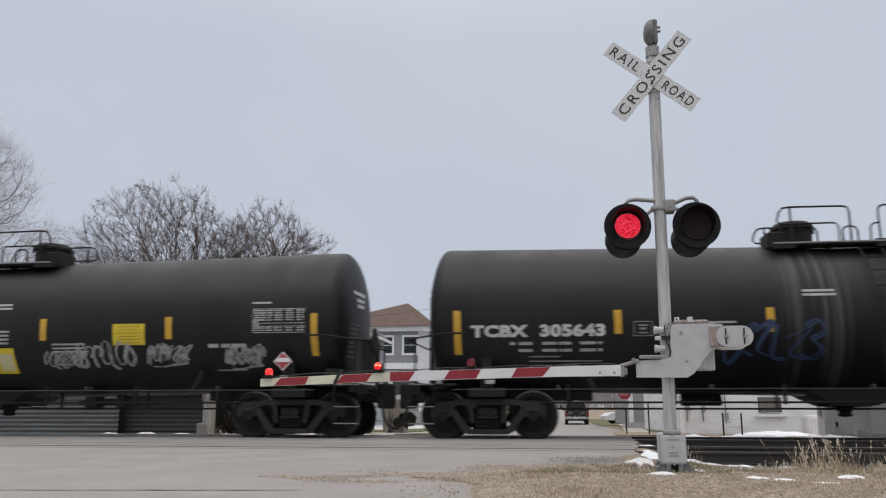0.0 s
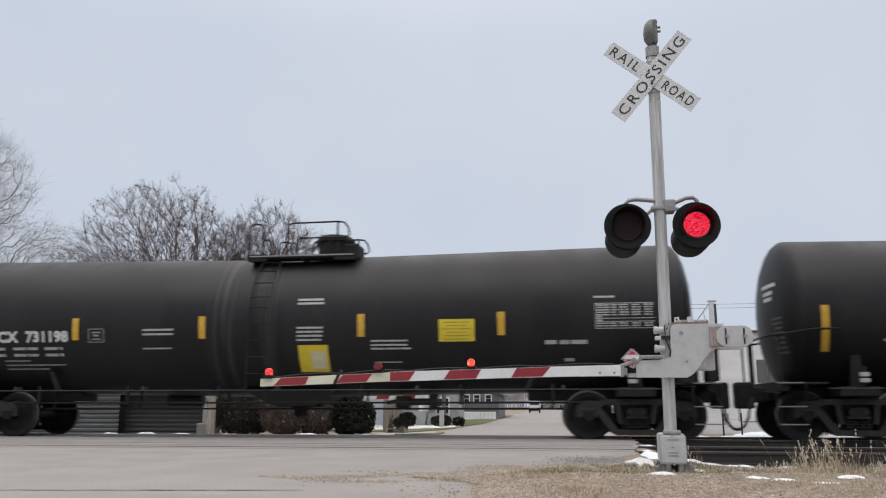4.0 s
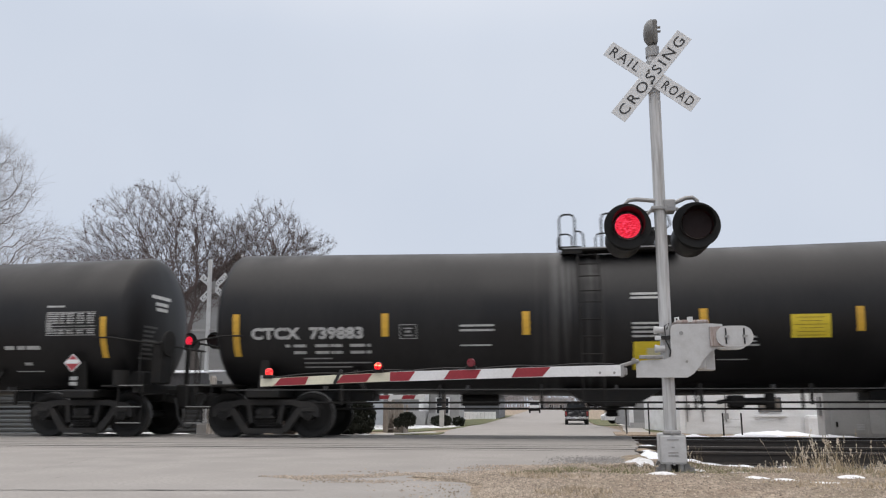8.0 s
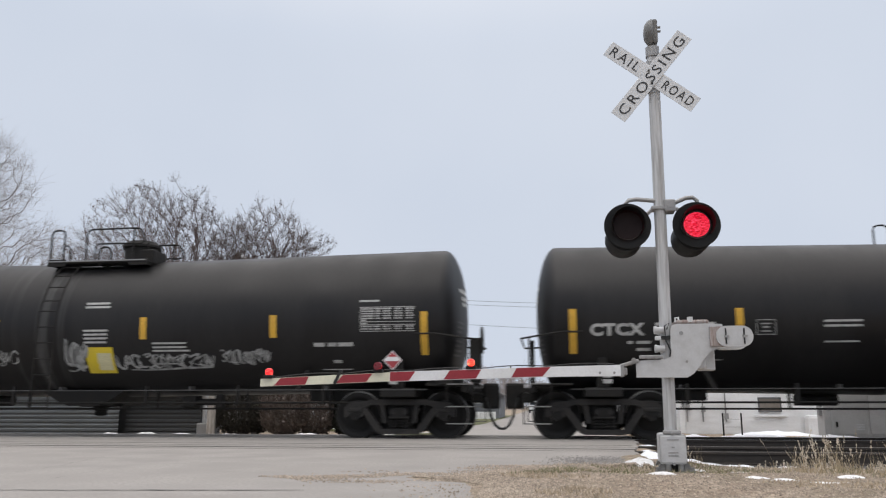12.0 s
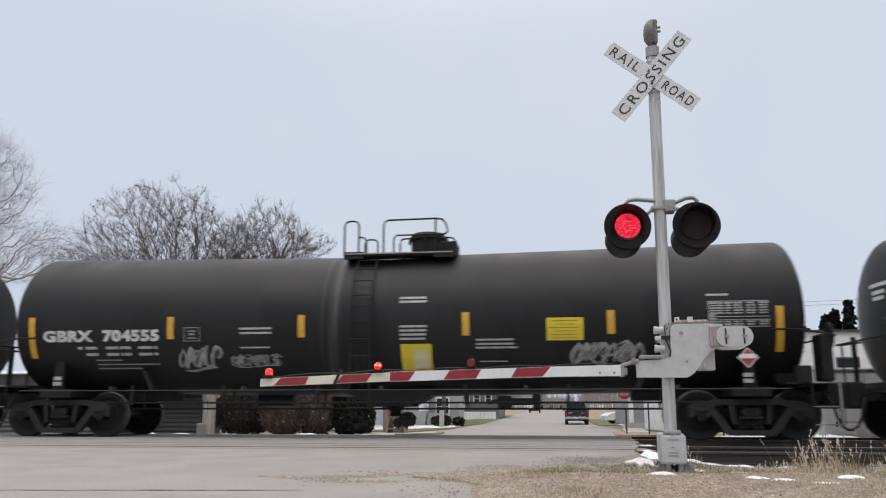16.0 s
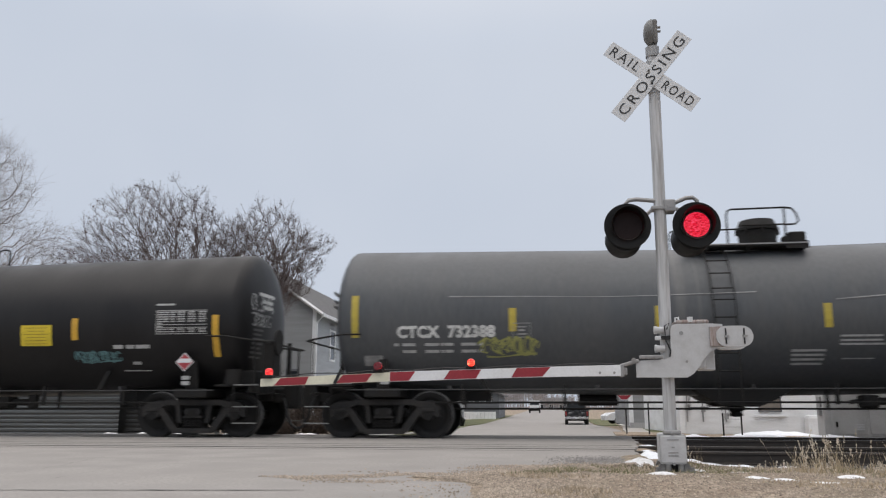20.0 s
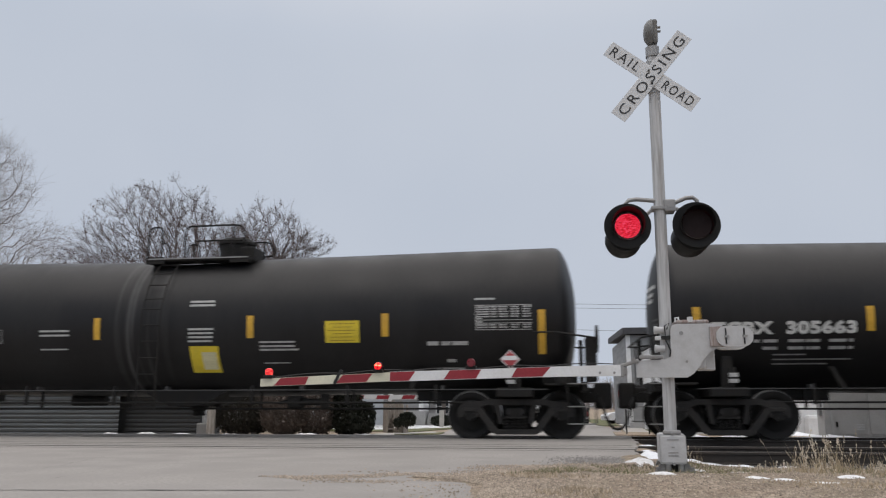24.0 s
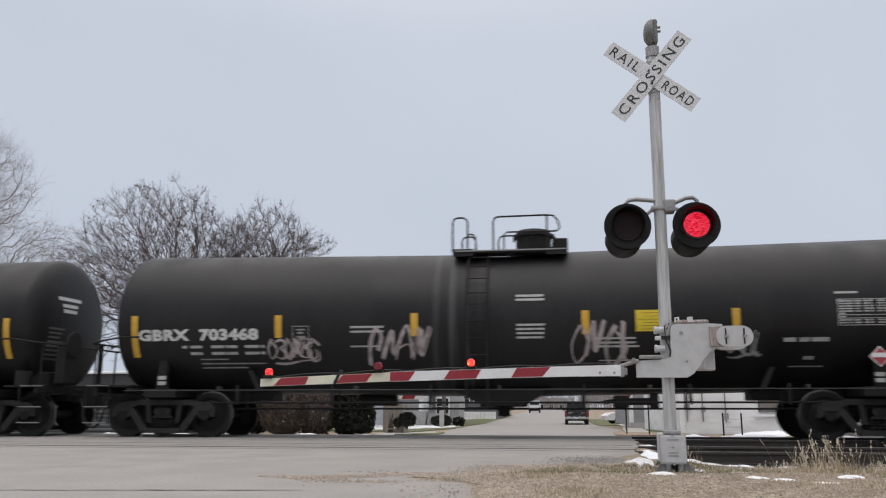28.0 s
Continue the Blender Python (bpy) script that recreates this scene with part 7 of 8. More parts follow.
up = thing("utility_pole", "wooden utility pole with grey transformer and wires", "utility pole")
part("pole", rod(B(), (-7.30, 55, -0.8), (-7.15, 55, 8.3), 0.15, 0.11, n=12), BARK, up)
part("crossarm", box(B(), -7.9, -6.5, 54.9, 55.0, 8.0, 8.12, turn=Matrix.Rotation(radians(8), 4, "Y")), BARK, up)
part("transformer", rod(B(), (-6.60, 55, 6.5), (-6.60, 55, 7.5), 0.26, n=16), GALV, up, "grey drum transformer")
part("lamp_bracket", rod(B(), (-7.75, 55, 6.9), (-7.75, 55, 8.0), 0.07, n=8), BARK, up)
for z0, z1, x1 in ((8.2, 9.5, 30), (7.9, 9.2, 30), (6.5, 7.0, 30), (7.7, 8.4, -30)):
    pts = [(-7.2 + (x1 + 7.2) * f, 55 + 12 * f, z0 + (z1 - z0) * f - 2.2 * f * (1 - f)) for f in spread(0, 1, 14)]
    part("wire", pipe(B(), pts, 0.012, n=4), RUBBER, up)
wtw = thing("water_tower", "pale bulb-shaped water tower far away", "water tower")
bm = B()
lathe(bm, [(1.9, -2.0), (1.6, 4.0), (1.5, 24.0), (1.9, 28.5), (3.6, 31.0), (4.6, 33.2), (4.75, 35.0), (4.2, 37.0), (2.8, 38.3), (0.8, 38.9)], axis="z", n=32, centre=(87.0, 300, 0))
part("tank_and_stem", bm, SIGN_WHITE, wtw, smooth=True)
bm = B()
for k in range(5):
    a = radians(-100 + 9 * k)
    c, s_ = 87 + 4.82 * math.cos(a), 300 + 4.82 * math.sin(a)
    box(bm, c - 0.25, c + 0.25, s_ - 0.05, s_ + 0.05, 34.3, 35.4)
part("faded_lettering", bm, DARK_ROOF, wtw, "dark bars of painted lettering")

NEEDLE = paint("conifer_needles", (0.016, 0.021, 0.015), 0.8, vary=0.3, scale=3, fine=20, bump=0, island=0.4)


def conifer(at, height, spread_r, seed):
    """A narrow spruce: a straight stem and whorls of drooping, feathered branches."""
    rnd = random.Random(seed)
    tree = thing("conifer", "dark narrow spruce behind the workshop", "tree", at=at, group="spruces behind the workshop")
    S, N = Sticks(), Sticks()
    S.tube([Vector((0, 0, -0.5)), Vector((0, 0, height * 0.5)), Vector((0, 0, height))], 0.16, 0.02, 8)
    z = height * 0.12
    while z < height - 0.15:
        reach = spread_r * (1 - z / height) ** 0.8 + 0.12
        for k in range(9):
            a = rnd.uniform(0, 6.28)
            ln = reach * rnd.uniform(0.6, 1.15)
            d = Vector((math.cos(a), math.sin(a), rnd.uniform(-0.35, 0.05)))
            p = Vector((0, 0, z + rnd.uniform(-0.1, 0.1)))
            S.tube([p, p + d * ln], 0.02, 0.006, 3)
            for j in range(12):
                q = p + d * ln * rnd.uniform(0.25, 1.0)
                N.leaf(q, (d * 0.5 + Vector((rnd.gauss(0, 0.6), rnd.gauss(0, 0.6), rnd.gauss(-0.2, 0.35)))).normalized(), rnd.uniform(0.18, 0.34))
        z += 0.24
    S.part("trunk", BARK, tree)
    N.part("needles", NEEDLE, tree, "dark green needle sprays", False)
    return tree


for i, (x, y, h, r) in enumerate([(20.2, 60.0, 8.0, 1.1), (21.2, 61.0, 8.5, 1.1), (21.9, 60.0, 8.9, 1.2), (19.6, 63.0, 7.4, 1.0), (23.2, 62.0, 7.2, 1.0)]):
    conifer(pose(x, y, -0.6), h, r, 60 + i)
up = thing("utility_pole", "wooden utility pole with a drum transformer behind the workshop", "utility pole")
part("pole", rod(B(), (22.2, 57, -0.8), (22.15, 57, 9.0), 0.14, 0.10, n=12), BARK, up)
part("crossarm", box(B(), 21.5, 22.8, 56.85, 56.95, 8.55, 8.67), BARK, up)
part("transformer", rod(B(), (22.65, 57, 6.6), (22.65, 57, 7.6), 0.24, n=16), GALV, up, "grey drum transformer")
for k in range(3):
    x = 21.6 + 0.5 * k
    part("insulator", rod(B(), (x, 56.9, 8.67), (x, 56.9, 8.85), 0.05, n=8), GALV, up)
fh = thing("far_house", "low distant house with grey hip roof facing the street", "house")
part("walls", box(B(), -5.5, 8.6, 290, 299, -0.6, 2.3), SIDING_GREY, fh)
bm = B()
ev = [bm.verts.new(p) for p in ((-6.3, 289.2, 2.2), (9.4, 289.2, 2.2), (9.4, 299.8, 2.2), (-6.3, 299.8, 2.2))]
rv = [bm.verts.new((-1.5, 294.5, 4.1)), bm.verts.new((4.6, 294.5, 4.1))]
for f in ((ev[0], ev[1], rv[1], rv[0]), (ev[1], ev[2], rv[1]), (ev[2], ev[3], rv[0], rv[1]), (ev[3], ev[0], rv[0]), (ev[3], ev[2], ev[1], ev[0])):
    bm.faces.new(f)
part("roof", bm, GREY_ROOF, fh)
for x in (-3.5, 0.2, 4.0):
    window(fh, (x, 290), (1, 0), 1.4, 0.6, 1.7, bars=0)

sheet("bare_strip", [(1.95, 24.2), (2.4, 31.0), (4.6, 29.2), (4.4, 23.4)], SOIL, 0.03, "strip of bare brown ground beside the workshop", "ground", thick=0.05)
for x, h in ((2.44, 0.55), (3.14, 0.78)):
    sp_ = thing("steel_post", "thin rusty steel post beside the pavement", "post", group="steel posts")
    part("post_shaft", rod(B(), (x, 26, -0.6), (x, 26, h), 0.022, n=8), RUBBER, sp_)

mp_ = thing("roof_mast", "pale square mast with a slanting lattice brace", "mast")
part("mast_pole", box(B(), 6.43, 6.60, 31.92, 32.08, 3.4, 4.74, 0.01), SIGN_WHITE, mp_)
# the mast's shade put into colour: a dark slab along one side
part("pole_shade_side", box(B(), 6.601, 6.70, 31.95, 32.08, 3.4, 4.66, 0.01), DARK_ROOF, mp_, "dark slab coloured as the shaded side of the mast")
part("mast_cap", box(B(), 6.38, 6.72, 31.9, 32.1, 4.74, 4.81, 0.01), SIGN_WHITE, mp_)
part("brace", rod(B(), (6.43, 32, 4.66), (5.55, 32, 3.5), 0.02, n=6), GALV, mp_)
for x, z in ((6.2, 4.33), (5.95, 4.0), (5.72, 3.7)):
    part("lattice_bar", rod(B(), (x, 32, z), (x + 0.15, 32, 3.5), 0.012, n=5), GALV, mp_)

# steps and board fence beside the hedge
sp = thing("wooden_steps", "weathered wooden steps with handrail posts", "steps")
for k in range(4):
    part("tread", box(B(), -5.72, -5.20, 28.0 + 0.24 * k, 28.26 + 0.24 * k, -0.16 + 0.17 * k, -0.12 + 0.17 * k), WOOD, sp)
for x in (-5.75, -5.19):
    part("stringer", slab(B(), [(x - 0.02, -0.35), (x + 0.02, -0.35), (x + 0.02, 0.45), (x - 0.02, 0.45)], 28.0, 28.9), WOOD, sp)
    for y in (28.02, 28.9):
        part("post", box(B(), x - 0.035, x + 0.035, y - 0.035, y + 0.035, -0.35, 0.72), WOOD, sp)
part("handrail", box(B(), -5.79, -5.71, 28.0, 28.95, 0.68, 0.73), WOOD, sp)
bf = thing("board_fence", "weathered vertical board fence beside the steps", "fence")
for k in range(5):
    x = -6.15 + 0.15 * k
    part("fence_board", box(B(), x, x + 0.135, 29.2, 29.23, -0.3, 0.82 + 0.02 * (k % 3)), WOOD, bf)
wp = thing("wooden_post", "weathered split wooden post beside the hedge", "post")
bm = B()
lathe(bm, [(0.135, -0.5), (0.125, 0.3), (0.115, 0.95), (0.105, 1.5), (0.07, 1.56)], axis="z", n=11, centre=(-10.15, 23.0, 0))
for v in bm.verts:
    v.co.x += 0.012 * noise.noise(v.co * 5.0)
part("post_shaft", bm, PALE_POST, wp)
pp = thing("concrete_post", "pale concrete post beside the street", "post")
part("post_shaft", box(B(), -6.62, -6.36, 48.0, 48.3, -0.7, 0.45, 0.02), WALKWAY, pp)

# ---- vehicles ----
CAR_BLACK = paint("car_black", (0.016, 0.017, 0.019), 0.25, vary=0.05, bump=0.0, dirt=(0.05, 0.05, 0.048), dirt_amount=0.4)
CAR_WHITE = paint("car_white", (0.72, 0.73, 0.74), 0.3, vary=0.03, bump=0.0)
CHROME = paint("chrome", (0.55, 0.56, 0.57), 0.25, metal=0.9, vary=0.05, bump=0.0)
TAIL = paint("tail_lens", (0.22, 0.02, 0.02), 0.3, bump=0)
TYRE = paint("tyre", (0.02, 0.02, 0.02), 0.8, vary=0.2, bump=0.2)
PLATE = paint("plate_pale", (0.5, 0.5, 0.5), 0.5, bump=0)


def wheels(parent, xs, ys, r, w):
    for x in xs:
        for y in ys:
            wh = part("wheel", lathe(B(), [(r * 0.55, -w / 2), (r * 0.95, -w / 2), (r, -w / 3), (r, w / 3), (r * 0.95, w / 2), (r * 0.55, w / 2)], axis="x", n=20, centre=(x, y, r)), TYRE, parent, smooth=True)
            part("rim", lathe(B(), [(r * 0.56, -w * 0.42), (r * 0.3, -w * 0.3), (r * 0.3, w * 0.3), (r * 0.56, w * 0.42)], axis="x", n=16, centre=(x, y, r)), CHROME, wh)


def pickup(at):
    t = thing("pickup_truck", "black pickup truck with chrome rear bumper", "truck", at=at)
    bm = B()
    slab(bm, [(-0.95, 0.52), (-0.99, 0.80), (-0.97, 1.12), (-0.93, 1.16), (0.93, 1.16), (0.97, 1.12), (0.99, 0.80), (0.95, 0.52)], 0.0, 5.4)
    part("body", bm, CAR_BLACK, t)
    bm = B()
    slab(bm, [(-0.90, 1.16), (-0.74, 1.72), (-0.66, 1.78), (0.66, 1.78), (0.74, 1.72), (0.90, 1.16)], 2.1, 4.2)
    part("cab", bm, CAR_BLACK, t)
    part("rear_window", slab(B(), [(-0.72, 1.24), (-0.62, 1.66), (0.62, 1.66), (0.72, 1.24)], 2.07, 2.095), GLASS, t)
    part("tailgate", box(B(), -0.74, 0.74, -0.03, -0.004, 0.68, 1.12, 0.02), CAR_BLACK, t)
    part("bumper", box(B(), -0.97, 0.97, -0.16, -0.04, 0.46, 0.66, 0.03), CHROME, t, "chrome rear bumper")
    part("number_plate", box(B(), -0.15, 0.15, -0.168, -0.162, 0.50, 0.62), PLATE, t)
    for s in (-1, 1):
        part("tail_light", box(B(), s * 0.80, s * 0.95, -0.03, -0.004, 0.74, 1.08, 0.01), TAIL, t, "red tail light")
        part("mirror", box(B(), s * 0.95, s * 1.16, 3.3, 3.42, 1.15, 1.36, 0.02), CAR_BLACK, t)
    part("badge", box(B(), -0.70, -0.35, -0.036, -0.031, 0.95, 1.0), CHROME, t)
    part("badge", box(B(), 0.40, 0.66, -0.036, -0.031, 0.95, 1.0), CHROME, t)
    wheels(t, (-0.84, 0.84), (0.95, 4.4), 0.38, 0.26)
    part("axle", rod(B(), (-0.8, 0.95, 0.40), (0.8, 0.95, 0.40), 0.09, n=10), IRON, t)
    return t


pickup(pose(2.28, 67.0, -0.795, 0, 0, -1))


def van(at):
    t = thing("van", "white van driving up the street", "van", at=at)
    bm = slab(B(), [(-0.97, 0.45), (-1.0, 1.2), (-0.92, 1.95), (-0.8, 2.02), (0.8, 2.02), (0.92, 1.95), (1.0, 1.2), (0.97, 0.45)], 0, 5)
    part("body", bm, CAR_WHITE, t)
    part("window", slab(B(), [(-0.78, 1.3), (-0.72, 1.75), (0.72, 1.75), (0.78, 1.3)], -0.03, -0.005), GLASS, t)
    part("bumper", box(B(), -0.97, 0.97, -0.12, -0.005, 0.32, 0.55, 0.03), IRON, t)
    for s in (-1, 1):
        part("tail_light", box(B(), s * 0.84, s * 0.95, -0.03, -0.005, 0.7, 1.1), TAIL, t)
    wheels(t, (-0.84, 0.84), (0.9, 4.0), 0.34, 0.22)
    return t


van(pose(-2.4, 134, -0.25))


def sedan(at):
    t = thing("car", "white parked car with snow on it", "car", at=at)
    bm = slab(B(), [(-2.2, 0.30), (-2.25, 0.62), (-1.9, 0.82), (-1.1, 0.90), (1.2, 0.92), (2.0, 0.84), (2.2, 0.60), (2.15, 0.30)], -0.88, 0.88)
    part("body", bm, CAR_WHITE, t)
    part("cabin", slab(B(), [(-1.15, 0.90), (-0.55, 1.36), (0.55, 1.40), (1.25, 0.92)], -0.72, 0.72), CAR_WHITE, t)
    part("side_window", slab(B(), [(-0.95, 0.93), (-0.5, 1.30), (0.5, 1.33), (1.02, 0.94)], -0.735, -0.722), GLASS, t)
    for x in (-1.35, 1.35):
        for y in (-0.8, 0.8):
            wh = part("wheel", lathe(B(), [(0.17, -0.1), (0.31, -0.1), (0.32, 0.0), (0.31, 0.1), (0.17, 0.1)], axis="y", n=18, centre=(x, y, 0.32)), TYRE, t)
            part("rim", lathe(B(), [(0.17, -0.08), (0.05, -0.06), (0.05, 0.06), (0.17, 0.08)], axis="y", n=14, centre=(x, y, 0.32)), CHROME, wh)
    return t


sedan(pose(6.3, 62.0, -0.62, 0, 0, 12))

# ---- lawns, pavements, snow ----
sheet("lawn", [(-4.15, 21.2), (-3.5, 21.3), (-3.38, 23.9), (-3.68, 28.1), (-4.32, 26.0)], LAWN, 0.03, "strip of green winter grass beside the street", "grass", thick=0.05)
sheet("pavement", [(-6.3, 22.3), (-5.35, 22.5), (-4.7, 27.4), (-4.05, 28.8), (-4.5, 31.5), (-5.6, 29.0)], WALKWAY, 0.0, "pale concrete pavement slab", "pavement", thick=0.05)
sheet("lawn", [(-6.2, 60), (-7.4, 60), (-9.5, 74), (-6.4, 110), (-4.8, 110), (-5.6, 70)], LAWN, 0.01, "winter lawn beside the street", "grass", thick=0.05)
sheet("lawn", [(3.2, 30), (4.4, 30), (5.4, 43), (4.1, 44), (3.4, 38)], LAWN, 0.01, "dry brown grass beside the pavement", "grass", thick=0.05)
sheet("lawn", [(3.9, 60), (5.2, 60), (6.6, 88), (3.8, 88)], LAWN, 0.01, "winter lawn beside the street", "grass", thick=0.05)
sheet("pavement", [(2.35, 25.0), (3.3, 24.5), (4.2, 36), (6.5, 60), (7.4, 86), (6.7, 86), (5.25, 59), (3.4, 38), (3.05, 33)], WALKWAY, 0.02, "pale concrete pavement beside the street", "pavement", thick=0.05)
sheet("lawn", [(-12.6, 33), (-5.3, 31.5), (-4.9, 46), (-5.9, 58.5), (-12.9, 57.2)], LAWN, 0.004, "winter lawn under the thin snow", "grass", thick=0.03)
sheet("snow_sheet", [(-12.5, 38), (-7.2, 36), (-5.6, 46), (-6.1, 58), (-6.9, 57), (-12.8, 57)], PATCHY_SNOW, 0.012, "thin old snow on the front lawn", "snow", thick=0.03)


def snow(cx, cy, rx, ry, h, seed, z=None, label="patch of old melting snow"):
    """A low uneven heap that thins out to nothing at a ragged edge."""
    bm, n, rings = B(), 30, 7
    rows = []
    for j in range(rings + 1):
        f = j / rings
        row = []
        for k in range(n):
            a = 2 * math.pi * k / n
            w = 1 + 0.35 * noise.noise(Vector((math.cos(a) * 1.7, math.sin(a) * 1.7, seed)))
            w *= 1 + 0.12 * noise.noise(Vector((math.cos(a) * 6, math.sin(a) * 6, seed + 9)))
            x, y = cx + rx * f * w * math.cos(a), cy + ry * f * w * math.sin(a)
            g = ground_z(x, y) if z is None else z
            row.append(bm.verts.new((x, y, g - 0.02 + (h + 0.02) * (1 - f ** 2.2) * (0.8 + 0.5 * noise.noise(Vector((x * 5, y * 5, seed)))))))
        rows.append(row)
    for a, b in zip(rows, rows[1:]):
        for k in range(n):
            bm.faces.new((a[k], a[(k + 1) % n], b[(k + 1) % n], b[k]))
    bmesh.ops.remove_doubles(bm, verts=bm.verts[:], dist=0.0005)
    ob = part("snow_patch", bm, DIRTY_SNOW if cy < 9.5 or 20 < cy < 25 else SNOW, smooth=True)
    return tagged(ob, label, "snow", group="snow patches")


for i, (cx, cy, rx, ry, h) in enumerate([(0.98, 9.1, 0.20, 0.42, 0.05), (1.22, 10.3, 0.13, 0.9, 0.05), (1.40, 11.6, 0.12, 1.0, 0.04), (1.68, 13.5, 0.26, 0.4, 0.06), (1.75, 9.60, 0.34, 0.26, 0.05),
                                         (2.22, 9.62, 0.36, 0.26, 0.06), (2.70, 9.62, 0.34, 0.25, 0.05), (3.2, 9.65, 0.40, 0.24, 0.05), (4.0, 9.7, 0.5, 0.24, 0.05), (4.9, 9.75, 0.6, 0.24, 0.05),
                                         (1.93, 7.00, 0.20, 0.16, 0.018), (2.20, 6.85, 0.26, 0.16, 0.02), (1.80, 7.30, 0.16, 0.12, 0.02), (1.02, 7.85, 0.24, 0.18, 0.03), (1.9, 8.6, 0.20, 0.12, 0.02), (2.55, 7.35, 0.17, 0.12, 0.02), (1.35, 7.3, 0.10, 0.06, 0.015), (1.55, 8.7, 0.12, 0.08, 0.015)]):
    snow(cx, cy, rx, ry, h, i * 3.1)
for i, (cx, cy, rx, ry, h) in enumerate([(-12.0, 22.6, 0.5, 0.3, 0.07), (-10.7, 22.2, 0.5, 0.25, 0.05), (-13.3, 22.8, 0.3, 0.2, 0.06), (-9.3, 22.4, 0.5, 0.2, 0.04), (-5.9, 24.6, 0.5, 0.3, 0.05), (-6.9, 22.5, 0.6, 0.2, 0.06),
                                         (7.6, 28.2, 1.5, 0.7, 0.14), (3.2, 19.2, 0.6, 0.3, 0.06), (4.6, 19.0, 0.9, 0.35, 0.08), (6.2, 18.9, 0.8, 0.3, 0.07), (8.5, 19.0, 1.2, 0.3, 0.07)]):
    snow(cx, cy, rx, ry, h, 50 + i * 3.1, z=road_z(cy) - 0.02)

# ---- verge: gravel, short grass, tall dry weeds ----
rnd = random.Random(77)
G = Sticks()


def verge_edge(y):
    return lerp_table(y, VERGE)


def pebble(st, p, s, rnd):
    base = len(st.v)
    for q in ((1, 0, 0), (-1, 0, 0), (0, 1, 0), (0, -1, 0), (0, 0, 0.8), (0, 0, -0.5)):
        st.v.append(p + Vector(q) * s * rnd.uniform(0.6, 1.2))
    for f in ((0, 2, 4), (2, 1, 4), (1, 3, 4), (3, 0, 4), (2, 0, 5), (1, 2, 5), (3, 1, 5), (0, 3, 5)):
        st.f.append(tuple(base + i for i in f))


for k in range(86000):
    y = 4.8 + 4.6 * rnd.random() ** 1.25
    if k % 7 == 0:
        y = rnd.gauss(6.95, 0.30)
        x = verge_edge(y) - 1.5 * rnd.random() ** 1.5
    elif k % 2:
        x = verge_edge(y) + rnd.gauss(-0.1, 0.35)
    else:
        x = verge_edge(y) + 5.5 * rnd.random() ** 1.3
    if abs(x) > 6 or y < 4.8 or y > 9.3:
        continue
    clear = noise.noise(Vector((x * 1.3, y * 3.0, 5.0)))
    if x < verge_edge(y) - 0.05 and rnd.random() < (0.95 if y < 6.4 else 0.72 - clear):
        continue
    pebble(G, Vector((x, y, max(ground_z(x, y), 0.0 if x < verge_edge(y) else -9) + 0.002)), rnd.choice((0.003, 0.0035, 0.004, 0.005, 0.006, 0.008, 0.010, 0.012)), rnd)
gv = thing("verge_gravel", "loose tan gravel along the road edge", "gravel", kind="stuff")
G.part("pebbles", paint("pebble_tan", (0.45, 0.375, 0.30), 0.9, vary=0.2, scale=2, fine=20, bump=0, island=0.6), gv, smooth=False)
CR = Sticks()
for k in range(2600):
    x, y = rnd.gauss(0.66, 0.30), rnd.gauss(9.35, 0.42)
    if -0.1 < x < 1.1 and 8.7 < y < 10.6:
        pebble(CR, Vector((x, y, 0.004)), rnd.choice((0.004, 0.006, 0.008, 0.012)), rnd)
cr = thing("crumbled_asphalt", "dark crumbs of broken asphalt at the road edge", "gravel", kind="stuff")
CR.part("crumbs", paint("asphalt_crumb", (0.20, 0.19, 0.18), 0.9, vary=0.2, scale=2, fine=20, bump=0, island=0.6), cr, smooth=False)
GB = Sticks()
for k in range(7000):
    x, y = rnd.uniform(2.0, 14.0), rnd.uniform(10.7, 18.7)
    pebble(GB, Vector((x, y, -0.19 + 0.03 * rnd.random())), rnd.uniform(0.02, 0.04), rnd)
bs = thing("ballast_stones", "dark crushed ballast stones round the sleepers", "ballast", kind="stuff")
GB.part("stones", paint("ballast_stone", (0.11, 0.105, 0.10), 0.9, vary=0.2, scale=2, fine=20, bump=0, island=0.5), bs, smooth=False)


def blade(st, p, d, h, w):
    base = len(st.v)
    side = d.cross(Vector((0.3, 1, 0.1))).normalized() * w
    top = p + d * h
    mid = p + d * h * 0.55 + Vector((0, 0, h * 0.05))
    st.v += [p - side, p + side, mid + side * 0.7, mid - side * 0.7, top]
    st.f += [(base, base + 1, base + 2, base + 3), (base + 3, base + 2, base + 4)]


SG, DG = Sticks(), Sticks()
for k in range(34000):
    y = rnd.uniform(5.6, 10.4)
    x = verge_edge(y) + 0.35 + 6.5 * rnd.random() ** 1.2
    n = noise.noise(Vector((x * 0.9, y * 1.6, 7.7))) + 0.5 * noise.noise(Vector((x * 3, y * 4, 2.2)))
    near = (y - 5.2) / 5.2
    if n + near * 1.0 < 0.5 or 9.2 < y < 9.95 and x > 1.3:
        continue
    d = Vector((rnd.gauss(0, 0.6), rnd.gauss(0, 0.6), 1)).normalized()
    green = y > 7.3 and n > -0.2 and rnd.random() < 0.7
    blade(SG if green else DG, Vector((x, y, ground_z(x, y) - 0.005)), d, rnd.uniform(0.02, 0.055), 0.003)
gr = thing("verge_grass", "short sparse winter grass on the verge", "grass", kind="stuff")
SG.part("green_blades", paint("grass_green", (0.20, 0.20, 0.11), 0.9, vary=0.2, bump=0, island=0.4), gr, smooth=False)
DG.part("dry_blades", paint("grass_dry", (0.42, 0.345, 0.25), 0.9, vary=0.2, bump=0, island=0.4), gr, smooth=False)
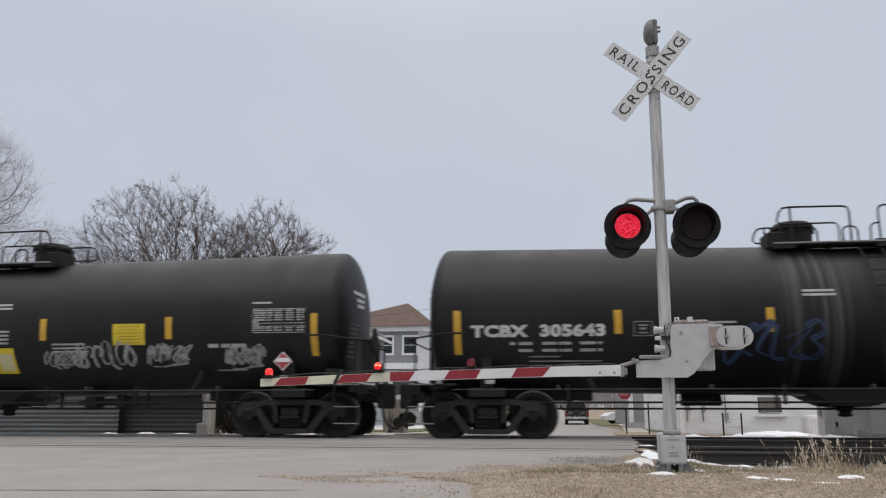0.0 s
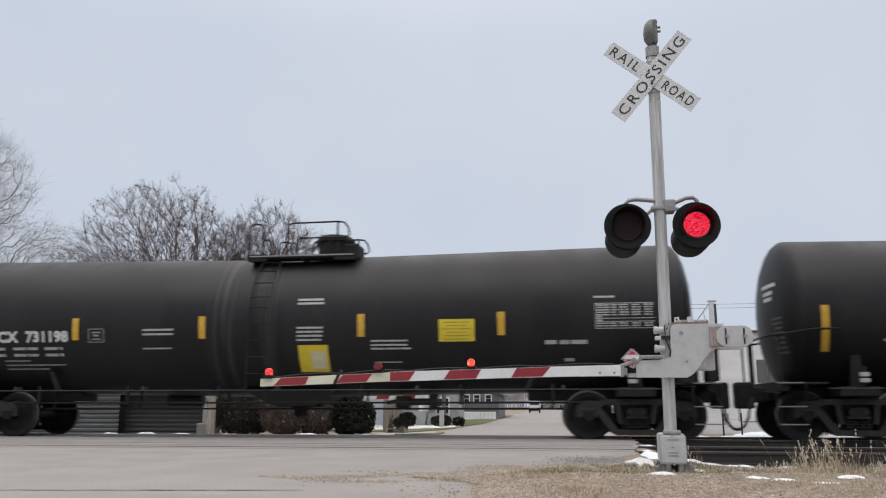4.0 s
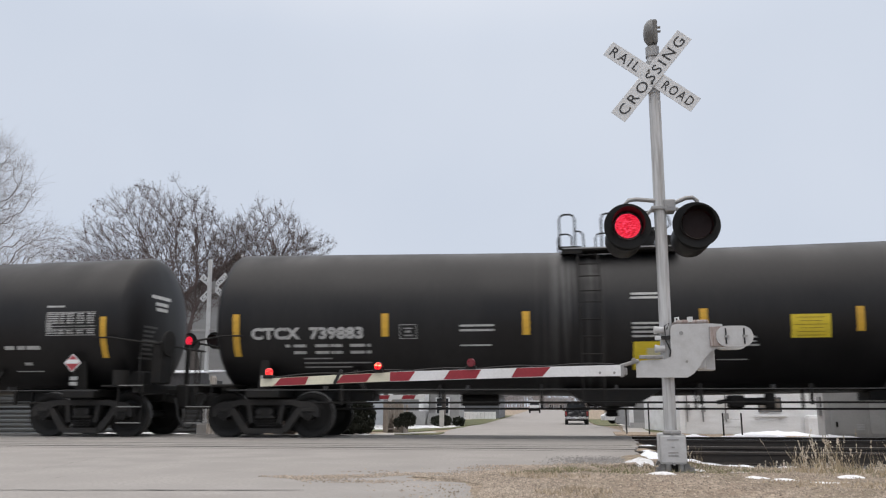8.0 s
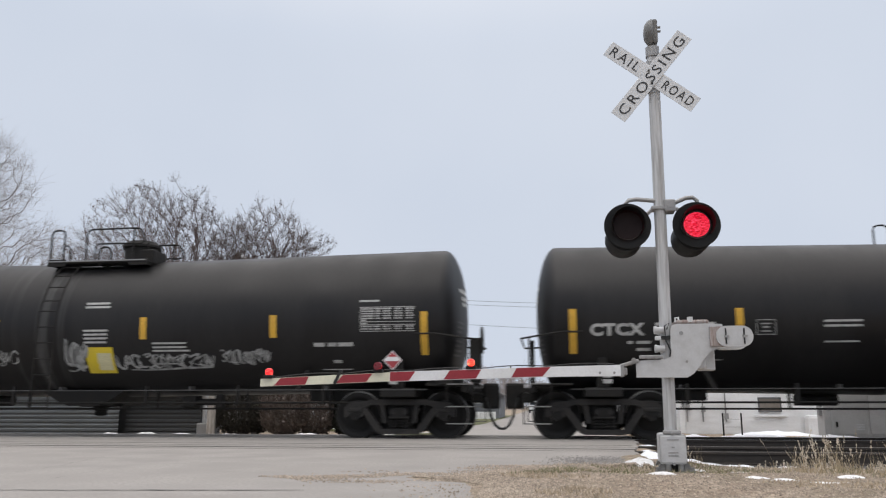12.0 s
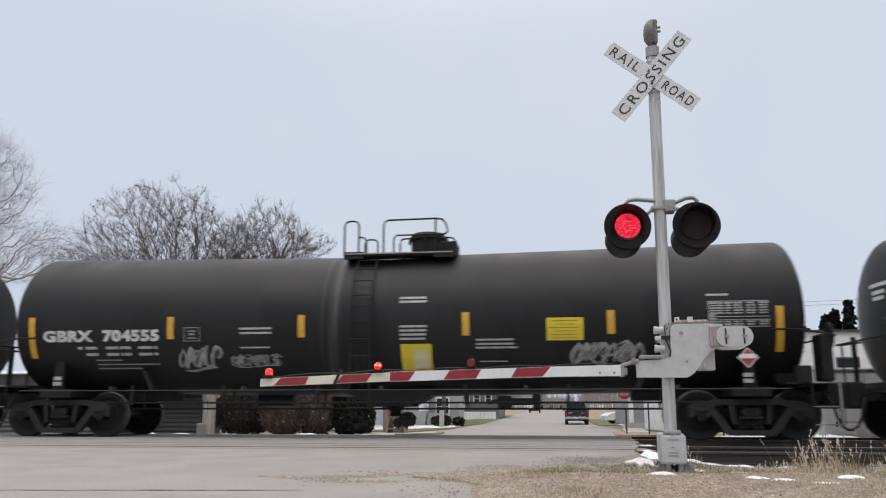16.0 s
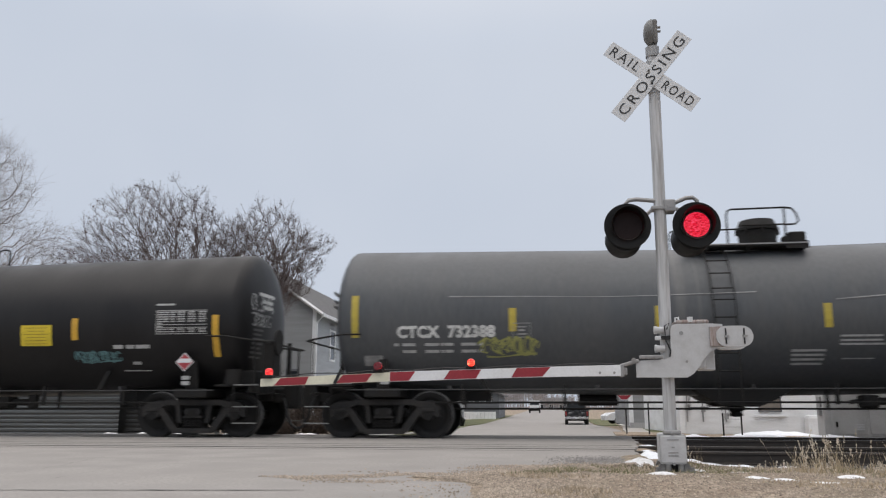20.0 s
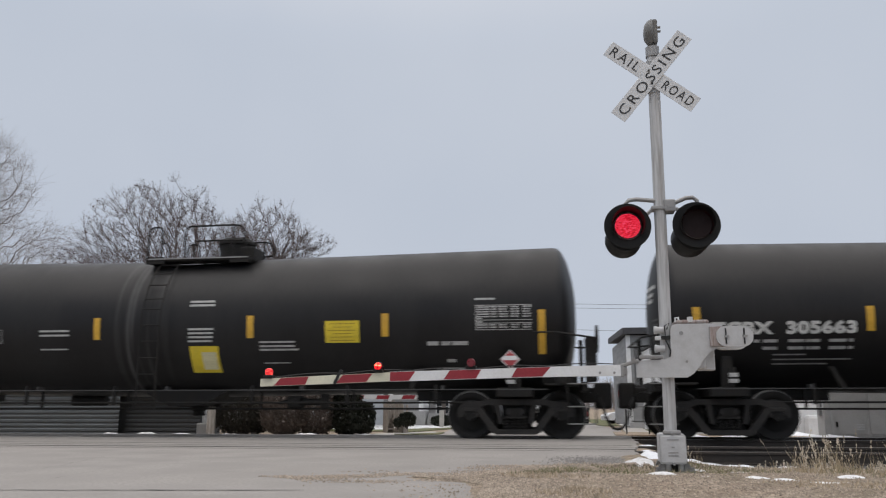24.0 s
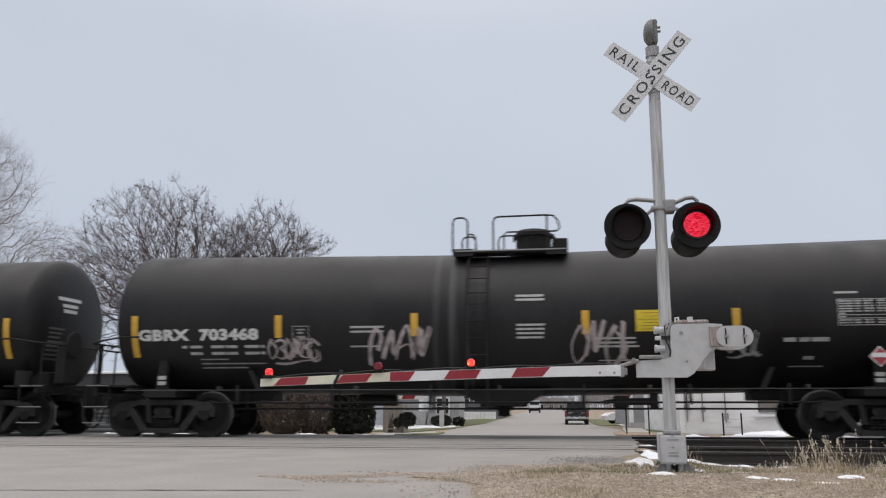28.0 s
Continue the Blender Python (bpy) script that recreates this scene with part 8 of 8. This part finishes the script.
STRAW = paint("straw", (0.50, 0.41, 0.28), 0.9, vary=0.2, bump=0, island=0.35)


WS, WH = Sticks(), Sticks()
for x0, y0, n, sx, sy, height in [(2.62, 8.75, 45, 0.12, 0.15, 0.36), (2.95, 8.9, 46, 0.14, 0.15, 0.44), (3.35, 8.9, 12, 0.16, 0.2, 0.30), (3.75, 8.9, 34, 0.14, 0.2, 0.36), (4.1, 8.9, 34, 0.13, 0.2, 0.40), (3.15, 7.8, 70, 0.14, 0.12, 0.20), (1.55, 9.0, 8, 0.04, 0.05, 0.28), (4.6, 9.2, 50, 0.2, 0.2, 0.36), (2.9, 8.4, 90, 0.5, 0.3, 0.14), (3.9, 8.3, 90, 0.5, 0.3, 0.14)]:
    for k in range(n):
        x, y = rnd.gauss(x0, sx), rnd.gauss(y0, sy)
        p = Vector((x, y, ground_z(x, y) - 0.01))
        h = height * rnd.uniform(0.35, 1.0)
        d = Vector((rnd.gauss(0, 0.22), rnd.gauss(0, 0.2), 1)).normalized()
        pts, q = bend(rnd, p, d, h, 4, 0.08, -0.03)
        WS.tube(pts, 0.0016, 0.0009, 3)
        for j in range(2):
            blade(WS, p + Vector((rnd.gauss(0, 0.02), rnd.gauss(0, 0.02), 0)), Vector((rnd.gauss(0, 0.5), rnd.gauss(0, 0.5), 1)).normalized(), h * rnd.uniform(0.3, 0.7), 0.0025)
        if rnd.random() < 0.6:
            for j in range(8):
                WH.leaf(pts[-1] - q * 0.09 * rnd.random(), (q + Vector((rnd.gauss(0, 0.25), rnd.gauss(0, 0.25), rnd.gauss(0, 0.25)))).normalized(), 0.018)
wd = thing("dry_weeds", "tall dry weeds with pale seed heads", "weeds", kind="stuff")
WS.part("stalks", STRAW, wd, smooth=False)
WH.part("seed_heads", paint("seed_head", (0.58, 0.52, 0.43), 0.9, vary=0.2, bump=0, island=0.3), wd, "pale fluffy seed heads", False)


# ---- motion ----
# the train's pace wavers a little: (seconds, metres behind its even pace)
LAGS = [(0.0, 0.03), (1.0, 0.05), (2.0, 0.22), (3.0, 0.21), (4.5, 0.10), (6.0, 0.0), (8.0, 0.0), (9.0, 0.02), (10.0, -0.03), (11.0, -0.03), (12.0, 0.03), (15.0, -0.03), (16.0, 0.0), (17.0, 0.0), (18.0, 0.03), (19.0, 0.27), (20.0, 0.22), (21.0, 0.20), (24.0, 0.10), (25.0, 0.12), (26.0, 0.10), (27.0, 0.07), (LENGTH, 0.07)]


def motions():
    frames = int(LENGTH * FPS)
    turn = math.degrees(SPEED / FPS / 0.456)
    for k, car in enumerate(TRAIN):
        x0 = -1.545 + PITCH * (k - 16) + SPEED * 17.0
        walk(car, [(float(t), pose(x0 + lerp_table(t, LAGS) - SPEED * t, TRACK_Y, 0)) for t in range(29)])
    for blade, side, place, late in SWINGS:
        blink(blade, side, place, late)
    for car in TRAIN:
        for base in car.children:
            if base.name.startswith("bogie"):
                for w in base.children:
                    if w.name.startswith("wheelset"):
                        x = w.location.x
                        walk(w, [(f / FPS, pose(x, 0, 0.456, 0, -turn * f, 0)) for f in range(frames + 1)])


motions()
